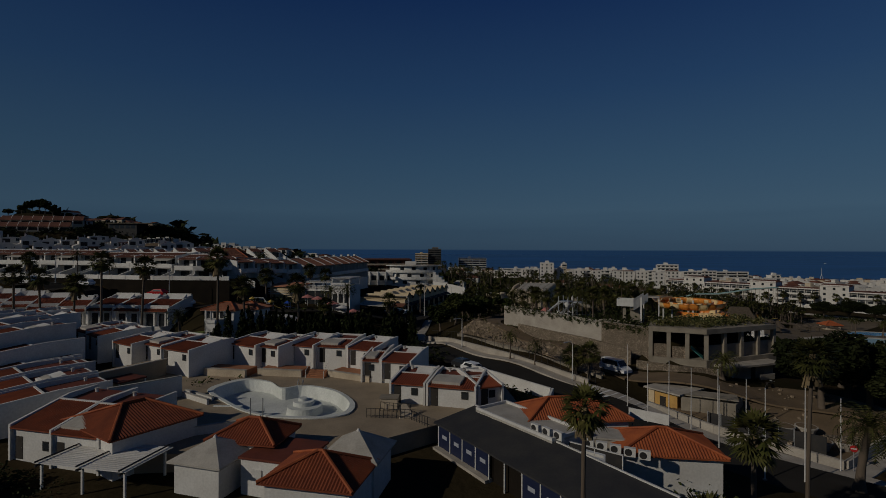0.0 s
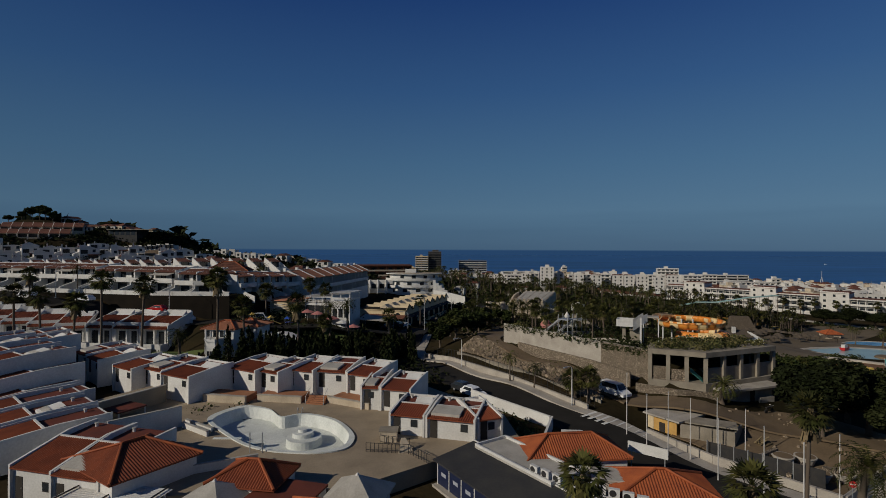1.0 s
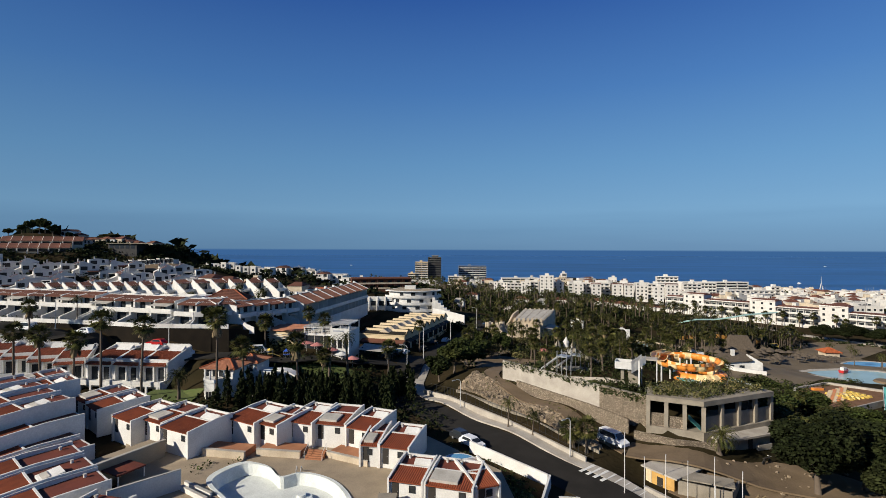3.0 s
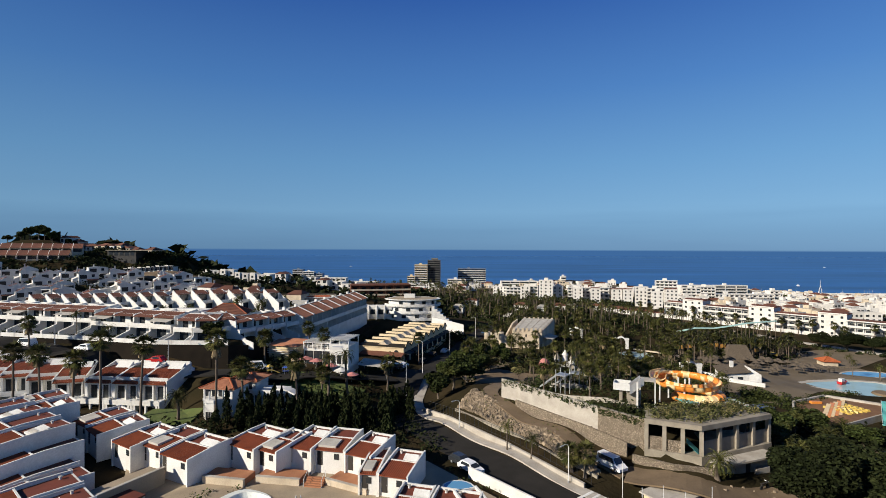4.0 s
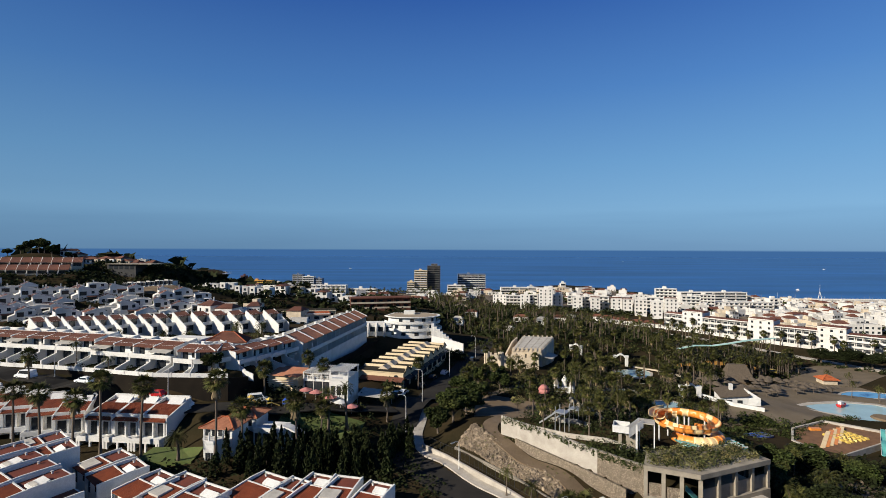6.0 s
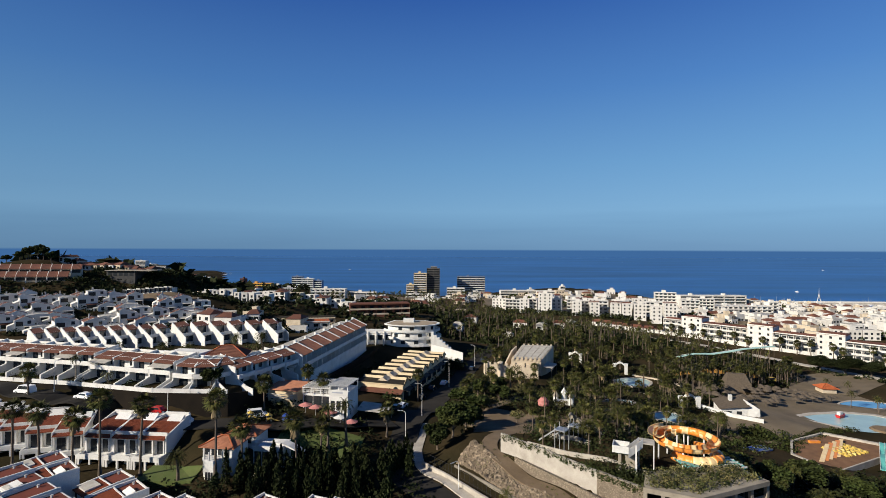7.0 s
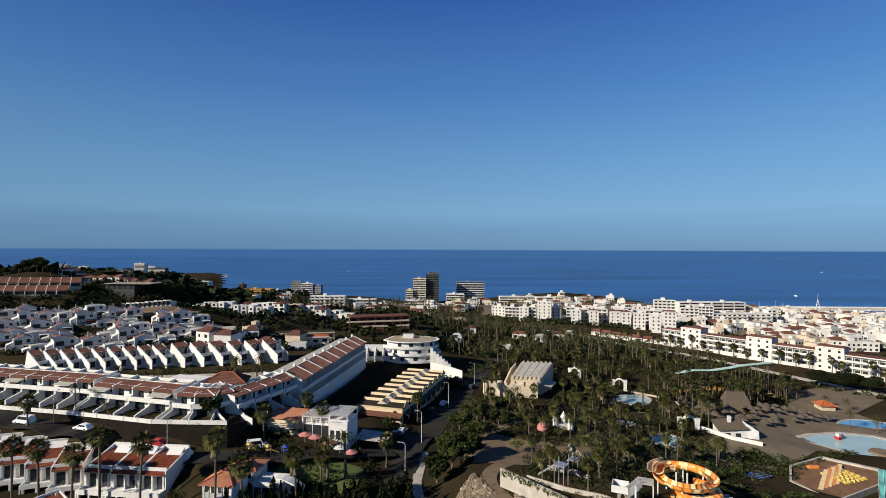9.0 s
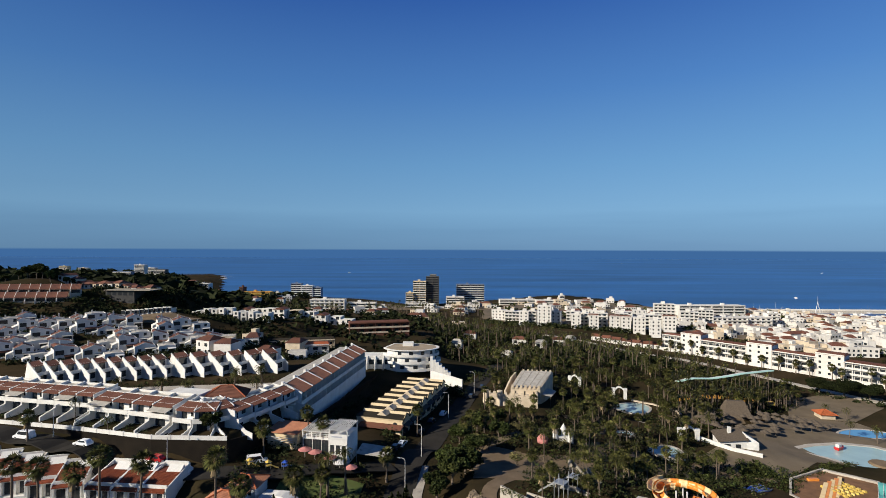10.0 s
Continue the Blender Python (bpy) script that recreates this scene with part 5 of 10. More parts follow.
car(3.4, 78.9, -50, CAR_DARK, "dark car parked by the boundary wall")
for k, (x, y) in enumerate(((-14.5, 134), (-12.2, 139), (-10.8, 144), (-6.0, 158.5), (-2.8, 169), (1.2, 180), (12.5, 200), (18, 214))):
    car(x, y, 72, (CAR_DARK, CAR_DARK, CAR_WHITE)[k % 3], ("dark car parked by the shops", "dark car parked by the shops", "white car by the shops")[k % 3])

# ---- rock bank, retaining wall and pavilion ----
rng = random.Random(8)


def rock_mesh(seed):
    r = random.Random(seed)
    bm = bmesh.new()
    bmesh.ops.create_icosphere(bm, subdivisions=1, radius=1.0)
    for v in bm.verts:
        v.co *= r.uniform(0.68, 1.15)
        v.co.z *= 0.75
    me = bpy.data.meshes.new("rock")
    bm.to_mesh(me)
    bm.free()
    me.materials.append(ROCK)
    return me


ROCKS = [rock_mesh(k) for k in range(5)]
bank_area = [(3.6, 102.5), (7.5, 110.5), (10.3, 104.5), (13.0, 97.5), (19.0, 89.5), (23.0, 83.0), (25.0, 77.5), (23.8, 76.8), (14.0, 89.3)]
bank = thing("rock_bank", 12, 94, 0, 0, "bank of loose tan quarry rocks above the road", "rock bank")
made = 0
while made < 300:
    x, y = rng.uniform(3, 25.5), rng.uniform(76, 111)
    if inside(np.array([x]), np.array([y]), bank_area)[0]:
        k = rng.uniform(0.24, 0.58)
        o = part("rock", ROCKS[made % 5], None, bank, at=pose(x - 12, y - 94, gz(x, y) + k * 0.25, rng.uniform(0, 360), rng.uniform(0, 40), rng.uniform(0, 360)))
        o.scale = (k * rng.uniform(0.8, 1.3), k, k * rng.uniform(0.7, 1.1))
        made += 1
rubble = Shape()
for _ in range(3600):
    while True:
        x, y = rng.uniform(3, 25.5), rng.uniform(76, 111)
        if inside(np.array([x]), np.array([y]), bank_area)[0]:
            break
    k, a = rng.uniform(0.14, 0.4), rng.uniform(0, 6)
    z = gz(x, y)
    rubble.hexa([(x + k * math.cos(a + i * 1.571), y + k * math.sin(a + i * 1.571), z - 0.1) for i in range(4)],
                [(x + 0.6 * k * math.cos(a + 0.3 + i * 1.571), y + 0.6 * k * math.sin(a + 0.3 + i * 1.571), z + k * rng.uniform(0.6, 1.3)) for i in range(4)])
tagged(part("rubble", rubble, ROCK), "loose tan rubble between the rocks", "rubble", kind="stuff")

RET = [(12.8, 104.5, 8.3), (16.6, 100.6, 8.1), (20.5, 96.7, 7.9), (24.3, 92.5, 7.7), (28.0, 88.3, 7.5)]
wall_run("retaining_wall", RET, 0, 0.45, CONCRETE_PALE, "tall pale concrete retaining wall of the park", None, z=True, below=4.5)
stone = [(28.0, 88.3, 7.5), (31.2, 85.2, 7.3), (34.3, 82.1, 7.2)]
wall_run("retaining_wall", stone, 0, 0.45, STONE, "rubble stone retaining wall beside the pavilion", CONCRETE, z=True, below=5.5)
wall_run("retaining_wall", [(15.0, 99.6, 5.3), (20.0, 93.8, 4.9), (25.8, 86.6, 4.6), (30.8, 82.0, 3.6)], 0, 0.4, STONE, "low rubble stone wall along the track", None, z=True, below=2.5)
wall_run("retaining_wall", [(31.0, 80.2, 2.4), (36.0, 76.6, 2.3), (42.6, 75.6, 2.0), (43.4, 77.6, 2.0)], 0, 0.4, STONE, "rubble stone wall below the pavilion", None, z=True, below=4.0)

pav = aligned("pavilion", 34.0, 81.9, 41.5, 78.8, 2.7, "unfinished grey concrete pavilion with open bays and planted roof", "pavilion")
c, s = math.cos(-pav.rotation_euler.z), math.sin(-pav.rotation_euler.z)


def to_pav(x, y):
    return c * (x - 34.0) - s * (y - 81.9), s * (x - 34.0) + c * (y - 81.9)


F0, F1, F2 = (0.0, 0.0), to_pav(41.5, 78.8), to_pav(56.0, 84.8)
B2, B0 = to_pav(53.5, 91.0), to_pav(36.6, 88.0)
roof_poly = [(F0[0] - 0.3, F0[1]), (F1[0], F1[1] - 0.4), (F2[0] + 0.4, F2[1] - 0.2), B2, B0]
part("roof_slab", Shape().prism(roof_poly, 4.1, 4.9), CONCRETE, pav)
part("floor_slab", Shape().prism(roof_poly, -2.5, 0.0), CONCRETE, pav)
part("back_wall", Shape().prism([(B0[0], B0[1] - 0.3), (B2[0], B2[1] - 0.3), B2, B0], 0.0, 4.1), DARK_WALL, pav)
column = Shape().box(-0.3, -0.3, -0.4, 0.3, 0.3, 4.15).mesh("column", CONCRETE)
for (ax, ay), (bx, by), m in ((F0, F1, 3), (F1, F2, 4)):
    ang = heading(ax, ay, bx, by)
    for k in range(m + 1):
        if (ax, ay) == F1 and k == 0:
            continue
        t = k / m
        part("column", column, None, pav, at=pose(ax + (bx - ax) * t, ay + (by - ay) * t + 0.25, 0, 0, 0, ang))
for k in range(4):
    ax, ay, bx, by = (F1[0] + (F2[0] - F1[0]) * k / 4, F1[1] + (F2[1] - F1[1]) * k / 4 + 0.3, F1[0] + (F2[0] - F1[0]) * (k + 1) / 4, F1[1] + (F2[1] - F1[1]) * (k + 1) / 4 + 0.3)
    part("infill_wall", Shape().prism([(ax, ay), (bx, by), (bx - 0.1, by + 0.25), (ax - 0.1, ay + 0.25)], -2.4, 2.2), CONCRETE, pav)
for k in range(2):
    part("infill_wall", Shape().box(F1[0] * k / 3 + 0.5, 0.2, 0.0, F1[0] * (k + 1) / 3 - 0.3, 0.5, 2.1 - 0.3 * k), STONE, pav)
part("green_tarpaulin", Shape().slab([(F1[0] - 2.2, 0.8, 1.6), (F1[0] - 0.4, 0.4, 0.1), (F1[0] - 0.3, 2.2, 0.3), (F1[0] - 2.0, 2.4, 1.8)], 0.05), TEAL, pav, "faded green tarpaulin")

low = aligned("store_room", 43.8, 77.2, 55.0, 81.4, -0.8, "low pale concrete store under an overhanging slab", "building")
part("wall", Shape().box(0.6, 0.8, -2, 11.2, 3.4, 2.5), CONCRETE_PALE, low)
part("roof_slab", Shape().box(-0.3, -0.4, 2.5, 12.2, 3.6, 2.8), CONCRETE_PALE, low)
door(low, 6.2, 7.2, 2.1, 0.8)
part("counter", Shape().box(7.5, 0.0, -1, 10.6, 0.4, 1.0), CONCRETE_PALE, low)

hut = aligned("gate_hut", 29.4, 71.4, 31.8, 67.7, -2.3, "ochre and cream gate hut with a flat concrete roof", "hut")
part("wall", Shape().box(0.1, 0.1, -1, 4.3, 4.7, 2.75), OCHRE, hut)
part("roof", Shape().box(-0.5, -0.5, 2.75, 5.0, 6.0, 2.95), CONCRETE_PALE, hut)
part("corner_pier", Shape().box(-0.02, -0.02, -1, 0.9, 0.12, 2.75), CREAM, hut)
door(hut, 1.7, 2.6, 2.0, 0.1)
for ax, ay, bx, by, h in ((32.0, 67.2, 37.5, 64.0, 1.9), (37.5, 64.0, 40.5, 67.5, 1.8), (33.6, 69.8, 39.0, 67.2, 2.0)):
    rw = aligned("ruined_wall", ax, ay, bx, by, gz(ax, ay), "weathered grey concrete wall in the yard", "wall", "yard walls")
    part("wall", Shape().box(0, 0, -1, math.hypot(bx - ax, by - ay), 0.25, h), CONCRETE, rw)
slab = aligned("yard_canopy", 32.5, 67.0, 38.0, 64.3, gz(35, 66), "flat concrete canopy over the yard stalls", "canopy")
part("slab", Shape().box(0, 0.2, 1.9, 6.2, 3.2, 2.05), CONCRETE, slab)

# sheet fence, planters and a parked motorbike at the yard's edge
sheet_fence = aligned("sheet_fence", 33.4, 63.0, 42.0, 54.6, gz(36, 60), "dark corrugated sheet fence beside the pavement", "fence")
for k in range(8):
    part("sheet", Shape().box(1.5 * k + 0.05, 0, -1.5, 1.5 * k + 1.45, 0.06, 1.9), METAL_DARK, sheet_fence)
    part("post", Shape().box(1.5 * k - 0.05, -0.06, -1.5, 1.5 * k + 0.05, 0.1, 2.05), METAL, sheet_fence)
for k, (x, y) in enumerate(((41.6, 61.0), (44.4, 61.1), (43.4, 57.5), (46.1, 57.5))):
    pot = thing("planter_pot", x, y, gz(x, y), 0, "round pale concrete planter pot in the yard", "planter", "yard planters")
    part("bowl", Shape().cyl(0, 0, -0.2, 0.95, 0.7, 1.15, 18), CONCRETE_PALE, pot)
    part("rim", Shape().cyl(0, 0, 0.95, 1.08, 1.22, 1.22, 18), CONCRETE_PALE, pot)
    part("soil", Shape().cyl(0, 0, 1.0, 1.1, 1.05, 1.05, 18), TRACK, pot)
bike = thing("motorbike", 49.0, 75.0, gz(49, 75) + 0.1, 25, "dark motorbike parked in the yard", "motorbike")
part("frame", Shape().tube([(-0.7, 0, 0.55), (-0.2, 0, 0.8), (0.4, 0, 0.85), (0.7, 0, 1.05)], 0.14, 8), METAL_DARK, bike)
part("seat", Shape().box(-0.75, -0.15, 0.82, 0.05, 0.15, 0.95), SHADE_BLACK, bike)
part("handlebar", Shape().tube([(0.6, -0.35, 1.1), (0.68, 0, 1.05), (0.6, 0.35, 1.1)], 0.03, 6), METAL, bike)
for wx in (-0.7, 0.72):
    part("wheel", Shape().cyl(0, 0, -0.06, 0.06, 0.32, 0.32, 16), TYRE, bike, at=pose(wx, 0, 0.32, 90, 0, 0))
logs = thing("timber_pile", 41.0, 64.5, gz(41, 64.5), 30, "untidy pile of cut brown timber", "timber")
for k in range(9):
    part("log", Shape().tube([(-0.3 * (k % 3), 0.35 * (k % 4) - 0.5, 0.1 + 0.2 * (k % 3)), (1.6 - 0.2 * k, 0.5 * (k % 3) - 0.6, 0.3 + 0.3 * (k % 4))], 0.1, 6), DRY_FROND, logs)

# ---- two-storey row below the street ----
def row_house(x, y, z, turn, w=6.1, n=0, label="white two-storey row house with red roof and columned porch"):
    b = thing("row_house", x, y, z, turn, label, "house", "row houses")
    t = 0.25
    for k in (0, w - t):
        part("party_wall", Shape().hexa([(k, 0.0, -2), (k + t, 0.0, -2), (k + t, 11, -2), (k, 11, -2)], [(k, 0.0, 4.0), (k + t, 0.0, 4.0), (k + t, 11, 4.0), (k, 11, 4.0)])
             .hexa([(k, 2.4, 4.0), (k + t, 2.4, 4.0), (k + t, 11, 4.0), (k, 11, 4.0)], [(k, 2.4, 7.0), (k + t, 2.4, 7.0), (k + t, 11, 8.7), (k, 11, 8.7)]), WHITE, b)
    part("ground_floor_wall", Shape().box(t, 2.2, -2, w - t, 2.5, 3.4), WHITE, b)
    part("upper_wall", Shape().box(t, 3.0, 3.6, w - t, 3.25, 7.4), WHITE, b)
    part("rear_wall", Shape().box(t, 10.7, -2, w - t, 11, 8.9), WHITE, b)
    part("balcony_slab", Shape().box(t, 0.0, 3.3, w - t, 3.2, 3.6), WHITE, b)
    part("balcony_parapet", Shape().box(t, -0.02, 3.6, w - t, 0.18, 4.15), WHITE, b)
    for k in (0.45, w * 0.5 - 0.2, w - 0.85):
        part("porch_column", Shape().box(k, 0.0, -1, k + 0.4, 0.4, 3.3), WHITE, b)
    part("porch_parapet", Shape().box(t, 0.02, -1, w * 0.55, 0.16, 0.7), WHITE, b)
    part("porch_floor", Shape().box(0, -4.0, -4, w, 2.2, 0.02), TERRACOTTA, b, "terracotta porch floor")
    window(b, 0.8, w * 0.5 - 0.1, 0.9, 2.5, 2.2, SHADE_BLACK, 2)
    window(b, w * 0.5 + 0.4, w - 1.0, 0.1, 2.5, 2.2, SHADE_BLACK, 1)
    window(b, 0.9, 2.5, 3.7, 5.9, 3.0, SHADE_BLACK, 1)
    window(b, w - 2.4, w - 0.9, 3.7, 5.9, 3.0, SHADE_BLACK, 1)
    for k in (0.35, w * 0.5 - 0.15, w - 0.7):
        part("roof_pier", Shape().box(k, 2.3, 3.6, k + 0.3, 3.0, 6.6), WHITE, b)
    part("roof", Shape().tiles((t, 2.0, 6.5), (w - t, 2.0, 6.5), (0, 5.5, 1.6)), TILE, b)
    part("rear_roof", Shape().box(t, 7.3, 7.6, w - t, 10.8, 7.95), FLAT_RED, b)
    part("roof_hatch", Shape().hexa([(w * 0.4, 7.6, 7.7), (w - 0.4, 7.6, 7.7), (w - 0.4, 9.8, 7.7), (w * 0.4, 9.8, 7.7)], [(w * 0.4, 7.6, 7.9), (w - 0.4, 7.6, 7.9), (w - 0.4, 9.4, 8.9), (w * 0.4, 9.4, 8.9)]), WHITE, b)
    return b


turn = heading(-75.3, 105.4, -57.0, 103.6)
c, s = math.cos(radians(turn)), math.sin(radians(turn))
for k in range(3):
    row_house(-75.6 + 6.15 * k * c, 103.4 + 6.15 * k * s, -0.9, turn).scale = (1, 1, 1.21)
for k in range(5):
    row_house(-82.6 - 6.2 * k * 0.99, 104.6 + 6.2 * k * 0.1, -1.2 + 0.42 * k, turn + 24).scale = (1, 1, 1.17)
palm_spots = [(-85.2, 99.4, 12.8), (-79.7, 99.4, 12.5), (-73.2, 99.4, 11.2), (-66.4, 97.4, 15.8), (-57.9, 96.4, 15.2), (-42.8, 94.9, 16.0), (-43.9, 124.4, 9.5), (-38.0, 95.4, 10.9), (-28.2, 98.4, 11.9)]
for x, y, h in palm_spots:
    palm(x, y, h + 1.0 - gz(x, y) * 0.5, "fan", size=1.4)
for x, y, h, kind in ((-25.2, 112.4, 9.5, "feather"), (-21.4, 114.4, 9.5, "feather"), (-18.0, 103.4, 5.6, "queen"), (-7.0, 156.3, 8.4, "fan"), (-26.5, 111.0, 7.0, "fan"), (-49.8, 94.6, 5.2, "feather"), (-93.8, 128.5, 6.0, "queen"), (-81.8, 123.0, 4.7, "queen"), (-98.6, 119.6, 6.5, "fan"),
                      (22.2, 75.9, 3.8, "fan"), (20.6, 77.4, 2.8, "fan"), (42.0, 75.2, 2.6, "feather"), (11.3, 83.6, 4.2, "queen"), (14.8, 80.4, 3.4, "queen"), (-13, 122, 7, "fan"), (-30, 128, 8, "fan"), (-35, 133, 9, "fan")):
    palm(x, y, h, kind, size=1.2 if kind == "fan" else 0.8)

lawn = thing("lawn", -50, 98, gz(-50, 98), 0, "sunlit garden lawn beside the villa", "lawn")
part("grass", Shape().box(-8, -4, -1.5, 3, 3, 0.25), GRASS, lawn)
lawn = thing("lawn", -28, 111, gz(-28, 111), 0, "garden lawn with a small pool", "lawn")
part("grass", Shape().box(-8, -5, -1.5, 9, 6, 0.3), GRASS, lawn)
tub = thing("garden_pool", -25.4, 102.2, gz(-25, 102) + 1.0, 0, "small turquoise covered garden pool", "pool")
part("rim", Shape().cyl(0, 0, -1.6, 0.1, 1.9, 1.9, 20), CONCRETE_PALE, tub)
part("cover", Shape().cyl(0, 0, 0.1, 0.5, 1.8, 1.2, 20), TEAL, tub, "pale turquoise domed cover")

def octagon(cx, cy, r, turn=22.5):
    return [(cx + r * math.cos(radians(turn + 45 * i)), cy + r * math.sin(radians(turn + 45 * i))) for i in range(8)]


villa = hip_house("villa", -46.4, 97.6, 1.6, -8, 6.2, 5.8, 6.5, 1.2, TILE_OLD, "two-storey white villa with a hipped clay roof", 1.2, over=0.6)
part("bay", Shape().prism(octagon(2.9, -0.4, 2.2), -2.0, 4.3), WHITE, villa, "white eight-sided bay")
part("bay_parapet", Shape().prism(octagon(2.9, -0.4, 2.35), 4.3, 4.9), WHITE, villa)
for k in range(5):
    a = radians(200 + 35 * k)
    part("bay_post", Shape().cyl(2.9 + 2.1 * math.cos(a), -0.4 + 2.1 * math.sin(a), 4.9, 6.5, 0.16, 0.14, 8), WHITE, villa)
for k in range(4):
    window(villa, 0.5 + 1.35 * k, 1.5 + 1.35 * k, 4.9, 6.1, 0.0, SHADE_BLACK, 0)
for k in range(3):
    window(villa, 2.1 + 0.55 * k, 2.55 + 0.55 * k, 0.4, 2.6, -2.42, SHADE_BLACK, 0)
tower = hip_house("villa", -45.0, 106.4, 1.6, -8, 6.0, 5.4, 5.7, 1.2, TILE_OLD, "white villa tower with an orange hipped roof", 0.6, over=0.6)
for k in range(3):
    window(tower, 0.6 + 1.7 * k, 1.7 + 1.7 * k, 3.9, 5.2, 0.0, SHADE_BLACK, 0)
wing = thing("villa_wing", -38.2, 102.0, 1.6, -8, "white flat villa wing with tall dark glazing", "house")
part("wall", Shape().box(0, 0, -2, 5.4, 6.0, 4.2), WHITE, wing)
part("parapet", Shape().box(-0.1, -0.12, 4.2, 5.5, 0.15, 4.9), WHITE, wing)
for k in range(3):
    window(wing, 0.3 + 1.7 * k, 1.75 + 1.7 * k, 0.4, 3.8, 0.0, SHADE_BLACK, 1)
terr = thing("villa_terrace", -37.0, 97.6, 1.2, -8, "curved white terrace parapet before the villa", "terrace")
part("slab", Shape().prism([(0.9 * k, -0.9 * math.sin(k * 0.28)) for k in range(12)] + [(9.9, 4.0), (0, 4.0)], -2.0, 1.0), CONCRETE_PALE, terr)
for k in range(11):
    a, b = (0.9 * k, -0.9 * math.sin(k * 0.28)), (0.9 * k + 0.9, -0.9 * math.sin(k * 0.28 + 0.28))
    part("parapet", Shape().prism([a, b, (b[0], b[1] + 0.2), (a[0], a[1] + 0.2)], 1.0, 1.75), WHITE, terr)

rng = random.Random(15)
count = 0
while count < 95:
    x, y = rng.uniform(-41, -6), rng.uniform(86.5, 108)
    if y > 104 - 0.05 * (x + 41) and x < -12 or (x > -9 and y < 99) or (-52 < x < -34 and y > 96):
        continue
    cypress(x, y, rng.uniform(3.8, 6.8), rng.uniform(0.9, 1.5))
    count += 1
shrubbery("garden_shrubs", [(-60, 86), (-5, 84), (2, 78), (0, 88), (-7, 99), (-13, 108), (-16, 124), (-40, 122), (-48, 110), (-36, 108), (-40, 95), (-58, 95)], 300, 1.5, LEAF_DARK, "dense dark garden shrubs", 21, 0.22)
shrubbery("wall_shrubs", [(-48, 118), (-36, 158), (-26, 200), (-22, 196), (-30, 150), (-40, 118)], 160, 1.7, LEAF_DARK, "dark shrubs below the estate wall", 22, 0.25)
for x, y, r, h in ((-0.5, 112, 3.5, 6.0), (3.0, 118, 4.0, 7.5), (6.5, 124, 4.0, 7.0), (2.0, 128, 3.2, 6.0), (-57, 124, 3.0, 5.0)):
    tree(x, y, r, h)


canopy = aligned("arched_canopy", -35.4, 105.6, -28.4, 104.2, 1.4, "white arched garden canopy beside the lawn", "canopy")
bow = [(0.0, 4.5), (1.2, 4.75), (2.6, 4.7), (4.2, 4.3), (5.6, 3.7), (7.0, 2.9)]
for (p, z0), (q, z1) in zip(bow, bow[1:]):
    part("roof_panel", Shape().slab([(p, -1.1, z0), (q, -1.1, z1), (q, 1.1, z1), (p, 1.1, z0)], 0.35), WHITE, canopy)
for p, z in ((0.1, 4.3), (3.4, 4.2), (6.7, 2.8)):
    for q in (-1.0, 0.82):
        part("post", Shape().box(p, q, -1.5, p + 0.2, q + 0.2, z), WHITE, canopy)
part("cross_beam", Shape().box(0.1, -1.0, 1.9, 6.8, -0.85, 2.2), WHITE, canopy)

# ---- the white estate above the wall ----
EST = [(-140, 136.2), (-114, 129.0), (-92.4, 124.7), (-68.6, 118.5), (-50.2, 117.8)]
wall_run("estate_wall", [(*p, 12.5) for p in EST] + [(-43.5, 139.0, 8.5), (-37.3, 160, 5.6), (-32.0, 190, 4.6), (-26.8, 215, 4.2)], 0, 0.5, DARK_WALL, "tall dark volcanic retaining wall", None, z=True, below=7.5)
for a, b in zip(EST, EST[1:]):
    ln = math.hypot(b[0] - a[0], b[1] - a[1])
    m = max(2, round(ln / 4.4))
    pw = aligned("estate_parapet", a[0], a[1], b[0], b[1], 12.5, "white parapet panels on the dark wall", "wall", "estate parapets")
    for k in range(m):
        part("panel", Shape().box(ln * k / m + 0.14, 0.05, 0, ln * (k + 1) / m - 0.14, 0.25, 1.0), WHITE, pw)
        part("pier", Shape().box(ln * k / m - 0.14, 0.0, 0, ln * k / m + 0.14, 0.3, 1.12), WHITE, pw)


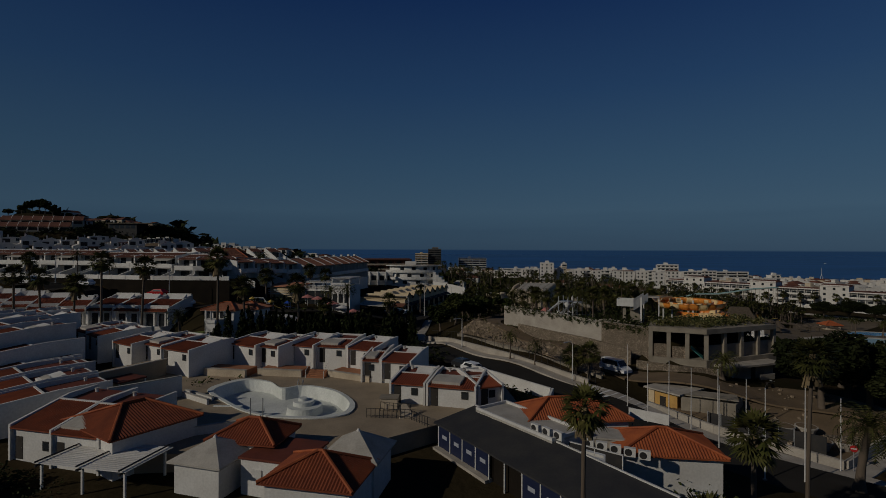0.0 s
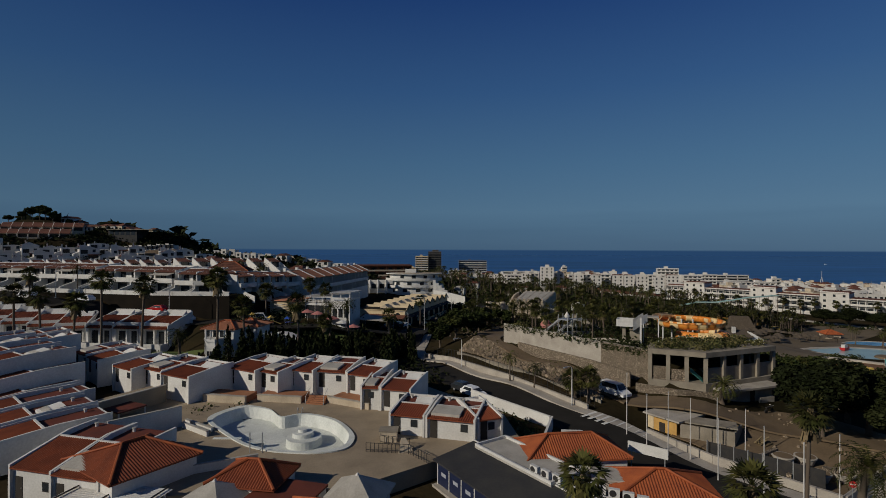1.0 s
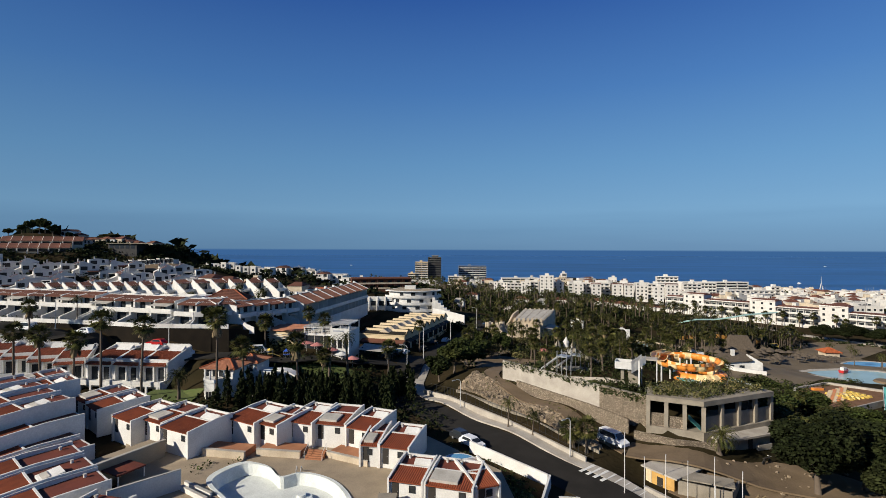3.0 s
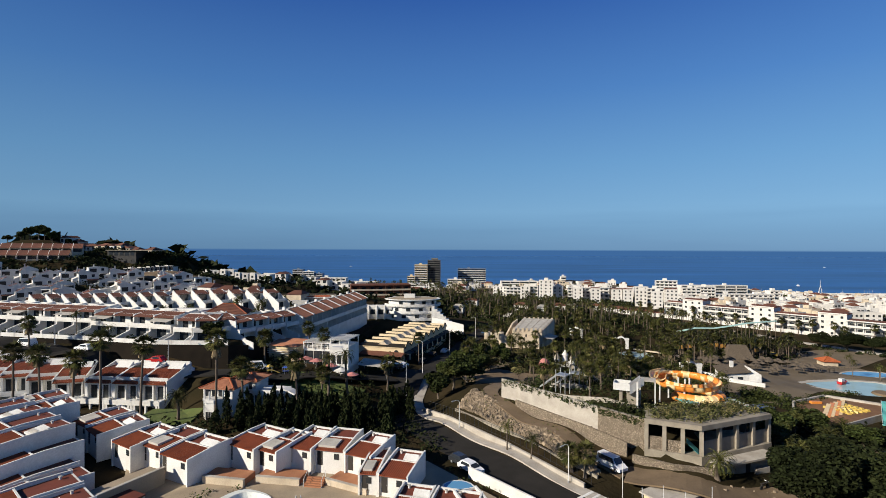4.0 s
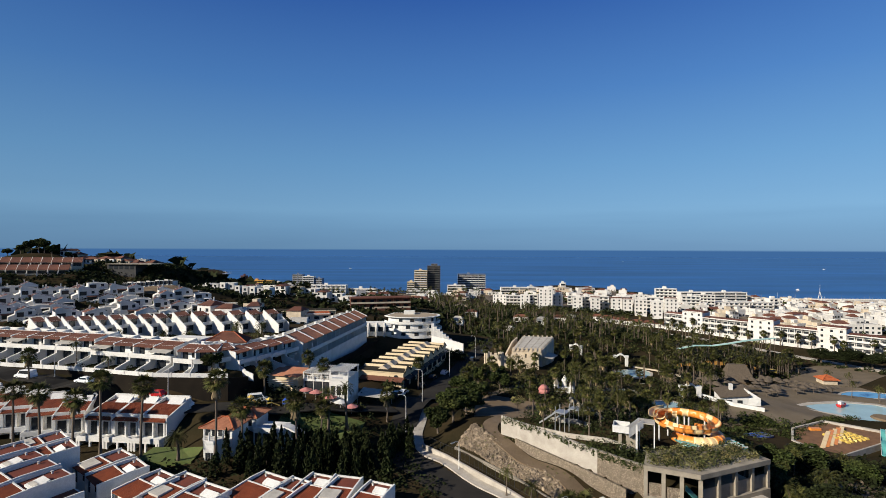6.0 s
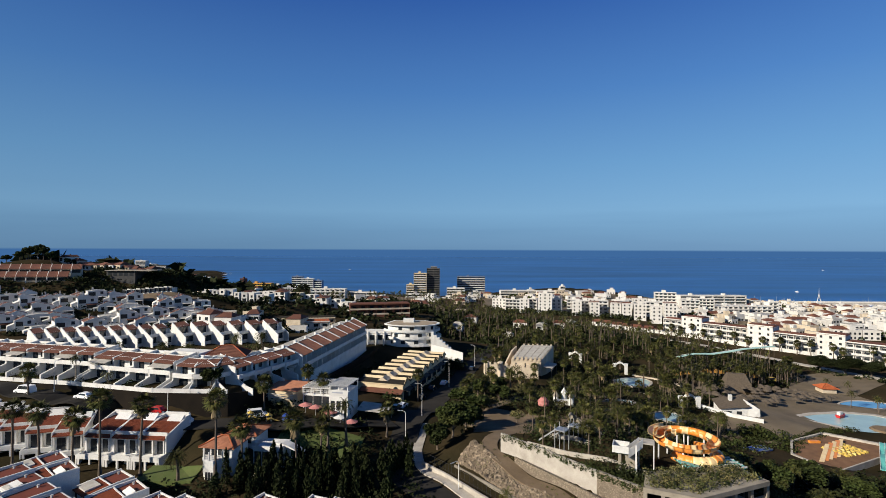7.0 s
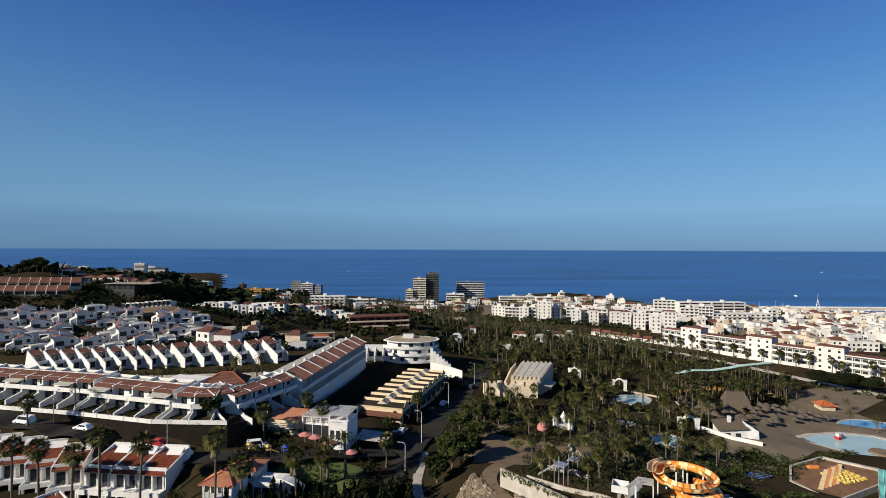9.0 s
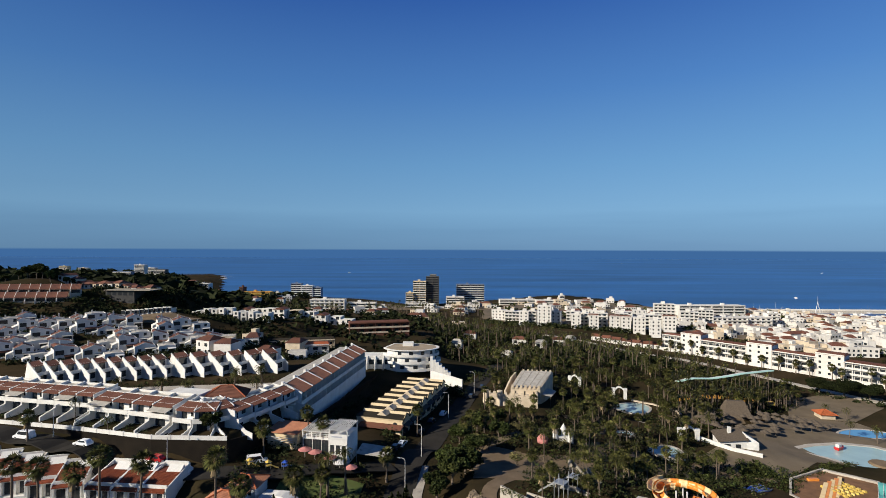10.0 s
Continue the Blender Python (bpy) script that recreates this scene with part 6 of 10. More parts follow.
def estate_house(x, y, z, turn, w=5.7, awn=False, z2=0.0):
    b = thing("terraced_house", x, y, z, turn, "white terraced house with balcony and red roof strip", "house", "estate terraced houses")
    t = 0.22
    for k in (0, w - t):
        part("party_wall", Shape().hexa([(k, 0, -1), (k + t, 0, -1), (k + t, 9, -1), (k, 9, -1)], [(k, 0, 3.7), (k + t, 0, 3.7), (k + t, 9, 3.7), (k, 9, 3.7)])
             .hexa([(k, 1.2, 3.7), (k + t, 1.2, 3.7), (k + t, 9, 3.7), (k, 9, 3.7)], [(k, 1.2, 5.7), (k + t, 1.2, 5.7), (k + t, 9, 6.75), (k, 9, 6.75)]), WHITE, b)
        q = [(k, -4.2), (k + t, -4.2), (k + t, 0), (k, 0)]
        part("garden_divider", Shape().hexa([(*p, -1) for p in q], [(k, -4.2, 0.7), (k + t, -4.2, 0.7), (k + t, 0, 1.9), (k, 0, 1.9)]), WHITE, b)
    part("ground_floor_wall", Shape().box(t, 1.6, -1, w - t, 1.85, 2.7), WHITE, b)
    part("upper_wall", Shape().box(t, 2.4, 2.9, w - t, 2.65, 5.8), WHITE, b)
    part("rear_wall", Shape().box(t, 8.8, -1, w - t, 9, 6.5), WHITE, b)
    part("balcony_slab", Shape().box(t, 0, 2.6, w - t, 2.5, 2.9), WHITE, b)
    part("balcony_parapet", Shape().box(t, -0.03, 2.9, w - t, 0.15, 3.75), WHITE, b)
    window(b, 0.6, w * 0.55, 0.1, 2.3, 1.6, SHADE_BLACK, 2)
    window(b, 0.8, 2.4, 2.95, 5.0, 2.4, SHADE_BLACK, 1)
    window(b, w - 2.2, w - 0.8, 3.6, 5.0, 2.4, SHADE_BLACK, 1)
    part("roof", Shape().tiles((t, 0.9, 5.35), (w - t, 0.9, 5.35), (0, 4.2, 1.1), pitch=0.5), TILE_FAR, b)
    part("ridge_wall", Shape().box(t, 5.0, 5.6, w - t, 5.2, 6.6), WHITE, b)
    part("flat_roof", Shape().box(t, 5.2, 5.7, w - t, 8.9, 5.9), PALE_SLAB, b)
    if awn:
        part("awning", Shape().slab([(t, -1.0, 4.6), (w - t, -1.0, 4.6), (w - t, 2.4, 5.3), (t, 2.4, 5.3)], 0.06), PALE_SLAB, b, "pale canvas awning")
    return b


for ax, ay, bx, by, m, z in ((-137, 142.0, -93.0, 132.6, 8, 12.9), (-92.6, 131.8, -67.6, 124.8, 4, 12.4)):
    turn = heading(ax, ay, bx, by)
    w = math.hypot(bx - ax, by - ay) / m
    for k in range(m):
        estate_house(ax + (bx - ax) * k / m, ay + (by - ay) * k / m, z, turn, w, k % 3 == 0)
# the rounded corner block: three facets
for ax, ay, bx, by in ((-66.8, 124.4, -61.2, 122.8), (-61.0, 122.8, -55.6, 123.6), (-55.4, 123.8, -52.0, 127.8)):
    estate_house(ax, ay, 12.0, heading(ax, ay, bx, by), math.hypot(bx - ax, by - ay))
gable_house = hip_house("gable_house", -63.6, 134.0, 12.4, 10, 10.5, 7.0, 5.2, 2.4, TILE_FAR, "white block with a red pyramid roof and round window", 3.0)
flat_house = thing("flat_block", -75.0, 135.5, 12.4, -12, "white flat-roofed block with small windows", "building")
part("wall", Shape().box(0, 0, -1, 10.5, 6, 6.2), WHITE, flat_house)
part("parapet", Shape().box(-0.1, -0.1, 6.2, 10.6, 0.15, 6.7), WHITE, flat_house)
for k in range(4):
    window(flat_house, 1.0 + 2.3 * k, 1.7 + 2.3 * k, 4.4, 5.2, 0.0, SHADE_BLACK, 0)
# units that step along the wall
for k in range(4):
    x, y = -50.6 + 2.1 * k, 125.5 + 5.9 * k
    estate_house(x, y, 11.2 - 0.3 * k, heading(-50.6, 125.5, -42.2, 149.1), 6.0)

# the long wing with red roof strips and two tiers of balconies
wing = aligned("hotel_wing", -41.6, 149.6, -31.7, 212.4, 6.0, "long white hotel wing with balconies and red roof strips", "hotel")
LW, BAYS = 63.5, 16
part("base_wall", Shape().box(0, 0, -3, LW, 11.5, 1.6), WHITE, wing)
part("inner_wall", Shape().box(0.3, 2.2, 1.6, LW - 0.3, 11.0, 9.0), WHITE, wing)
for z in (1.6, 5.1):
    part("balcony_slab", Shape().box(0, -0.1, z - 0.25, LW, 2.3, z), WHITE, wing)
    part("balcony_parapet", Shape().box(0, -0.12, z, LW, 0.06, z + 0.9), WHITE, wing)
part("roof", Shape().tiles((0, -0.2, 8.6), (LW, -0.2, 8.6), (0, 5.6, 2.5), pitch=0.6), TILE_OLD, wing)
part("flat_roof", Shape().box(0, 5.5, 9.0, LW, 11.5, 9.9), PALE_SLAB, wing)
part("ridge_parapet", Shape().box(0, 5.3, 9.9, LW, 5.6, 11.15), WHITE, wing)
divider = Shape().hexa([(0, -0.1, 1.6), (0.25, -0.1, 1.6), (0.25, 2.2, 1.6), (0, 2.2, 1.6)], [(0, 0.4, 8.6), (0.25, 0.4, 8.6), (0.25, 2.2, 8.6), (0, 2.2, 8.6)]).mesh("divider", WHITE)
strip = Shape().hexa([(0, -0.25, 8.4), (0.45, -0.25, 8.4), (0.45, 5.5, 10.9), (0, 5.5, 10.9)], [(0, -0.25, 8.85), (0.45, -0.25, 8.85), (0.45, 5.5, 11.4), (0, 5.5, 11.4)]).mesh("roof_strip", WHITE)
glassdoor = Shape().box(0, 0, 0, 2.5, 0.12, 2.5).mesh("glass_door", GLASS)
for k in range(BAYS + 1):
    x = min(k * LW / BAYS, LW - 0.45)
    part("divider", divider, None, wing, at=pose(x, 0, 0))
    if k % 2 == 0:
        part("roof_strip", strip, None, wing, at=pose(x, 0, 0))
        part("chimney", Shape().box(x - 0.2, 5.6, 9.9, x + 0.6, 6.4, 11.8), WHITE, wing)
    if k < BAYS:
        for z in (1.65, 5.15):
            part("glass_door", glassdoor, None, wing, at=pose(x + 0.9, 2.12, z))
part("end_wall", Shape().hexa([(-0.3, -0.3, -3), (0, -0.3, -3), (0, 12, -3), (-0.3, 12, -3)], [(-0.3, -0.3, 9.0), (0, -0.3, 9.0), (0, 12, 11.0), (-0.3, 12, 11.0)]), WHITE, wing)


def stepped_villa(x, y, z, turn, w, top=6.0, low=2.2, d=9.0):
    b = thing("stepped_villa", x, y, z, turn, "white villa with a high sloping parapet and clay roof", "house", "stepped villas")
    t = 0.25
    for k in (0, w - t):
        part("parapet", Shape().hexa([(k, -1.5, -2), (k + t, -1.5, -2), (k + t, d, -2), (k, d, -2)], [(k, -1.5, low), (k + t, -1.5, low), (k + t, d * 0.75, top), (k, d * 0.75, top)]), WHITE, b)
    part("front_wall", Shape().box(t, 1.0, -2, w - t, 1.3, 2.6), WHITE, b)
    part("upper_wall", Shape().box(t, 3.8, 2.6, w - t, 4.0, top - 1.3), WHITE, b)
    part("terrace_slab", Shape().box(t, 0.2, 2.5, w - t, 4.0, 2.75), WHITE, b)
    part("terrace_parapet", Shape().box(t, 0.15, 2.75, w - t, 0.3, 3.5), WHITE, b)
    window(b, 0.7, w - 0.8, 0.2, 2.2, 1.0, SHADE_BLACK, 2)
    window(b, 0.9, w - 1.0, 2.8, top - 1.7, 3.8, SHADE_BLACK, 1)
    part("roof", Shape().tiles((t, 3.4, top - 1.5), (w - t, 3.4, top - 1.5), (0, d * 0.75 - 3.2, 1.2), pitch=0.6), TILE_FAR, b)
    part("rear_roof", Shape().slab([(t, d * 0.75, top - 0.4), (w - t, d * 0.75, top - 0.4), (w - t, d, top - 1.8), (t, d, top - 1.8)], 0.2), TILE_FAR, b)
    return b


for ax, ay, bx, by, m, z, top in ((-132, 164.0, -92.0, 176.0, 9, 13.3, 6.6), (-90.5, 175.5, -54.5, 184.0, 6, 13.4, 7.0)):
    turn = heading(ax, ay, bx, by) + 46
    for k in range(m):
        stepped_villa(ax + (bx - ax) * k / m, ay + (by - ay) * k / m, z, turn, math.hypot(bx - ax, by - ay) / m * 0.82, top)
yard = thing("estate_yard", -70, 155, 12.5, 8, "pale paved estate yard", "yard")
part("paving", Shape().box(-34, -13, -0.5, 26, 12, 0.08), CONCRETE_PALE, yard)
for x, y, h in [(-100, 155, 4), (-88, 158, 3.5), (-76, 150, 4.5), (-66, 160, 6), (-58, 158, 4), (-110, 150, 4), (-60, 168, 5), (-120, 152, 4)]:
    palm(x, y, h, "feather", size=0.8)
shrubbery("estate_shrubs", [(-130, 158), (-90, 168), (-50, 176), (-50, 171), (-90, 163), (-125, 152)], 60, 1.4, LEAF, "green estate shrubs in front of the villas", 25, 0.25)
shrubbery("estate_garden_shrubs", [(-134, 137), (-92, 127), (-70, 121), (-70, 123.5), (-92, 130), (-134, 140)], 45, 0.9, LEAF, "small garden shrubs behind the parapet", 26, 0.18)

# ---- shops and the terrace bar ----
shops = aligned("shop_row", -26.5, 159.0, -11.6, 154.6, 0.6, "cream shop row with zigzag gables and a round window", "shops")
SW, SD = 15.5, 47.5
part("wall", Shape().box(0, 0, -5.0, SW, SD, 3.9), CREAM, shops)
part("ledge_roof", Shape().slab([(1.5, -2.4, 2.0), (SW + 0.4, -2.4, 2.0), (SW + 0.4, 0, 2.7), (1.5, 0, 2.7)], 0.2), TILE_FAR, shops)
part("cornice", Shape().box(-0.2, -0.2, 3.9, SW + 0.2, SD, 4.1), CREAM, shops)
eye_window = part("round_window", Shape().cyl(0, 0, 0, 0.1, 0.75, 0.75, 20), GLASS, shops, "dark round window", at=pose(SW - 2.4, 0.02, 2.6, 90, 0, 0))
for k in range(8):
    y0 = SD * k / 8
    bay = SD / 8
    # dark strips carry the brown felt and the shade of the sawtooth backs
    part("roof_strip", Shape().slab([(-0.3, y0 + 0.05, 4.32), (SW + 0.1, y0 + 0.05, 4.32), (SW + 0.1, y0 + bay * 0.82, 4.36), (-0.3, y0 + bay * 0.82, 4.36)], 0.12), ROOF_BROWN, shops, "dark roof strip, felt and shade in one colour")
    part("roof_wall", Shape().slab([(-0.2, y0 + bay * 0.83, 4.34), (SW, y0 + bay * 0.83, 4.34), (SW, y0 + bay * 0.99, 4.95), (-0.2, y0 + bay * 0.99, 4.95)], 0.3), CREAM, shops)
    part("gable", Shape().add([(SW + 0.05, y0 + 0.2, 3.9), (SW + 0.05, y0 + bay - 0.2, 3.9), (SW + 0.05, y0 + bay / 2, 5.6), (SW + 0.35, y0 + 0.2, 3.9), (SW + 0.35, y0 + bay - 0.2, 3.9), (SW + 0.35, y0 + bay / 2, 5.6)], [(0, 2, 1), (3, 4, 5), (0, 3, 5, 2), (1, 2, 5, 4), (0, 1, 4, 3)]), CREAM, shops)
    mid_x, ridge_y = SW * 0.5, y0 + bay * 0.62
    part("dormer", Shape().add([(mid_x - 1.7, ridge_y - 1.6, 4.36), (mid_x + 1.7, ridge_y - 1.6, 4.36), (mid_x, ridge_y - 1.6, 5.5), (mid_x - 1.7, ridge_y + 1.6, 4.5), (mid_x + 1.7, ridge_y + 1.6, 4.5), (mid_x, ridge_y + 1.6, 5.5)], [(0, 1, 2), (5, 4, 3), (0, 2, 5, 3), (1, 4, 5, 2), (0, 3, 4, 1)]), SANDSTONE, shops)
    part("gable_trim", Shape().tube([(SW + 0.4, y0 + 0.1, 3.9), (SW + 0.4, y0 + bay / 2, 5.75), (SW + 0.4, y0 + bay - 0.1, 3.9)], 0.16, 4), ROOF_BROWN, shops)
    part("shop_window", Shape().box(SW - 0.02, y0 + 0.8, -0.8, SW + 0.05, y0 + bay - 0.8, 1.8), GLASS, shops)
    part("awning", Shape().slab([(SW, y0 + 0.4, 2.6), (SW, y0 + bay - 0.4, 2.6), (SW + 1.6, y0 + bay - 0.4, 2.0), (SW + 1.6, y0 + 0.4, 2.0)], 0.06), FELT_SHADE, shops)

tbar = aligned("terrace_bar", -35.1, 127.8, -22.1, 125.3, 6.3, "white two-storey bar with pergola roof terrace", "bar")
tbar.scale = (0.9, 0.9, 0.9)
part("wall", Shape().box(0, 0, -4.5, 8.5, 9, 4.0), WHITE, tbar)
part("roof_terrace", Shape().box(0.1, 0.1, 4.0, 8.4, 8.9, 4.1), PALE_SLAB, tbar)
part("stair_block", Shape().box(8.5, -1.6, -4.5, 14.0, 6.5, 5.2), WHITE, tbar)
part("fascia_board", Shape().box(8.4, -1.75, 4.4, 14.1, -1.6, 5.9), SIGN_WHITE, tbar, "white board with unreadable lettering")
part("lettering_bar", Shape().box(9.4, -1.8, 5.0, 12.6, -1.74, 5.35), SIGN_GREY, tbar)
for k in range(15):
    part("roof_slat", Shape().box(0.2 + 0.56 * k, -0.8, 5.9, 0.36 + 0.56 * k, 9.2, 6.1), WHITE, tbar)
for q in (-0.6, 4.2, 8.8):
    part("roof_beam", Shape().box(0.0, q, 5.65, 8.5, q + 0.22, 5.9), WHITE, tbar)
for k in range(4):
    part("roof_post", Shape().box(0.1 + 2.7 * k, -0.6, 4.0, 0.3 + 2.7 * k, -0.4, 5.65), WHITE, tbar)
for k in range(3):
    window(tbar, 0.3 + 2.75 * k, 2.9 + 2.75 * k, -1.6, 3.4, 0.0, SHADE_BLACK, 2)
    window(tbar, 9.0 + 1.7 * k, 10.2 + 1.7 * k, 0.4, 2.8, -1.6, SHADE_BLACK, 1)
for k in range(11):
    part("pergola_slat", Shape().box(8.4 + 0.55 * k, -2.2, 7.1, 8.6 + 0.55 * k, 6.8, 7.3), WHITE, tbar)
for k in range(3):
    for q in (-1.5, 6.2):
        part("pergola_post", Shape().box(8.6 + 2.6 * k, q, 5.2, 8.85 + 2.6 * k, q + 0.25, 6.9), WHITE, tbar)
for q in (-1.5, 2.4, 6.2):
    part("pergola_beam", Shape().box(8.3, q, 6.85, 14.2, q + 0.25, 7.1), WHITE, tbar)
for k in range(9):
    part("terrace_rail_post", Shape().box(0.1 + 1.0 * k, -0.05, 4.0, 0.22 + 1.0 * k, 0.07, 5.0), WHITE, tbar)
for z in (4.4, 4.9):
    part("terrace_rail", Shape().box(0.1, -0.04, z, 8.4, 0.06, z + 0.1), WHITE, tbar)
rest = aligned("grill_house", -45.0, 130.4, -35.8, 128.0, 7.4, "small restaurant with a red flat roof and fence rails", "restaurant")
rest.scale = (0.9, 0.9, 0.9)
part("wall", Shape().box(0, 0, -4, 9.5, 7, 3.2), CREAM, rest)
part("roof", Shape().slab([(-0.4, -0.6, 3.3), (9.9, -0.6, 3.3), (9.9, 7.4, 4.0), (-0.4, 7.4, 4.0)], 0.2), TILE_OLD, rest)
for k in range(3):
    part("rail", Shape().box(0.5, -1.6, 1.2 + 0.5 * k, 9.0, -1.5, 1.35 + 0.5 * k), SIGN_WHITE, rest)
tent = thing("market_tent", -17.0, 128.5, gz(-17.0, 128.5), -10, "grey striped market tent", "tent")
part("roof", Shape().slab([(-4, -2.5, 3.0), (4, -2.5, 2.6), (4, 3, 3.0), (-4, 3, 3.6)], 0.08), PALE_SLAB, tent)
for q in ((-3.8, -2.3), (3.8, -2.3), (-3.8, 2.8), (3.8, 2.8)):
    part("pole", Shape().cyl(q[0], q[1], -0.3, 3.0, 0.05, 0.05, 6), METAL, tent)


def umbrella(x, y, mat, label, z=None, r=1.7, h=2.5):
    u = thing("parasol", x, y, gz(x, y) if z is None else z, 0, label, "parasol", "parasols")
    part("pole", Shape().cyl(0, 0, -0.2, h, 0.04, 0.04, 6), POLE, u)
    part("canopy", Shape().cyl(0, 0, h - 0.5, h + 0.2, r, 0.06, 10), mat, u)


for x, y, m, l in ((-33.5, 124.0, PINK, "faded pink parasol on terrace"), (-30.8, 123.2, PINK, "faded pink parasol on terrace"), (-27.0, 122.6, PINK, "faded pink parasol on terrace"), (-24.4, 121.8, SIGN_WHITE, "white parasol on the terrace"), (-21.6, 121.0, PINK, "faded pink parasol on terrace")):
    umbrella(x, y, m, l)
for x, y, mt, l, t in ((-40.5, 118, YELLOW, "yellow children's slide tower", 10), (-36.8, 118.5, BLUE, "blue children's play tower", 40), (-44.5, 117, YELLOW, "small yellow children's play house", 0)):
    pt = thing("play_tower", x, y, gz(x, y), t, l, "playground")
    pt.scale = (0.7, 0.7, 0.62)
    part("deck", Shape().box(-0.8, -0.8, 1.2, 0.8, 0.8, 1.35), mt, pt)
    part("roof", Shape().cyl(0, 0, 2.6, 3.5, 1.3, 0.1, 4), mt, pt)
    part("chute", Shape().slab([(0.8, -0.4, 1.4), (3.4, -0.4, 0.2), (3.4, 0.4, 0.2), (0.8, 0.4, 1.4)], 0.12), mt, pt)
    for q in ((-0.75, -0.75), (0.75, -0.75), (-0.75, 0.75), (0.75, 0.75)):
        part("post", Shape().box(q[0] - 0.05, q[1] - 0.05, -0.2, q[0] + 0.05, q[1] + 0.05, 2.7), METAL, pt)

# the rounded hotel at the end of the street
rh = thing("round_hotel", -13.5, 231.0, 3.8, 0, "white rounded hotel with curved terraces", "hotel")
for lv in range(3):
    r = 12.5 - 0.6 * lv
    arc = [(r * 1.15 * math.cos(a), r * 0.8 * math.sin(a)) for a in np.linspace(math.pi * 1.08, math.pi * 2.15, 22)]
    part("terrace_slab", Shape().prism(arc + [(6, 8), (-9, 8)], 3.0 * lv - 0.3, 3.0 * lv), WHITE, rh)
    inn = [(p * 0.86, q * 0.86) for p, q in arc]
    part("storey_wall", Shape().prism(inn + [(5, 7), (-8, 7)], 3.0 * lv, 3.0 * lv + 2.7), WHITE, rh)
    band = Shape()
    m = len(arc)
    band.add([(p * k, q * k, z) for k in (1.0, 0.98) for z in (3.0 * lv - 0.1, 3.0 * lv + 0.9) for p, q in arc],
             [f for i in range(m - 1) for f in ((i, i + 1, m + i + 1, m + i), (2 * m + i + 1, 2 * m + i, 3 * m + i, 3 * m + i + 1), (m + i, m + i + 1, 3 * m + i + 1, 3 * m + i))])
    part("balustrade", band, WHITE, rh)
    for k in range(3 + lv, 19, 3):
        a, b = inn[k], inn[k + 1]
        part("glass_door", Shape().prism([(a[0] * 1.005, a[1] * 1.005), (b[0] * 1.005, b[1] * 1.005), (b[0] * 0.98, b[1] * 0.98), (a[0] * 0.98, a[1] * 0.98)], 3.0 * lv + 0.1, 3.0 * lv + 2.2), GLASS, rh)
part("roof", Shape().prism(arc + [(6, 8), (-9, 8)], 8.7, 9.0), WHITE, rh)
part("roof_terrace", Shape().prism([(p * 0.9, q * 0.9) for p, q in arc] + [(5, 7), (-8, 7)], 9.0, 9.06), PAVING, rh)
part("lift_house", Shape().box(-4, 1, 9.0, 1, 5, 10.6), WHITE, rh)
part("side_block", Shape().box(-24, -6, -5, -9, 6, 5.2), WHITE, rh)
part("side_parapet", Shape().box(-24.1, -6.2, 5.2, -9, -6.0, 6.1), WHITE, rh)
for k in range(7):
    part("stair_flight", Shape().box(9.0 + 1.3 * k, -9.0 - 0.3 * k, -9, 10.3 + 1.3 * k, -6.0 - 0.3 * k, 6.0 - 1.05 * k), WHITE, rh, "white stepped stair wall")
for k in range(4):
    part("terrace_fin", Shape().hexa([(-23 + 3.6 * k, -8.6, -5), (-22.7 + 3.6 * k, -8.6, -5), (-22.7 + 3.6 * k, -6.2, -5), (-23 + 3.6 * k, -6.2, -5)], [(-23 + 3.6 * k, -8.6, 3.0), (-22.7 + 3.6 * k, -8.6, 3.0), (-22.7 + 3.6 * k, -6.2, 6.4), (-23 + 3.6 * k, -6.2, 6.4)]), WHITE, rh)
    part("side_window", Shape().box(-22.2 + 3.6 * k, -6.1, 2.2, -20.0 + 3.6 * k, -5.9, 4.4), GLASS, rh)
ramp = aligned("white_ramp_wall", -4.0, 211.5, 9.0, 205.0, -3.0, "white sloping ramp wall beside the street", "wall")
part("wall", Shape().hexa([(0, 0, -1), (9.0, 0, -1), (9.0, 0.4, -1), (0, 0.4, -1)], [(0, 0, 9.6), (9.0, 0, 8.4), (9.0, 0.4, 8.4), (0, 0.4, 9.6)])
     .hexa([(9.0, 0, -1), (14.6, 0, -1), (14.6, 0.4, -1), (9.0, 0.4, -1)], [(9.0, 0, 8.4), (14.6, 0, 7.4), (14.6, 0.4, 7.4), (9.0, 0.4, 8.4)]), WHITE, ramp)
shrubbery("ramp_shrubs", [(-4, 206), (8, 199), (11, 203), (3, 209)], 60, 2.2, LEAF_DARK, "dark trees before the white ramp wall", 95, 0.3, 26)


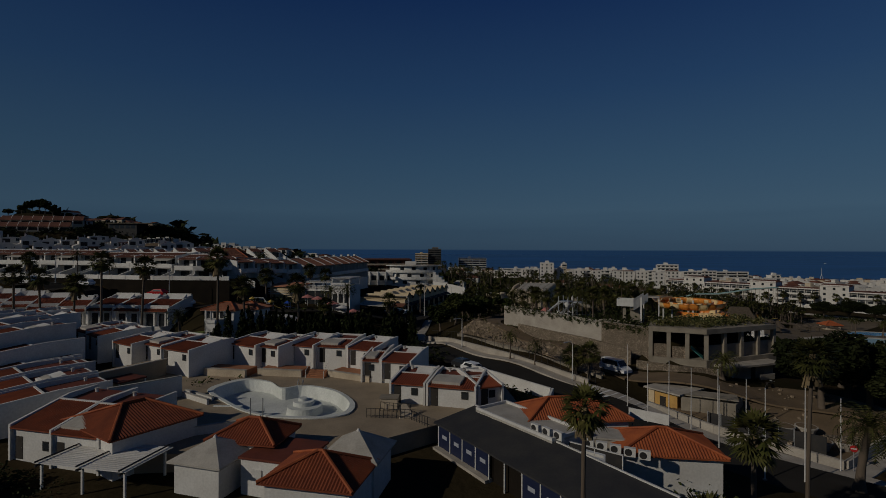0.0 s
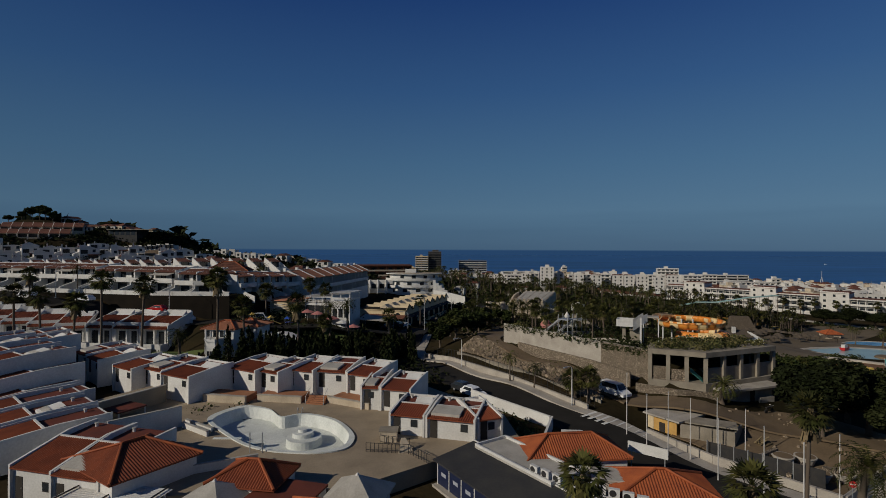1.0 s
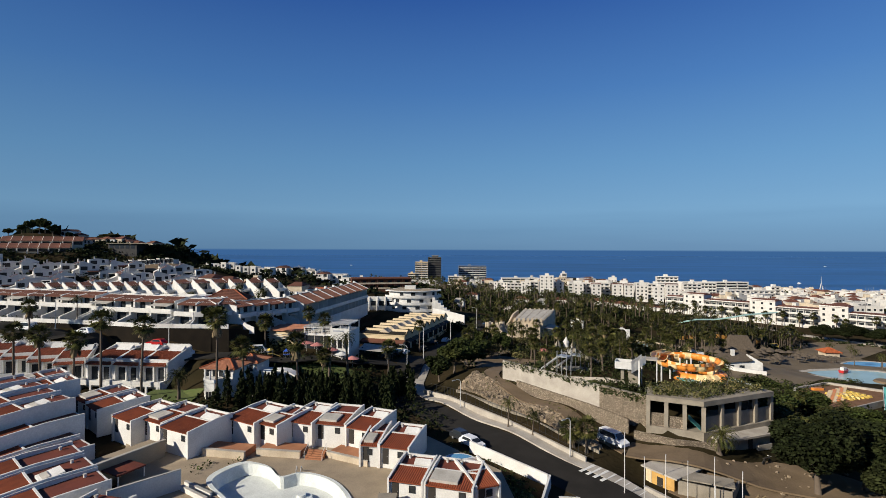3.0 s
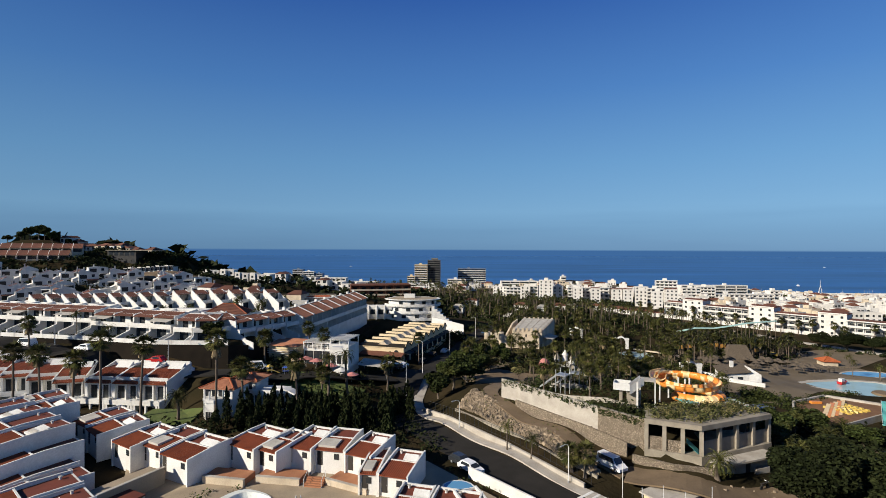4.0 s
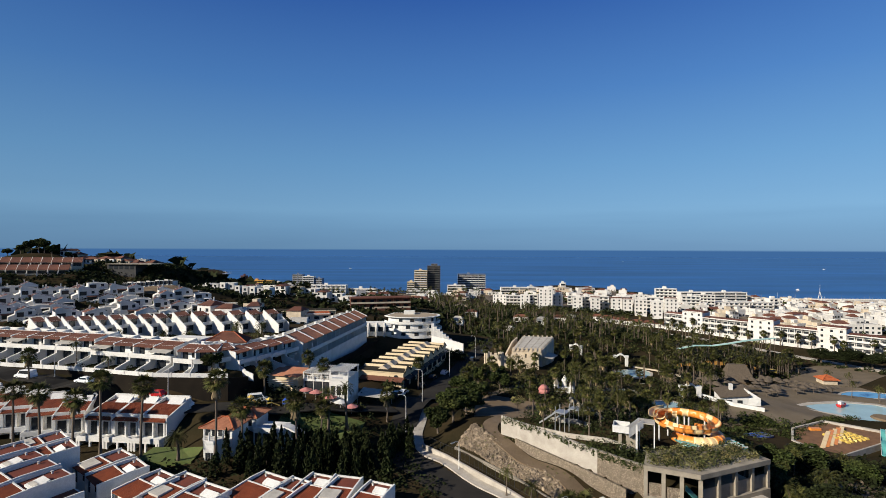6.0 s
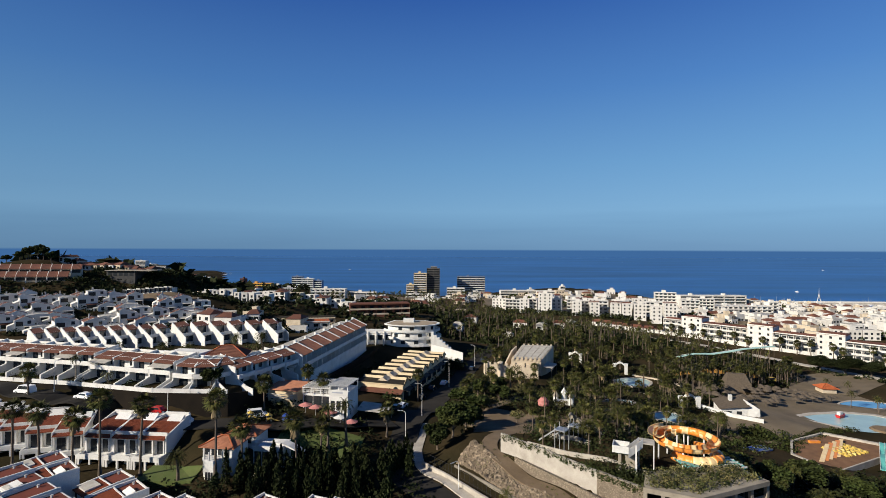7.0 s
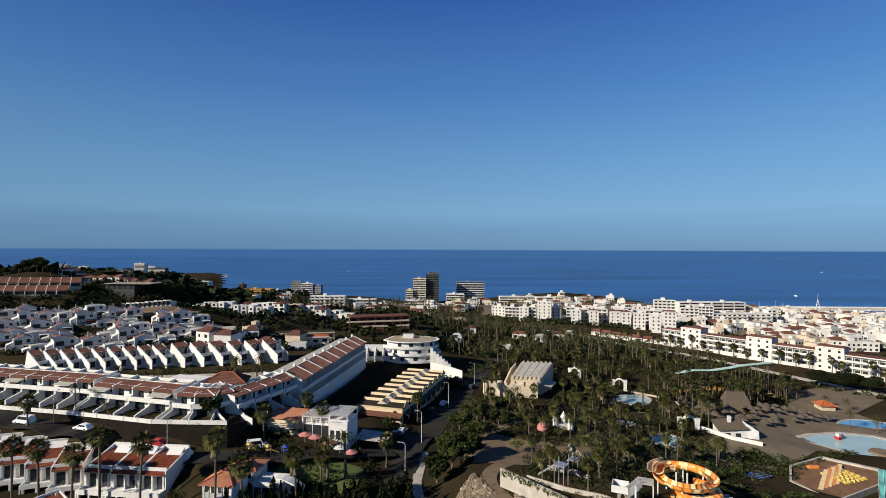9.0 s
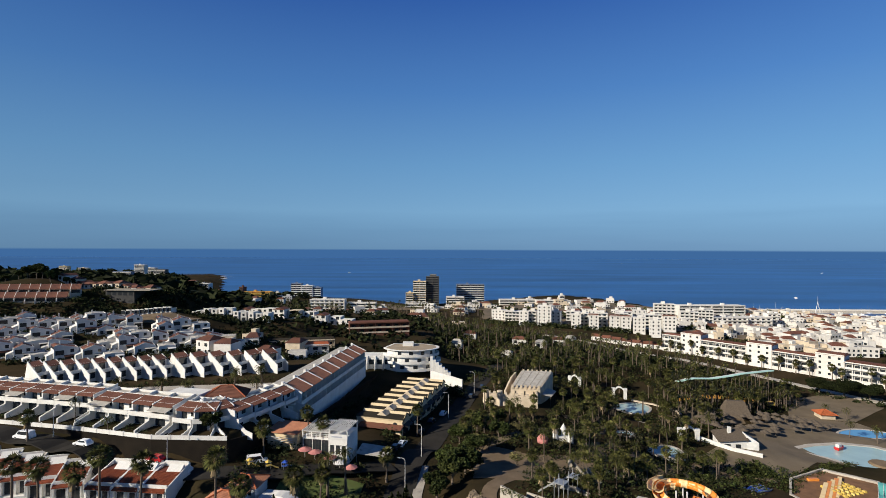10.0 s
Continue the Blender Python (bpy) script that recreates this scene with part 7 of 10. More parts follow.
# ---- the water park ----
def drape(name, area, mat, lift, label, category="pavement", cell=3.0, kind="structure", flat=None):
    """A thin paved or wet sheet over an area of ground; flat: one level for all of it."""
    bm = bmesh.new()
    bm.faces.new([bm.verts.new((x, y, 0)) for x, y in area])
    if flat is None:
        for axis in (0, 1):
            lo, hi = min(p[axis] for p in area), max(p[axis] for p in area)
            v = lo + cell
            while v < hi:
                co, no = [0, 0, 0], [0, 0, 0]
                co[axis], no[axis] = v, 1
                bmesh.ops.bisect_plane(bm, geom=bm.verts[:] + bm.edges[:] + bm.faces[:], plane_co=co, plane_no=no)
                v += cell
    for v in bm.verts:
        v.co.z = (gz(v.co.x, v.co.y) if flat is None else flat) + lift
    ext = bmesh.ops.extrude_face_region(bm, geom=bm.faces[:])
    bmesh.ops.translate(bm, verts=[v for v in ext["geom"] if isinstance(v, bmesh.types.BMVert)], vec=(0, 0, -0.4))
    bmesh.ops.recalc_face_normals(bm, faces=bm.faces[:])
    me = bpy.data.meshes.new(name)
    bm.to_mesh(me)
    bm.free()
    me.materials.append(mat)
    return tagged(new(name, me), label, category, kind=kind)


def blob(cx, cy, rx, ry, turn=0, n=28, wob=0.12, seed=0):
    r = random.Random(seed)
    p1, p2 = r.uniform(0, 6), r.uniform(0, 6)
    c, s = math.cos(radians(turn)), math.sin(radians(turn))
    out = []
    for i in range(n):
        a = i * math.tau / n
        k = 1 + wob * math.sin(2 * a + p1) + wob * 0.7 * math.sin(3 * a + p2)
        x, y = rx * k * math.cos(a), ry * k * math.sin(a)
        out.append((cx + c * x - s * y, cy + s * x + c * y))
    return out


def leisure_pool(area, level, mat, label, rim=CONCRETE_PALE, wide=1.0):
    mx, my = sum(p[0] for p in area) / len(area), sum(p[1] for p in area) / len(area)
    t = thing("leisure_pool", mx, my, level, 0, label, "pool", "park pools")
    loc = [(x - mx, y - my) for x, y in area]
    big = [(x + wide * x / math.hypot(x, y), y + wide * y / math.hypot(x, y)) for x, y in loc]
    n = len(loc)
    ring = Shape()
    vs = [(*p, 0.12) for p in loc] + [(*p, 0.12) for p in big] + [(*p, -1.2) for p in big] + [(*p, -0.4) for p in loc]
    ring.add(vs, [f for i in range(n) for j in [(i + 1) % n] for f in ((n + i, n + j, j, i), (2 * n + i, 2 * n + j, n + j, n + i), (i, j, 3 * n + j, 3 * n + i))])
    part("rim", ring, rim, t, "pale paved rim")
    part("water", Shape().prism(loc, -0.4, 0.0), mat, t)
    return t


drape("pavement", [(84, 150), (96, 142), (112, 152), (120, 158), (135, 158), (150, 150), (175, 165), (172, 205), (150, 214), (132, 200), (108, 184), (100, 172), (84, 160)], PARK_PATH, 0.08, "grey-brown paved plaza of the water park")
drape("pavement", [(6, 128), (14, 118), (24, 126), (26, 138), (14, 146), (5, 142)], TRACK, 0.08, "bare tan earth clearing among trees")
ribbon("path", [(20, 122), (34, 128), (52, 132), (70, 140), (84, 152)], 3.2, PARK_PATH, 0.08, "grey-brown park path", "path")
ribbon("path", [(15, 146), (28, 160), (46, 168), (62, 172), (84, 160)], 3.0, PARK_PATH, 0.08, "grey-brown park path", "path")
drape("pavement", [(150, 214), (172, 206), (198, 222), (212, 238), (190, 246), (162, 234)], PARK_PATH, 0.08, "grey-brown paved area behind the snack hut")
drape("pavement", [(95, 200), (112, 190), (122, 206), (110, 216), (96, 212)], PARK_PATH, 0.08, "brown paved area by the lagoon")

leisure_pool([(121.5, 170), (126, 165), (129, 162), (133, 152), (131, 144), (140, 140), (152, 150), (156, 163), (150, 172), (141, 174.5), (130, 173)], -10.1, POOL_WATER, "shallow pale turquoise lagoon pool", CONCRETE_PALE, 2.2)
leisure_pool(blob(160, 187, 9, 5, 0, 24, 0.1, 3), -11.0, POOL_BLUE, "small blue splash pool")
leisure_pool(blob(82, 212, 6.5, 7.5, 20, 24, 0.12, 4), -9.2, POOL_WATER, "turquoise slide landing pool with a curved beach")
leisure_pool(blob(74, 186, 6, 4.5, 0, 22, 0.15, 5), -8.0, POOL_WATER, "pale turquoise lazy pool among palms")
leisure_pool(blob(72, 158, 5, 4, 0, 22, 0.1, 6), -6.0, POOL_WATER, "pale turquoise lazy pool among palms")
leisure_pool(blob(62, 172, 4, 3, 0, 20, 0.1, 7), -5.6, POOL_WATER, "pale turquoise lazy pool among palms")
leisure_pool(blob(96, 236, 5, 4, 0, 20, 0.1, 8), -10.0, POOL_BLUE, "round blue pool with a white rim", SIGN_WHITE)
isle = thing("pool_island", 141, 158, -10.1, 0, "low brown island in the lagoon", "island")
part("mound", Shape().cyl(0, 0, -0.4, 0.5, 4.2, 3.2, 22), TRACK, isle)
boat = thing("toy_boat", 136.5, 170.0, -10.0, 25, "red and white toy boat in the lagoon", "boat")
part("hull", Shape().hexa([(-1.4, -0.6, 0), (1.2, -0.6, 0), (2.0, 0, 0), (1.2, 0.6, 0), (-1.4, 0.6, 0)], [(-1.6, -0.85, 0.9), (1.4, -0.85, 0.9), (2.5, 0, 1.1), (1.4, 0.85, 0.9), (-1.6, 0.85, 0.9)]), RED_PAINT, boat)
part("cabin", Shape().box(-1.0, -0.55, 0.9, 0.7, 0.55, 1.9), SIGN_WHITE, boat)
drape("lagoon_wall", [(92, 214), (97.5, 205), (97, 199.5), (96, 199), (96.3, 204.6), (91, 213.4), (84, 219), (84.6, 220)], SANDSTONE, 1.2, "curved pale wall round the landing pool", "wall")

pad = thing("spray_ground", 108, 136, -8.8, 0, "brown spray ground with orange lanes and yellow cushions", "spray ground")
outline = [(-12.2, -1.0), (-9.3, -12.0), (14.6, -0.6), (17, 6), (7.5, 14.2), (-6, 8)]
part("floor", Shape().prism(outline, -1.2, 0.1), SPRAY_FLOOR, pad, "worn brown floor")
part("kerb", Shape().add([(x * k, y * k, z) for z in (0.7, -1.0) for k in (1.0, 1.06) for x, y in outline],
                         [f for i in range(6) for j in [(i + 1) % 6] for f in ((6 + i, 6 + j, j, i), (18 + i, 18 + j, 6 + j, 6 + i), (i, j, 12 + j, 12 + i))]), CONCRETE_PALE, pad)
for k in range(5):
    part("lane", Shape().slab([(-8 + 1.7 * k, -4.8 + 0.8 * k, 0.16), (-6.9 + 1.7 * k, -5.2 + 0.8 * k, 0.16), (2.4 + 1.7 * k, 5.0 + 0.9 * k, 0.9), (1.4 + 1.7 * k, 5.4 + 0.9 * k, 0.9)], 0.12), ORANGE if k % 2 else YELLOW_CREAM, pad, "faded orange slide lane")
cushion = Shape().hexa([(-0.5, -0.5, 0), (0.5, -0.5, 0), (0.5, 0.5, 0), (-0.5, 0.5, 0)], [(-0.35, -0.35, 0.55), (0.35, -0.35, 0.55), (0.35, 0.35, 0.55), (-0.35, 0.35, 0.55)]).mesh("cushion", YELLOW)
for i in range(6):
    for j in range(5):
        part("cushion", cushion, None, pad, at=pose(2.0 + 1.45 * i - 0.5 * j, -1.5 + 1.35 * j + 0.5 * i, 0.1, 0, 0, 20 * i))
# flat orange end piece of the spray ground, a plain low box
part("end_piece", Shape().box(-1.2, 7.6, 0, 1.8, 8.6, 0.7), ORANGE, pad)


def lanes(name, x, y, z, turn, n, length, drop, mat, label):
    t = thing(name, x, y, z, turn, label, "water slide", "water slides")
    for k in range(n):
        s = Shape()
        pts = [(length * i / 10, drop * (1 - i / 10) + 0.25 * math.sin(i * 1.3)) for i in range(11)]
        for (p, a), (q, b) in zip(pts, pts[1:]):
            s.hexa([(p, k * 1.1, a - 0.25), (q, k * 1.1, b - 0.25), (q, k * 1.1 + 1.0, b - 0.25), (p, k * 1.1 + 1.0, a - 0.25)], [(p, k * 1.1, a), (q, k * 1.1, b), (q, k * 1.1 + 1.0, b), (p, k * 1.1 + 1.0, a)])
        part("lane", s, mat, t)
    for k in range(n + 1):
        part("divider", Shape().slab([(0, k * 1.1 - 0.08, drop + 0.15), (length, k * 1.1 - 0.08, 0.3), (length, k * 1.1, 0.3), (0, k * 1.1, drop + 0.15)], 0.3), SIGN_WHITE, t)
    for k in range(3):
        part("leg", Shape().box(length * k / 4, 0.4, -2.5, length * k / 4 + 0.25, 0.65, drop * (1 - k / 4) - 0.2), METAL, t)
    return t


lanes("lane_slide", 121, 137, -9.0, -130, 6, 13, 3.2, TEAL, "teal multi-lane water slide")
lanes("lane_slide", 45, 89.6, 6.7, 10, 4, 12, 0.9, TEAL, "teal multi-lane slide run-out above the pavilion")
lanes("lane_slide", 80.5, 130.5, -7.6, 28, 3, 12, 1.2, BLUE, "blue twin water slide beside the plaza")

# the orange spiral flume
flume = thing("spiral_slide", 48.4, 97.6, 6.6, 0, "orange and cream spiral water flume on white columns", "water slide")


def flume_piece(a0, a1, r, z0, z1, rad, tall, mat, closed=False, cx=0.0, cy=0.0):
    s, n, m = Shape(), 4, 14
    span = math.tau if closed else math.pi * 1.12
    vs = []
    for i in range(n + 1):
        a = a0 + (a1 - a0) * i / n
        z = z0 + (z1 - z0) * i / n
        for rr in (rad, rad - 0.09):
            for k in range(m + 1):
                b = -math.pi / 2 - span / 2 + span * k / m
                vs.append((cx + (r + rr * math.cos(b)) * math.cos(a), cy + (r + rr * math.cos(b)) * math.sin(a), z + rr * math.sin(b) * tall))
    w = 2 * (m + 1)
    fs = []
    for i in range(n):
        for k in range(m):
            o, q = i * w + k, (i + 1) * w + k
            fs += [(o, o + 1, q + 1, q), (o + m + 2, o + m + 1, q + m + 1, q + m + 2)]
        if not closed:
            for k in (0, m):
                o, q = i * w + k, (i + 1) * w + k
                fs.append((o, q, q + m + 1, o + m + 1))
    for i in (0, n):
        for k in range(m):
            o = i * w + k
            fs.append((o, o + m + 1, o + m + 2, o + 1))
    s.add(vs, fs)
    return s


TURN = math.tau / 22
for k in range(26):
    a0 = 2.75 - k * TURN
    mat = YELLOW_CREAM if k % 5 in (0, 3) else ORANGE
    part("flume_segment", flume_piece(a0, a0 - TURN * 0.985, 4.9, 3.7 - 0.03 * k, 3.7 - 0.03 * (k + 1), 1.1, 0.9, mat), mat, flume, smooth=True)
for k in range(14):
    a0 = -2.9 + k * TURN
    mat = ORANGE if k % 6 < 3 else YELLOW_CREAM
    part("flume_segment", flume_piece(a0, a0 + TURN * 0.985, 4.3, 1.0, 0.95, 1.05, 0.85, mat, True, 0.7, -1.5), mat, flume, smooth=True)
for x, y, h in ((3.0, -3.5, 2.4), (-2.6, -4.2, 2.4), (4.6, 2.0, 2.4), (-4.6, 1.8, 2.4), (-1.6, 4.6, 2.4), (1.8, 4.6, 2.4), (0.6, 0.4, 3.6), (-1.4, 0.8, 3.6)):
    part("column", Shape().cyl(x, y, -1.5, h, 0.16, 0.16, 8), SIGN_WHITE, flume, "white steel column")
part("launch_run", flume_piece(1.7, 2.9, 5.2, 4.0, 3.9, 0.9, 0.8, YELLOW_CREAM, False, -0.8, 0.6), YELLOW_CREAM, flume, smooth=True)

stairs = aligned("slide_tower", 31.6, 91.0, 36.2, 89.0, 8.5, "white concrete slide tower with a stair and open deck", "slide tower")
part("deck", Shape().box(0, 0, 1.6, 4.6, 4.6, 1.9), SIGN_WHITE, stairs)
for q in ((0, 0, 4.6, 0.22), (0, 4.4, 4.6, 4.6), (0, 0.22, 0.22, 4.4)):
    part("parapet", Shape().box(q[0], q[1], 1.9, q[2], q[3], 3.1), SIGN_WHITE, stairs)
part("pier", Shape().box(1.6, 1.2, -6.5, 2.5, 2.1, 1.6), CONCRETE, stairs)
part("pier", Shape().box(6.4, 0.4, -6.5, 6.9, 0.9, 3.6), SIGN_WHITE, stairs)
part("stair_core", Shape().box(3.6, 2.2, -6.5, 6.6, 4.4, 2.0), CONCRETE, stairs)
part("stair_wall", Shape().hexa([(4.6, 0, 0.8), (8.4, 3.2, 2.6), (8.4, 3.4, 2.6), (4.6, 0.2, 0.8)], [(4.6, 0, 2.6), (8.4, 3.2, 4.4), (8.4, 3.4, 4.4), (4.6, 0.2, 2.6)]), SIGN_WHITE, stairs)
part("stair_wall", Shape().hexa([(3.6, 1.4, 0.8), (7.2, 4.6, 2.6), (7.2, 4.8, 2.6), (3.6, 1.6, 0.8)], [(3.6, 1.4, 2.6), (7.2, 4.6, 4.4), (7.2, 4.8, 4.4), (3.6, 1.6, 2.6)]), SIGN_WHITE, stairs)
for k in range(10):
    part("step", Shape().hexa([(4.2 + 0.38 * k, 0.3 + 0.32 * k, 0.9 + 0.18 * k), (4.7 + 0.38 * k, 0.3 + 0.32 * k, 0.9 + 0.18 * k), (3.8 + 0.38 * k, 1.5 + 0.32 * k, 0.9 + 0.18 * k), (3.4 + 0.38 * k, 1.5 + 0.32 * k, 0.9 + 0.18 * k)],
                                      [(4.2 + 0.38 * k, 0.3 + 0.32 * k, 1.1 + 0.18 * k), (4.7 + 0.38 * k, 0.3 + 0.32 * k, 1.1 + 0.18 * k), (3.8 + 0.38 * k, 1.5 + 0.32 * k, 1.1 + 0.18 * k), (3.4 + 0.38 * k, 1.5 + 0.32 * k, 1.1 + 0.18 * k)]), CONCRETE, stairs)
stairs.scale = (0.62, 0.62, 0.85)
part("top_deck", Shape().box(7.0, 3.2, 3.4, 11.5, 7.6, 3.6), CONCRETE_PALE, stairs)
for q in ((7.0, 7.0), (11.2, 3.4), (11.2, 7.2)):
    part("leg", Shape().box(q[0], q[1], -6.5, q[0] + 0.3, q[1] + 0.3, 3.4), SIGN_WHITE, stairs)

for x, y, z, turn, n in ((25.5, 104.0, 6.2, -40, 9), (29.5, 108.0, 5.6, -40, 10)):
    st = thing("stair_tower", x, y, z, turn, "dark timber and steel stair tower for slides", "stair tower", "stair towers")
    part("deck", Shape().box(-1.2, -1.2, 3.0, 1.2, 1.2, 3.2), METAL, st)
    for q in ((-1.1, -1.1), (1.0, -1.1), (-1.1, 1.0), (1.0, 1.0)):
        part("leg", Shape().box(q[0], q[1], -1.5, q[0] + 0.12, q[1] + 0.12, 4.2), METAL, st)
    for sg in (-0.7, 0.6):
        part("stringer", Shape().slab([(-5.0, sg, 0.0), (-1.2, sg, 3.1), (-1.2, sg + 0.12, 3.1), (-5.0, sg + 0.12, 0.0)], 0.35), METAL, st)
    for k in range(n):
        part("tread", Shape().box(-5.0 + 3.8 * k / n, -0.6, 0.05 + 3.0 * k / n, -4.65 + 3.8 * k / n, 0.6, 0.11 + 3.0 * k / n), CONCRETE, st)
tube = thing("tube_slide", 30, 110, 0, 0, "grey enclosed tube slide winding between palms", "water slide", "water slides")
part("tube", Shape().tube([(0.3 * k, 4 + 3 * math.sin(k * 0.5), 8.6 - 0.16 * k) for k in range(24)], 0.5, 10), CONCRETE, tube, smooth=True)
for k in (2, 9, 16, 22):
    part("leg", Shape().cyl(0.3 * k, 4 + 3 * math.sin(k * 0.5), gz(30 + 0.3 * k, 114) - 0.5, 8.4 - 0.16 * k, 0.09, 0.09, 6), METAL, tube)

wall_run("planter_edge", [(19, 108.2), (26, 101.5), (32, 95.8), (38, 91.0)], 0.9, 0.3, CONCRETE_PALE, "low pale concrete planter edge in the park", None, below=1.2)
wall_run("planter_edge", [(24.5, 113.0), (29.6, 108.8), (31.6, 104.8)], 1.0, 0.3, CONCRETE_PALE, "low pale concrete planter edge in the park", None, below=1.2)


def stone_arch(x, y, z, turn, w, h, mat=SIGN_WHITE, label="whitewashed stone arch in the water park"):
    a = thing("arch", x, y, z, turn, label, "arch", "park arches")
    for k in (0, w - 1.3):
        part("pier", Shape().box(k, 0, -1.5, k + 1.3, 1.2, h * 0.72), mat, a)
        part("pier_cap", Shape().box(k - 0.1, -0.1, h * 0.72, k + 1.4, 1.3, h * 0.85), mat, a)
    m = 10
    pts = [(w / 2 - (w / 2 - 1.2) * math.cos(math.pi * i / m), h * 0.45 + (h * 0.42) * math.sin(math.pi * i / m)) for i in range(m + 1)]
    for (p, q), (u, v) in zip(pts, pts[1:]):
        part("arch_stone", Shape().hexa([(p, 0.1, q), (u, 0.1, v), (u, 1.1, v), (p, 1.1, q)], [(p, 0.1, max(q + 0.7, h * 0.8)), (u, 0.1, max(v + 0.7, h * 0.8)), (u, 1.1, max(v + 0.7, h * 0.8)), (p, 1.1, max(q + 0.7, h * 0.8))]), mat, a)
    return a


stone_arch(82.2, 171.5, -9.0, -8, 7.0, 6.6)
stone_arch(77.2, 224.0, -8.8, -12, 6.4, 5.6)
stone_arch(60.5, 236.0, -7.6, -30, 6.0, 7.0)
wall_run("sandstone_wall", [(89.5, 171.5), (96, 163.5), (103, 158.5)], 1.3, 0.5, SIGN_WHITE, "whitewashed stepped wall by the arch", None, below=1.5)

cottage = aligned("park_cottage", 93.6, 166.4, 105.5, 164.6, -8.8, "white rustic cottage with a dark thatched roof", "cottage")
part("wall", Shape().box(0, 0, -1.5, 8.5, 6, 3.4), SIGN_WHITE, cottage)
part("gable_block", Shape().hexa([(8.5, -0.8, -1.5), (12, -0.8, -1.5), (12, 5, -1.5), (8.5, 5, -1.5)], [(8.5, 0.6, 5.4), (12, -0.4, 3.2), (12, 4.6, 3.2), (8.5, 3.6, 5.4)]), SIGN_WHITE, cottage)
part("roof", Shape().slab([(-0.6, -0.8, 3.2), (8.8, -0.8, 4.2), (8.8, 6.6, 5.6), (-0.6, 6.6, 4.4)], 0.3), THATCH, cottage)
part("chimney", Shape().box(4.0, 3.6, 4.0, 5.0, 4.6, 6.6), SIGN_WHITE, cottage)
window(cottage, 1.2, 3.4, 0.6, 2.2, 0.0, SHADE_BLACK, 1)
window(cottage, 5.0, 6.6, 0.6, 2.2, 0.0, SHADE_BLACK, 0)
hut_thatch = thing("thatched_hall", 119, 201, -9.6, -10, "tall grey-brown thatched hall", "hut")
part("roof", Shape().hexa([(-6, -4, 0), (6, -4, 0), (6, 4, 0), (-6, 4, 0)], [(-3.2, -0.8, 7.0), (3.2, -0.8, 7.0), (3.2, 0.8, 7.0), (-3.2, 0.8, 7.0)]), THATCH, hut_thatch)
part("base", Shape().box(-5.2, -3.4, -1.5, 5.2, 3.4, 0.6), SANDSTONE, hut_thatch)
hip_house("snack_hut", 161.0, 210.0, -13.4, -8, 5.4, 5.2, 2.2, 1.6, TILE_LIGHT, "small snack hut with an orange pyramid roof", 0.3, SANDSTONE, 0.7)
for x, y, turn, mt, l in ((150, 226, 10, YELLOW, "yellow and black parked minibus"), (146, 228, 10, CAR_DARK, "dark minibus parked by trees")):
    car(x, y, turn, mt, l, True)

# castle hall with crenellated front wall
castle = thing("castle_hall", 28.0, 198.0, -2.6, -9.5, "sandstone castle hall with battlements and a pale sloping roof", "hall")
part("hall_wall", Shape().hexa([(0, 0, -3), (11.6, 0, -3), (17.4, 18.6, -3), (4.0, 18.6, -3)], [(0, 0, 6.0), (11.6, 0, 6.0), (17.4, 18.6, 8.2), (4.0, 18.6, 8.2)]), SANDSTONE, castle)
part("roof", Shape().slab([(0.4, 0.5, 6.2), (11.2, 0.5, 6.2), (17.0, 18.2, 8.45), (4.4, 18.2, 8.45)], 0.16), PALE_SLAB, castle, "pale grey sheet roof")
for k in range(4):
    part("roof_seam", Shape().tube([(1.6 + 2.7 * k, 0.5, 6.26), (5.8 + 3.1 * k, 18.2, 8.5)], 0.07, 5), CONCRETE, castle)
for k in range(7):
    part("merlon", Shape().box(0.3 + 1.7 * k, -0.35, 5.6, 1.2 + 1.7 * k, 0.15, 7.0), SANDSTONE, castle)
    part("rear_merlon", Shape().box(4.6 + 1.9 * k, 18.4, 8.2, 5.3 + 1.9 * k, 18.9, 8.85), SANDSTONE, castle)
part("ruined_gable", Shape().add([(-2.6, 1.0, -3), (-0.4, 9.0, -3), (1.4, 15.0, -3), (-2.6, 1.0, 4.2), (-0.4, 9.0, 7.6), (1.4, 15.0, 8.4), (-2.0, 0.8, -3), (0.2, 8.8, -3), (2.0, 14.8, -3), (-2.0, 0.8, 4.2), (0.2, 8.8, 7.6), (2.0, 14.8, 8.4)],
                                 [(0, 1, 4, 3), (1, 2, 5, 4), (7, 6, 9, 10), (8, 7, 10, 11), (3, 4, 10, 9), (4, 5, 11, 10), (0, 3, 9, 6), (2, 8, 11, 5)]), SANDSTONE, castle, "broken side wall")
part("front_wall", Shape().hexa([(-9.0, -7.0, -4), (10.4, -7.2, -4), (10.4, -6.4, -4), (-9.0, -6.2, -4)], [(-9.0, -7.0, 5.3), (10.4, -7.2, 4.2), (10.4, -6.4, 4.2), (-9.0, -6.2, 5.3)]), SANDSTONE, castle)
part("side_wall", Shape().box(9.6, -6.4, -4, 10.4, 0, 5.0), SANDSTONE, castle)
part("terrace", Shape().box(-9.0, -6.2, -4, 9.6, 0, 3.0), SANDSTONE, castle)
for k in range(9):
    part("front_merlon", Shape().box(-8.6 + 2.1 * k, -7.1, 5.0 - 0.1 * k, -7.5 + 2.1 * k, -6.5, 6.0 - 0.1 * k), SANDSTONE, castle)
# dark sheets on the wall painted as shaded slits
for k in range(3):
    part("arrow_slit", Shape().box(1.6 + 3.6 * k, -0.06, 2.6, 2.2 + 3.6 * k, 0.1, 4.6), SHADE_BLACK, castle)
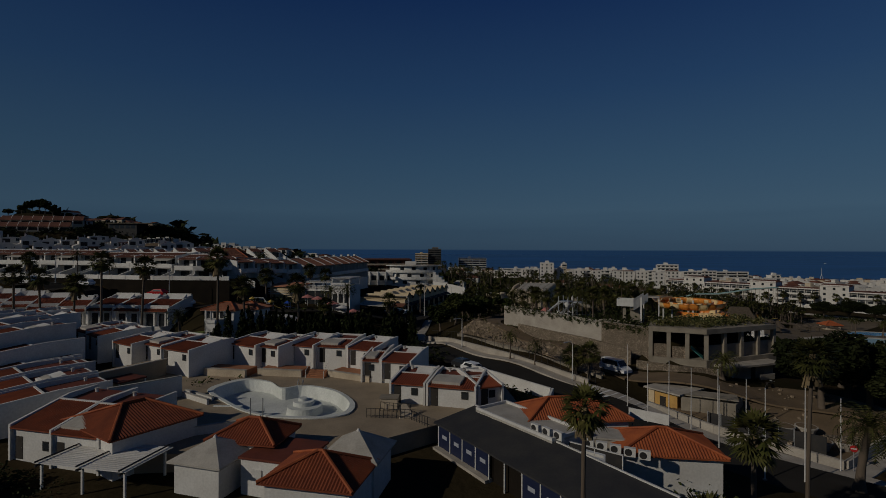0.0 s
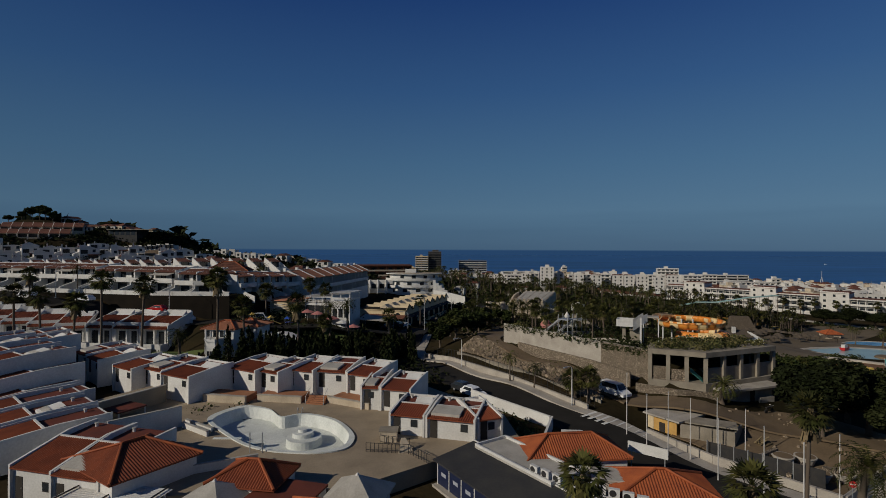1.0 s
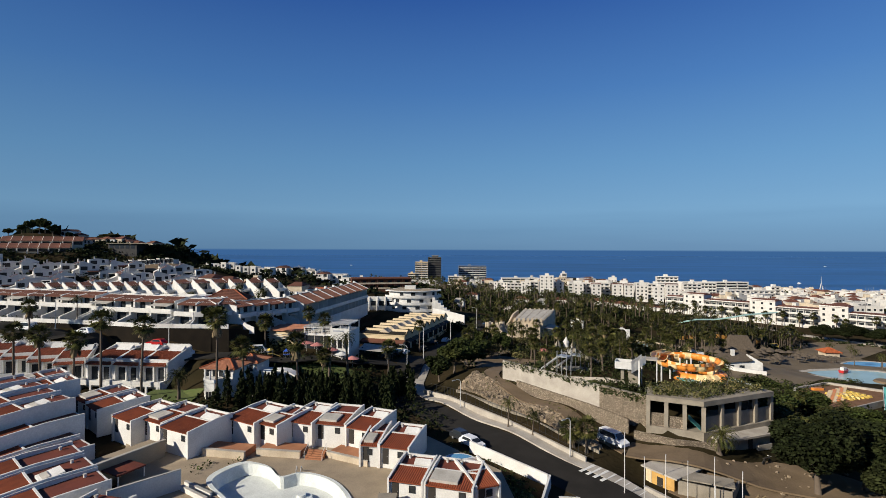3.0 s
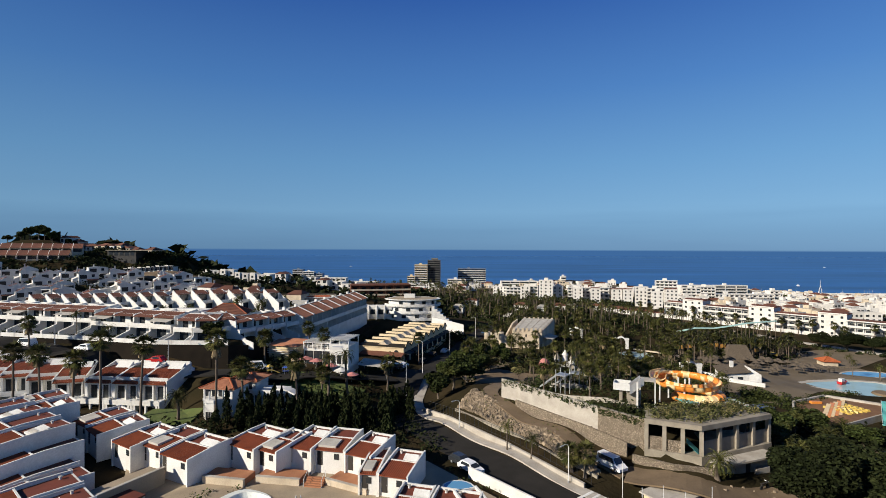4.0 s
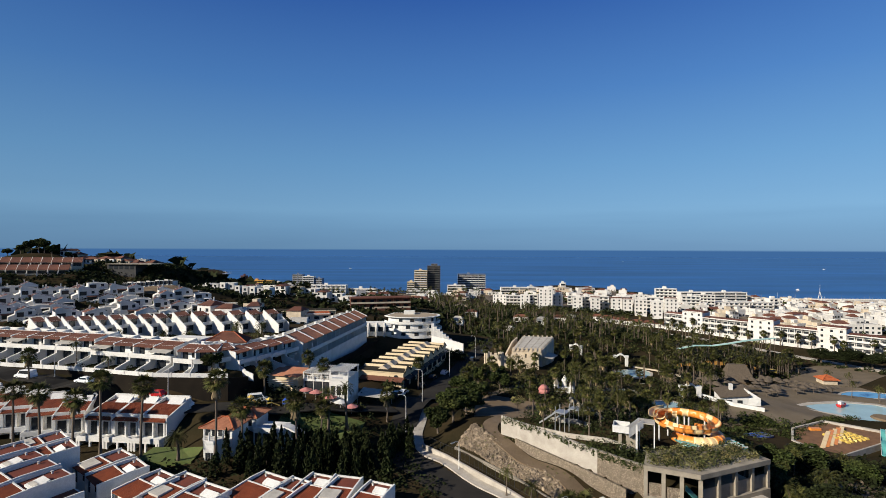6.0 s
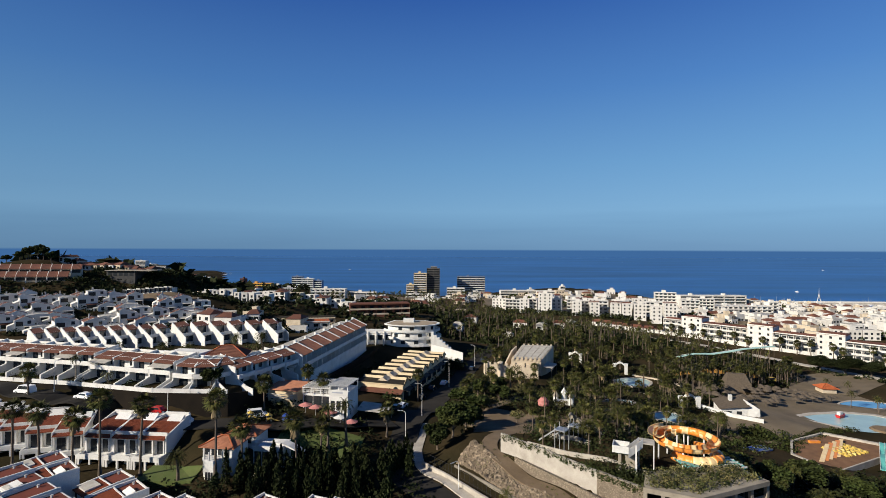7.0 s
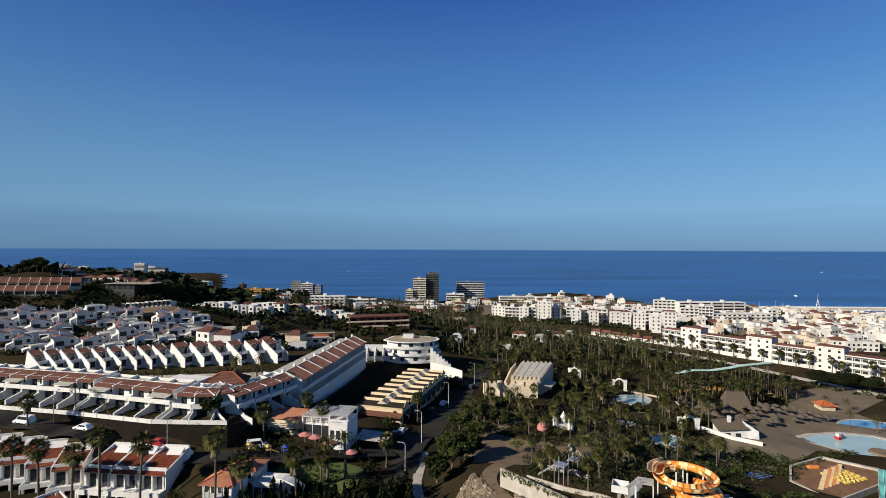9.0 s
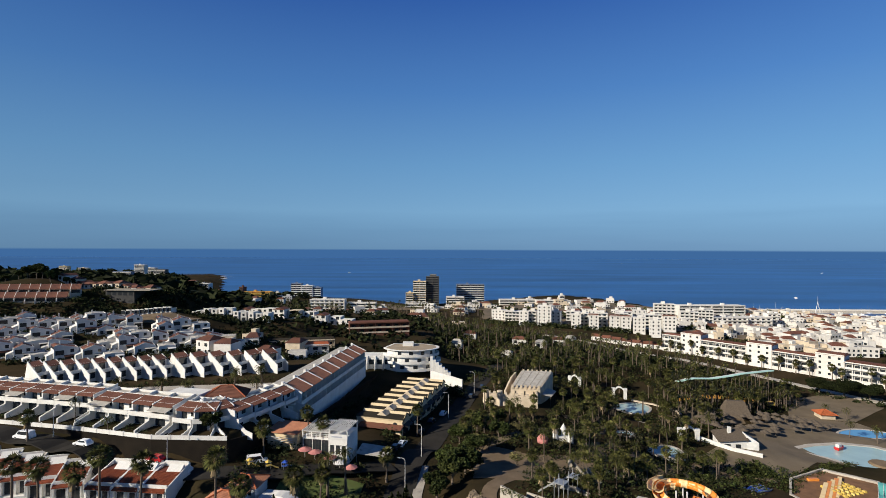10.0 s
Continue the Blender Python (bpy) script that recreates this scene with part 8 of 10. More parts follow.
for x0 in (-9.3, -4.0):
    part("turret", Shape().cyl(x0, -6.6, -4, 6.2, 1.2, 1.1, 12), SANDSTONE, castle)
part("lean_to_roof", Shape().slab([(12.2, 1.0, 3.4), (16.0, 1.0, 2.8), (18.4, 9.0, 2.8), (14.6, 9.0, 3.8)], 0.15), PALE_SLAB, castle)
for q in ((15.8, 1.2), (18.2, 8.8)):
    part("lean_to_post", Shape().box(q[0] - 0.2, q[1], -3, q[0], q[1] + 0.2, 2.8), BARK, castle)
fort = thing("toy_castle", 37.0, 150.0, gz(37, 150), 0, "small white toy castle with grey cone towers", "play castle")
for k, (x, y, h) in enumerate(((-2.2, 0, 2.6), (0.6, 1.4, 3.2), (2.4, -0.4, 2.4))):
    tw = part("turret", Shape().cyl(x, y, -1, h, 0.8, 0.75, 14), SIGN_WHITE, fort)
    part("cone_roof", Shape().cyl(x, y, h, h + 1.7, 1.0, 0.03, 14), CONCRETE if k != 1 else SIGN_WHITE, tw)
part("wall", Shape().box(-2.2, -0.3, -1, 2.4, 0.5, 1.5), SIGN_WHITE, fort)
elephant = thing("play_sculpture", 30.6, 148.0, gz(30.6, 148), 0, "pink rounded play sculpture among palms", "sculpture")
part("body", Shape().cyl(0, 0, -0.3, 1.2, 1.5, 1.7, 14).cyl(0, 0, 1.2, 2.3, 1.7, 0.7, 14), PINK, elephant, smooth=True)

# long pale green slide on posts
rail_pts = [(106.0, 222.0, -0.6), (113.0, 221.6, 0.9), (121.5, 221.5, 0.9), (129.5, 222.0, 1.9), (136.0, 222.6, 2.9), (143.0, 223.6, 3.3), (151.0, 225.0, 3.7)]
sl = thing("long_slide", 103.7, 217.9, 0, 0, "long pale green open slide on many grey posts", "water slide", "water slides")
for j in range(2):
    for (ax, ay, az), (bx, by, bz) in zip(rail_pts, rail_pts[1:]):
        q = [(ax - 103.7, ay - 217.9 + 2.2 * j, az - 0.5 * j), (bx - 103.7, by - 217.9 + 2.2 * j, bz - 0.5 * j), (bx - 103.7, by - 216.3 + 2.2 * j, bz - 0.5 * j), (ax - 103.7, ay - 216.3 + 2.2 * j, az - 0.5 * j)]
        part("chute_segment", Shape().hexa([(x, y, z - 0.3) for x, y, z in q], q), (PALE_TEAL, SIGN_WHITE)[j], sl)
for k in range(22):
    t = k / 21 * 5.999
    a, b, f = rail_pts[int(t)], rail_pts[int(t) + 1], t % 1
    x, y, z = (a[i] + (b[i] - a[i]) * f for i in range(3))
    part("post", Shape().cyl(x - 103.7, y - 217.0, gz(x, y) - 0.5, z - 0.4, 0.11, 0.09, 6), BARK, sl)
for k in range(10):
    lx, ly = 100 + 4.2 * k, 213.5 + 0.9 * k
    cg = thing("reed_screen", lx, ly, gz(lx, ly), 10, "ochre reed screen panel on posts", "screen", "reed screens")
    part("panel", Shape().box(0, 0, 1.8, 4.0, 0.15, 3.4), ORANGE_RENDER, cg)
    for q in (0.2, 3.7):
        part("post", Shape().box(q, -0.05, -0.3, q + 0.12, 0.1, 3.5), BARK, cg)

# thatched sunshades
rng = random.Random(31)
SHADE_TOP = Shape().cyl(0, 0, 2.0, 2.75, 1.6, 0.08, 10).mesh("canopy", THATCH)
SHADE_POLE = Shape().cyl(0, 0, -0.3, 2.1, 0.06, 0.06, 6).mesh("pole", BARK)
spots = 0
while spots < 85:
    x, y = rng.uniform(98, 156), rng.uniform(170, 206)
    if y < 206 - 0.62 * (150 - x) * 0.55 - 16 or y > 210 - 0.3 * (150 - x) or (111 < x < 127 and 196 < y < 207) or math.hypot(x - 158, y - 206) < 8 or math.hypot(x - 137, y - 168) < 12:
        continue
    u = thing("sunshade", x, y, gz(x, y), rng.uniform(0, 90), "thatched brown sunshade on a timber pole", "sunshade", "thatched sunshades")
    part("canopy", SHADE_TOP, None, u)
    part("pole", SHADE_POLE, None, u)
    spots += 1

drape("lawn", [(-37, 105), (-19, 106), (-18, 119), (-36, 120)], GRASS, 0.25, "green garden lawn among the conifers", "lawn", cell=1.5)
drape("lawn", [(-57, 95), (-47, 94.5), (-47, 99), (-56, 101)], GRASS, 0.25, "sunlit garden lawn beside the villa", "lawn", cell=1.5)
# the stony yard beside the side street
drape("track", [(35, 61), (43, 54), (56, 62), (64, 70), (50, 76), (36, 72), (31, 68)], TRACK, 0.1, "bare tan earth yard with stones", "yard", cell=2.0)
rng = random.Random(31)
yard_stones = Shape()
for _ in range(170):
    x, y = rng.uniform(33, 62), rng.uniform(54, 76)
    if not inside(np.array([x]), np.array([y]), [(35, 61), (43, 54), (56, 62), (64, 70), (50, 76), (36, 72), (31, 68)])[0]:
        continue
    k, a, z = rng.uniform(0.06, 0.5) ** 1.6, rng.uniform(0, 6), gz(x, y) + 0.08
    yard_stones.hexa([(x + k * math.cos(a + i * 1.257), y + k * math.sin(a + i * 1.257), z - 0.1) for i in range(5)],
                     [(x + 0.65 * k * math.cos(a + 0.3 + i * 1.257), y + 0.65 * k * math.sin(a + 0.3 + i * 1.257), z + k * rng.uniform(0.5, 1.1)) for i in range(5)])
tagged(part("yard_stones", yard_stones, ROCK), "loose pale stones in the earth yard", "stones", kind="stuff")
for ax, ay, bx, by, h in ((39.5, 56.5, 43.5, 59.5, 1.0), (38.0, 60.0, 42.0, 62.5, 1.2), (44.0, 57.5, 47.5, 56.8, 1.6)):
    low_wall = aligned("ruined_wall", ax, ay, bx, by, gz(ax, ay), "low broken pale stone wall in the yard", "wall", "yard walls")
    part("wall", Shape().box(0, 0, -1, math.hypot(bx - ax, by - ay), 0.5, h), STONE, low_wall)

# trodden brown earth under the palms
for spot in ([(8, 119), (22, 117), (48, 127), (42, 138), (18, 139), (9, 132)], [(40, 140), (62, 136), (74, 150), (58, 160), (42, 152)], [(66, 140), (84, 138), (92, 150), (80, 156)], [(48, 176), (66, 180), (60, 196), (46, 190)], [(100, 186), (118, 192), (124, 206), (104, 206)], [(86, 196), (98, 188), (104, 204), (92, 210)]):
    drape("bare_earth", spot, TRACK, 0.07, "trodden brown earth under the park palms", "earth", cell=2.5)

# park planting
PARK = [(5, 118), (14, 126), (40, 134), (64, 126), (72, 118), (84, 128), (90, 142), (82, 158), (94, 172), (106, 186), (112, 192), (130, 206), (150, 218), (170, 230), (172, 252), (120, 262), (60, 262), (28, 250), (24, 225), (16, 196), (12, 170), (6, 145)]
CLEAR = [(82, 212, 9), (74, 186, 7.5), (72, 158, 6), (62, 172, 5), (96, 236, 6), (31, 196, 15), (40, 208, 12), (37, 150, 4), (16, 134, 10), (119, 201, 7), (100, 168, 8), (30, 148, 3), (30, 186, 9), (22, 184, 5)]
rng = random.Random(33)
made = 0
while made < 240:
    x, y = rng.uniform(5, 172), rng.uniform(118, 262)
    if not inside(np.array([x]), np.array([y]), PARK)[0] or any(math.hypot(x - a, y - b) < r for a, b, r in CLEAR):
        continue
    kind = "fan" if rng.random() < 0.55 else "queen"
    palm(x, y, rng.uniform(4.0, 8.5), kind, size=rng.uniform(0.85, 1.25), group="park palms")
    made += 1
for x, y in ((150, 182), (158, 180), (155, 176), (166, 214), (170, 208), (60, 100), (64, 108), (57, 93), (66, 96), (74, 104), (22, 106), (30, 100)):
    palm(x, y, rng.uniform(3.5, 6.5), "queen" if x > 40 else "fan", size=0.9, group="park palms")
for x, y, r, h in ((195, 240, 8, 9), (204, 236, 7, 8), (187, 246, 6, 8), (60, 104, 3.5, 5), (66, 112, 4, 6), (70, 104, 4.0, 6.0), (62, 92, 3.5, 5), (80, 108, 4.5, 6), (90, 106, 4, 4.5), (86, 116, 3, 3.0), (96, 98, 6, 8), (112, 104, 5, 5),
                   (8, 126, 3.5, 5), (10, 138, 4, 6), (6, 150, 4, 6), (12, 160, 4, 6), (18, 152, 3.5, 5.5), (20, 170, 3.5, 5)):
    tree(x, y, r, h, label="dense green tree in the water park", group="park trees")
for x, y, r, h in ((14, 142, 2.8, 4.5), (24, 154, 2.8, 4.2), (20, 130, 2.5, 3.8), (34, 142, 2.4, 3.6), (28, 166, 2.6, 4.0), (11, 146, 2.4, 4.0), (90, 186, 2.5, 4)):
    tree(x, y, r, h, 1, label="dry olive-brown tree in the water park", group="park trees")
shrubbery("park_shrubs", PARK, 1100, 1.4, LEAF, "mixed green shrubs under the park palms", 41, 0.26, 22, CLEAR)
shrubbery("dark_park_shrubs", PARK, 900, 1.5, LEAF_DARK, "dark undergrowth between the park palms", 54, 0.26, 22, CLEAR)
shrubbery("dry_park_shrubs", PARK, 420, 1.1, LEAF_DRY, "dry olive shrubs in the park", 42, 0.24, 20, CLEAR)
shrubbery("pavilion_roof_plants", [(34.6, 82.6), (41.4, 79.8), (55.2, 85.2), (53.6, 90), (44, 89), (36, 88)], 210, 0.85, LEAF_DRY, "trailing olive plants on the pavilion roof", 43, 0.15, floor=7.6)
shrubbery("wall_top_plants", [(13.4, 105.2), (20.8, 97.6), (28.4, 89.2), (34.4, 83.0), (36, 86), (30, 92.5), (22, 100.6), (15, 108)], 240, 0.8, LEAF, "green plants trailing over the retaining wall", 44, 0.16)
drape("pavement", [(74, 92), (84, 88), (94, 92), (96, 102), (86, 106), (76, 100)], PARK_PATH, 0.1, "curving grey-brown path below the slides")
for x, y, h in ((62, 88, 3.2), (59, 81, 4.0), (66, 83, 3.0), (70, 90, 4.5), (56, 76, 3.2), (72, 79, 4.0), (90, 112, 3.5), (100, 108, 4.0), (82, 84, 4.0)):
    palm(x, y, h, "feather", size=0.85, group="park palms", label="spreading date palm on the green slope")
shrubbery("roof_garden_plants", [(34.6, 82.6), (41.4, 79.8), (55.2, 85.2), (53.6, 90), (44, 89), (36, 88)], 80, 0.9, LEAF, "green bushes on the pavilion roof", 53, 0.17, floor=7.6)
shrubbery("terrace_shrubs", [(16, 106), (30, 94), (38, 91), (42, 100), (36, 110), (22, 114)], 130, 0.75, LEAF, "green shrubs in the slide terrace beds", 55, 0.17, 24, [(33, 91, 2.5), (27, 105, 2.0), (30, 110, 2.0)])
shrubbery("slope_thicket", [(58, 86), (70, 80), (96, 80), (118, 108), (124, 124), (104, 118), (90, 122), (76, 120), (64, 102)], 360, 1.5, LEAF_DARK, "dense green thicket below the slides", 45, 0.3, 30)
shrubbery("plaza_planter", blob(95, 149, 5.5, 3.5, 10), 60, 1.5, LEAF, "spiky green agaves in a plaza bed", 46, 0.3, 30)
shrubbery("pool_hedge", [(94, 138), (104, 148), (114, 152), (130, 160), (132, 157), (116, 149), (106, 144), (97, 135)], 170, 0.9, LEAF, "low green hedge round the spray ground", 47, 0.2)
shrubbery("bank_scrub", [(5, 104), (9, 112), (13, 104), (24, 90), (27, 84), (24, 80), (12, 92)], 40, 0.45, LEAF_DRY, "dry scrub among the rocks", 48, 0.14)
hang = Shape()
rng = random.Random(50)
for a, b in zip(RET + stone[1:], (RET + stone[1:])[1:]):
    for _ in range(34):
        t = rng.random()
        x, y, z = (a[i] + (b[i] - a[i]) * t for i in range(3))
        leaves(hang, x - 0.1, y - 0.12, z - rng.uniform(-0.3, 0.9), 0.25, 0.25, 0.55, 9, 0.15, rng, 0.2)
tagged(part("hanging_plants", hang, LEAF), "green plants hanging down the retaining wall", "plants", kind="stuff")


# ---- the town towards the sea ----
PANE = Shape().box(-0.6, -0.06, 0, 0.6, 0.06, 1.3).mesh("window", GLASS)
PANE_WIDE = Shape().box(-1.1, -0.06, 0, 1.1, 0.06, 1.9).mesh("window", GLASS)


def apartment(x, y, z, turn, w, d, storeys, label, mat=WHITE_FAR, roof=None, balconies=True, bay=4.2, group="apartment blocks", name="apartment_block", step=3.0, below=5.0, rail=None, side=False):
    """A block with storeys; balconies are recessed between slabs, else plain windows."""
    b = thing(name, x, y, z, turn, label, "apartment block", group)
    h = storeys * step
    rail = rail or mat
    front = 1.5 if balconies else 0.0
    part("wall", Shape().box(0, front, -below, w, d, h), mat, b)
    far = y > 520
    n = max(1, round(w / (bay * 2.2 if far else bay)))
    if balconies:
        part("base_wall", Shape().box(0, 0, -below, w, front, 0.0), mat, b)
        for k in range(n + 1 if y < 1000 else 0):
            q = min(w - 0.25, max(0, k * w / n - 0.12))
            part("divider", Shape().box(q, 0, 0, q + 0.25, front, h), mat, b)
    for s in range(storeys):
        if balconies:
            part("balcony_slab", Shape().box(0, -0.1, s * step - 0.2, w, front, s * step), mat, b)
            part("balcony_parapet", Shape().box(0, -0.12, s * step, w, 0.05, s * step + 0.95), rail, b)
        if far:
            part("glazing", Shape().box(0.4, front - 0.06, s * step + 0.3, w - 0.4, front + 0.1, s * step + 2.1), GLASS, b, "dark window band")
        else:
            for k in range(n):
                part("window", PANE_WIDE if balconies else PANE, None, b, at=pose(w * (k + 0.5) / n, front - 0.01, s * step + (0.1 if balconies else 0.95)))
        if side and not balconies:
            for k in range(1):
                part("window", PANE, None, b, at=pose(0, d * (k + 0.7) / 2.4, s * step + 0.9, 0, 0, 90))
    part("parapet", Shape().box(-0.05, -0.12, h, w + 0.05, 0.1, h + 0.6), mat, b)
    if roof:
        part("roof", Shape().hexa([(-0.4, -0.3, h + 0.01), (w + 0.4, -0.3, h + 0.01), (w + 0.4, d + 0.3, h + 0.01), (-0.4, d + 0.3, h + 0.01)],
                                  [(0.5, d * 0.4, h + 1.0), (w - 0.5, d * 0.4, h + 1.0), (w - 0.5, d * 0.6, h + 1.0), (0.5, d * 0.6, h + 1.0)]), roof, b)
    else:
        part("roof_hut", Shape().box(w * 0.35, d * 0.4, h, w * 0.35 + min(3.5, w * 0.4), d * 0.4 + 3, h + 2.2), mat, b)
    return b


# the long white terrace on the right
R0, R1 = Vector((154.0, 346.0)), Vector((234.5, 251.0))
way = (R1 - R0).normalized()
turn = heading(*R0, *R1)
total = (R1 - R0).length
marks = [(0.0, 0.10, 0), (0.10, 0.205, 1), (0.205, 0.42, 0), (0.42, 0.53, 1), (0.53, 0.70, 0), (0.70, 0.805, 1), (0.805, 1.0, 0), (1.0, 1.12, 0)]
for a, b, tall in marks:
    p = R0 + way * total * a
    w = total * (b - a) - 0.15
    z = -9.9 - 2.4 * a
    if tall:
        apartment(p.x, p.y, z, turn, w, 12, 4, "tall plain white apartment end block with small windows", balconies=False, bay=4.2, roof=TILE_FAR, step=3.05)
    else:
        apartment(p.x, p.y, z, turn, w, 11, 3, "white apartment terrace with dark recessed balconies", bay=3.6, step=3.1, roof=TILE_FAR)

# blocks behind: x, y, width, storeys, kind (0 plain, 1 balconies, 2 tiled)
NEAR_BLOCKS = [(48.8, 479, 13, 4, 0), (60, 469, 14, 5, 1), (70.2, 449, 8.6, 5, 0), (78.8, 452, 7.6, 5, 1), (86, 444, 12, 6, 0), (99.1, 449, 8.6, 5, 0), (112.2, 429, 8.2, 5, 0), (121.4, 438, 8, 5, 1), (126, 424, 8, 4, 2), (137, 438, 9, 5, 1), (142, 419, 8.5, 5, 2), (153, 438, 11, 5, 1)]
BACK_BLOCKS = [(158, 409, 9.2, 5, 0), (150, 414, 7.5, 4, 2), (176, 429, 13.5, 5, 1), (166, 394, 7.6, 5, 0), (187, 418, 9.5, 5, 2), (207, 484, 19, 6, 1), (225, 468, 16, 4, 1), (246, 484, 17, 4, 1), (118, 470, 12, 4, 1), (140, 475, 14, 4, 0), (165, 470, 14, 4, 1), (185, 480, 12, 4, 0), (96, 480, 12, 4, 1)]
for x, y, w, s, kind in NEAR_BLOCKS + BACK_BLOCKS:
    apartment(x, y, -9.2 if y < 460 else -11.5, -14 - (x % 5), w, 10, s - (1 if s == 5 else 0), ("plain white apartment block with small dark windows", "white apartment block with recessed balconies", "white block with a clay tiled roof")[kind], balconies=kind == 1, roof=TILE_FAR if kind == 2 else None, step=2.9, side=True, bay=3.6, below=9)
# low red-roofed row before them
for k in range(9):
    x, y = 113 + 6.2 * k, 374 - 3.8 * k
    hs = thing("row_cottage", x, y, gz(x, y), -30, "low white cottage with a clay tile roof", "cottage", "roadside cottages")
    part("wall", Shape().box(0, 0, -3, 6.4, 6, 2.8), WHITE_FAR, hs)
    part("roof", Shape().hexa([(-0.2, -0.4, 2.8), (6.5, -0.4, 2.8), (6.5, 6.4, 2.8), (-0.2, 6.4, 2.8)], [(-0.2, 2.9, 4.5), (6.5, 2.9, 4.5), (6.5, 3.1, 4.5), (-0.2, 3.1, 4.5)]), TILE_FAR, hs)
    part("window", PANE, None, hs, at=pose(3.2, 0, 1.0))

# larger hotels along the shore: x, y, base, width, depth, storeys
for x, y, z, w, d, s, lab, mat in ((72, 608, -19, 45, 14, 5, "cream stepped hotel above the shore", WHITE_FAR), (115, 600, -19, 41, 14, 5, "cream stepped hotel above the shore", WHITE_FAR), (268, 560, -20, 36, 14, 5, "white shore hotel with long balconies", WHITE_FAR), (305, 560, -20, 37, 14, 5, "white shore hotel with long balconies", WHITE_FAR),
                                   (262, 480, -19.5, 34, 13, 4, "white apartment hotel with long balconies", WHITE_FAR), (296, 484, -20, 26, 13, 4, "white apartment hotel with long balconies", WHITE_FAR), (322, 490, -20, 9, 9, 5, "white apartment tower end", WHITE_FAR),
                                   (-136, 520, -7.5, 36, 12, 4, "long low white shore hotel", WHITE_FAR), (-99, 528, -8.5, 30, 12, 3, "long low white shore hotel", WHITE_FAR), (-41, 570, -17, 26, 14, 4, "white stepped holiday flats", WHITE_FAR), (-14.5, 560, -17, 18, 12, 3, "white stepped holiday flats", WHITE_FAR), (7, 640, -19, 23, 16, 5, "plain white hotel block", WHITE_FAR), (26, 590, -18, 30, 12, 3, "low white shore building", WHITE_FAR)):
    apartment(x, y, z, 0, w, d, s, lab, mat, bay=5.0, name="shore_hotel", group="shore hotels", step=3.2, below=8)
apartment(142, 598, -19, 0, 6, 6, 7, "slim white lift tower of the cream hotel", balconies=False, name="lift_tower", group="shore hotels", step=3.2)

# the stepped tower hotel and its neighbours
# the tower's shaded right side and dark glass are painted as one grey
apartment(-20.4, 690, -20, 0, 17.9, 16, 13, "tall hotel tower, dark grey for shade and dark glass", GREY_TOWER, bay=4.5, name="hotel_tower", group="hotel towers", step=3.1, below=8, rail=GREY_TOWER)
apartment(-38.0, 684, -20, 0, 17.5, 14, 11, "cream balconied hotel tower wing", CREAM, bay=4.5, name="hotel_tower", group="hotel towers", step=3.1, below=8, rail=WHITE_FAR)
apartment(-47.7, 680, -20, 0, 10, 12, 6, "cream balconied hotel tower step", CREAM, bay=4.5, name="hotel_tower", group="hotel towers", step=3.1, below=8, rail=WHITE_FAR)
top = thing("tower_roof_house", -15, 694, 20.2, 0, "dark machine house on the hotel tower", "roof house")
part("house", Shape().box(0, 0, 0, 8.5, 8, 2.4), GREY_TOWER, top)
part("cap", Shape().box(-0.6, -0.6, 2.4, 9.1, 8.6, 2.8), CONCRETE, top)
apartment(22.6, 720, -21, 0, 40, 14, 9, "blue-grey balconied shore hotel", BLUE_GREY, bay=5, name="hotel_tower", group="hotel towers", step=3.2, below=8, rail=WHITE_FAR)
apartment(-259, 654, -13.5, 0, 36, 14, 5, "orange rendered hotel with dark balconies", ORANGE_RENDER, bay=5.5, name="orange_hotel", group="hotel towers", step=3.0, below=8, rail=YELLOW)
apartment(-263, 653, -13.5, 0, 4.5, 14, 7, "dark brown stair tower of the orange hotel", TILE_FAR, balconies=False, name="stair_block", group="hotel towers", step=3.0)
for x, y, w, s, mat in ((-239.5, 800, 16, 7, BLUE_GREY), (-223, 799, 18, 6, WHITE_FAR), (-205, 801, 13, 5, BLUE_GREY)):
    apartment(x, y, -20, 0, w, 14, s, "white and blue-grey twin hotel tower", mat, bay=4.5, name="hotel_tower", group="hotel towers", step=3.2, below=8, rail=WHITE_FAR)
for x, y, w, s, mat in ((-470, 900, 34, 3, WHITE_FAR), (-434, 890, 26, 4, WHITE_FAR), (-851, 1300, 58, 8, BLUE_GREY), (-817, 1335, 33, 13, WHITE_FAR), (-760, 1300, 55, 10, GREY_TOWER), (-1143, 1500, 30, 9, CREAM), (-1086, 1500, 34, 8, CREAM), (-877, 1480, 40, 9, WHITE_FAR)):
    apartment(x, y, gz(x, y) - (3 if y < 1000 else 11), 0, w * 0.8, 18, s, "distant resort hotel block", mat, bay=9, name="resort_hotel", group="distant hotels", step=3.4, below=12, rail=WHITE_FAR)


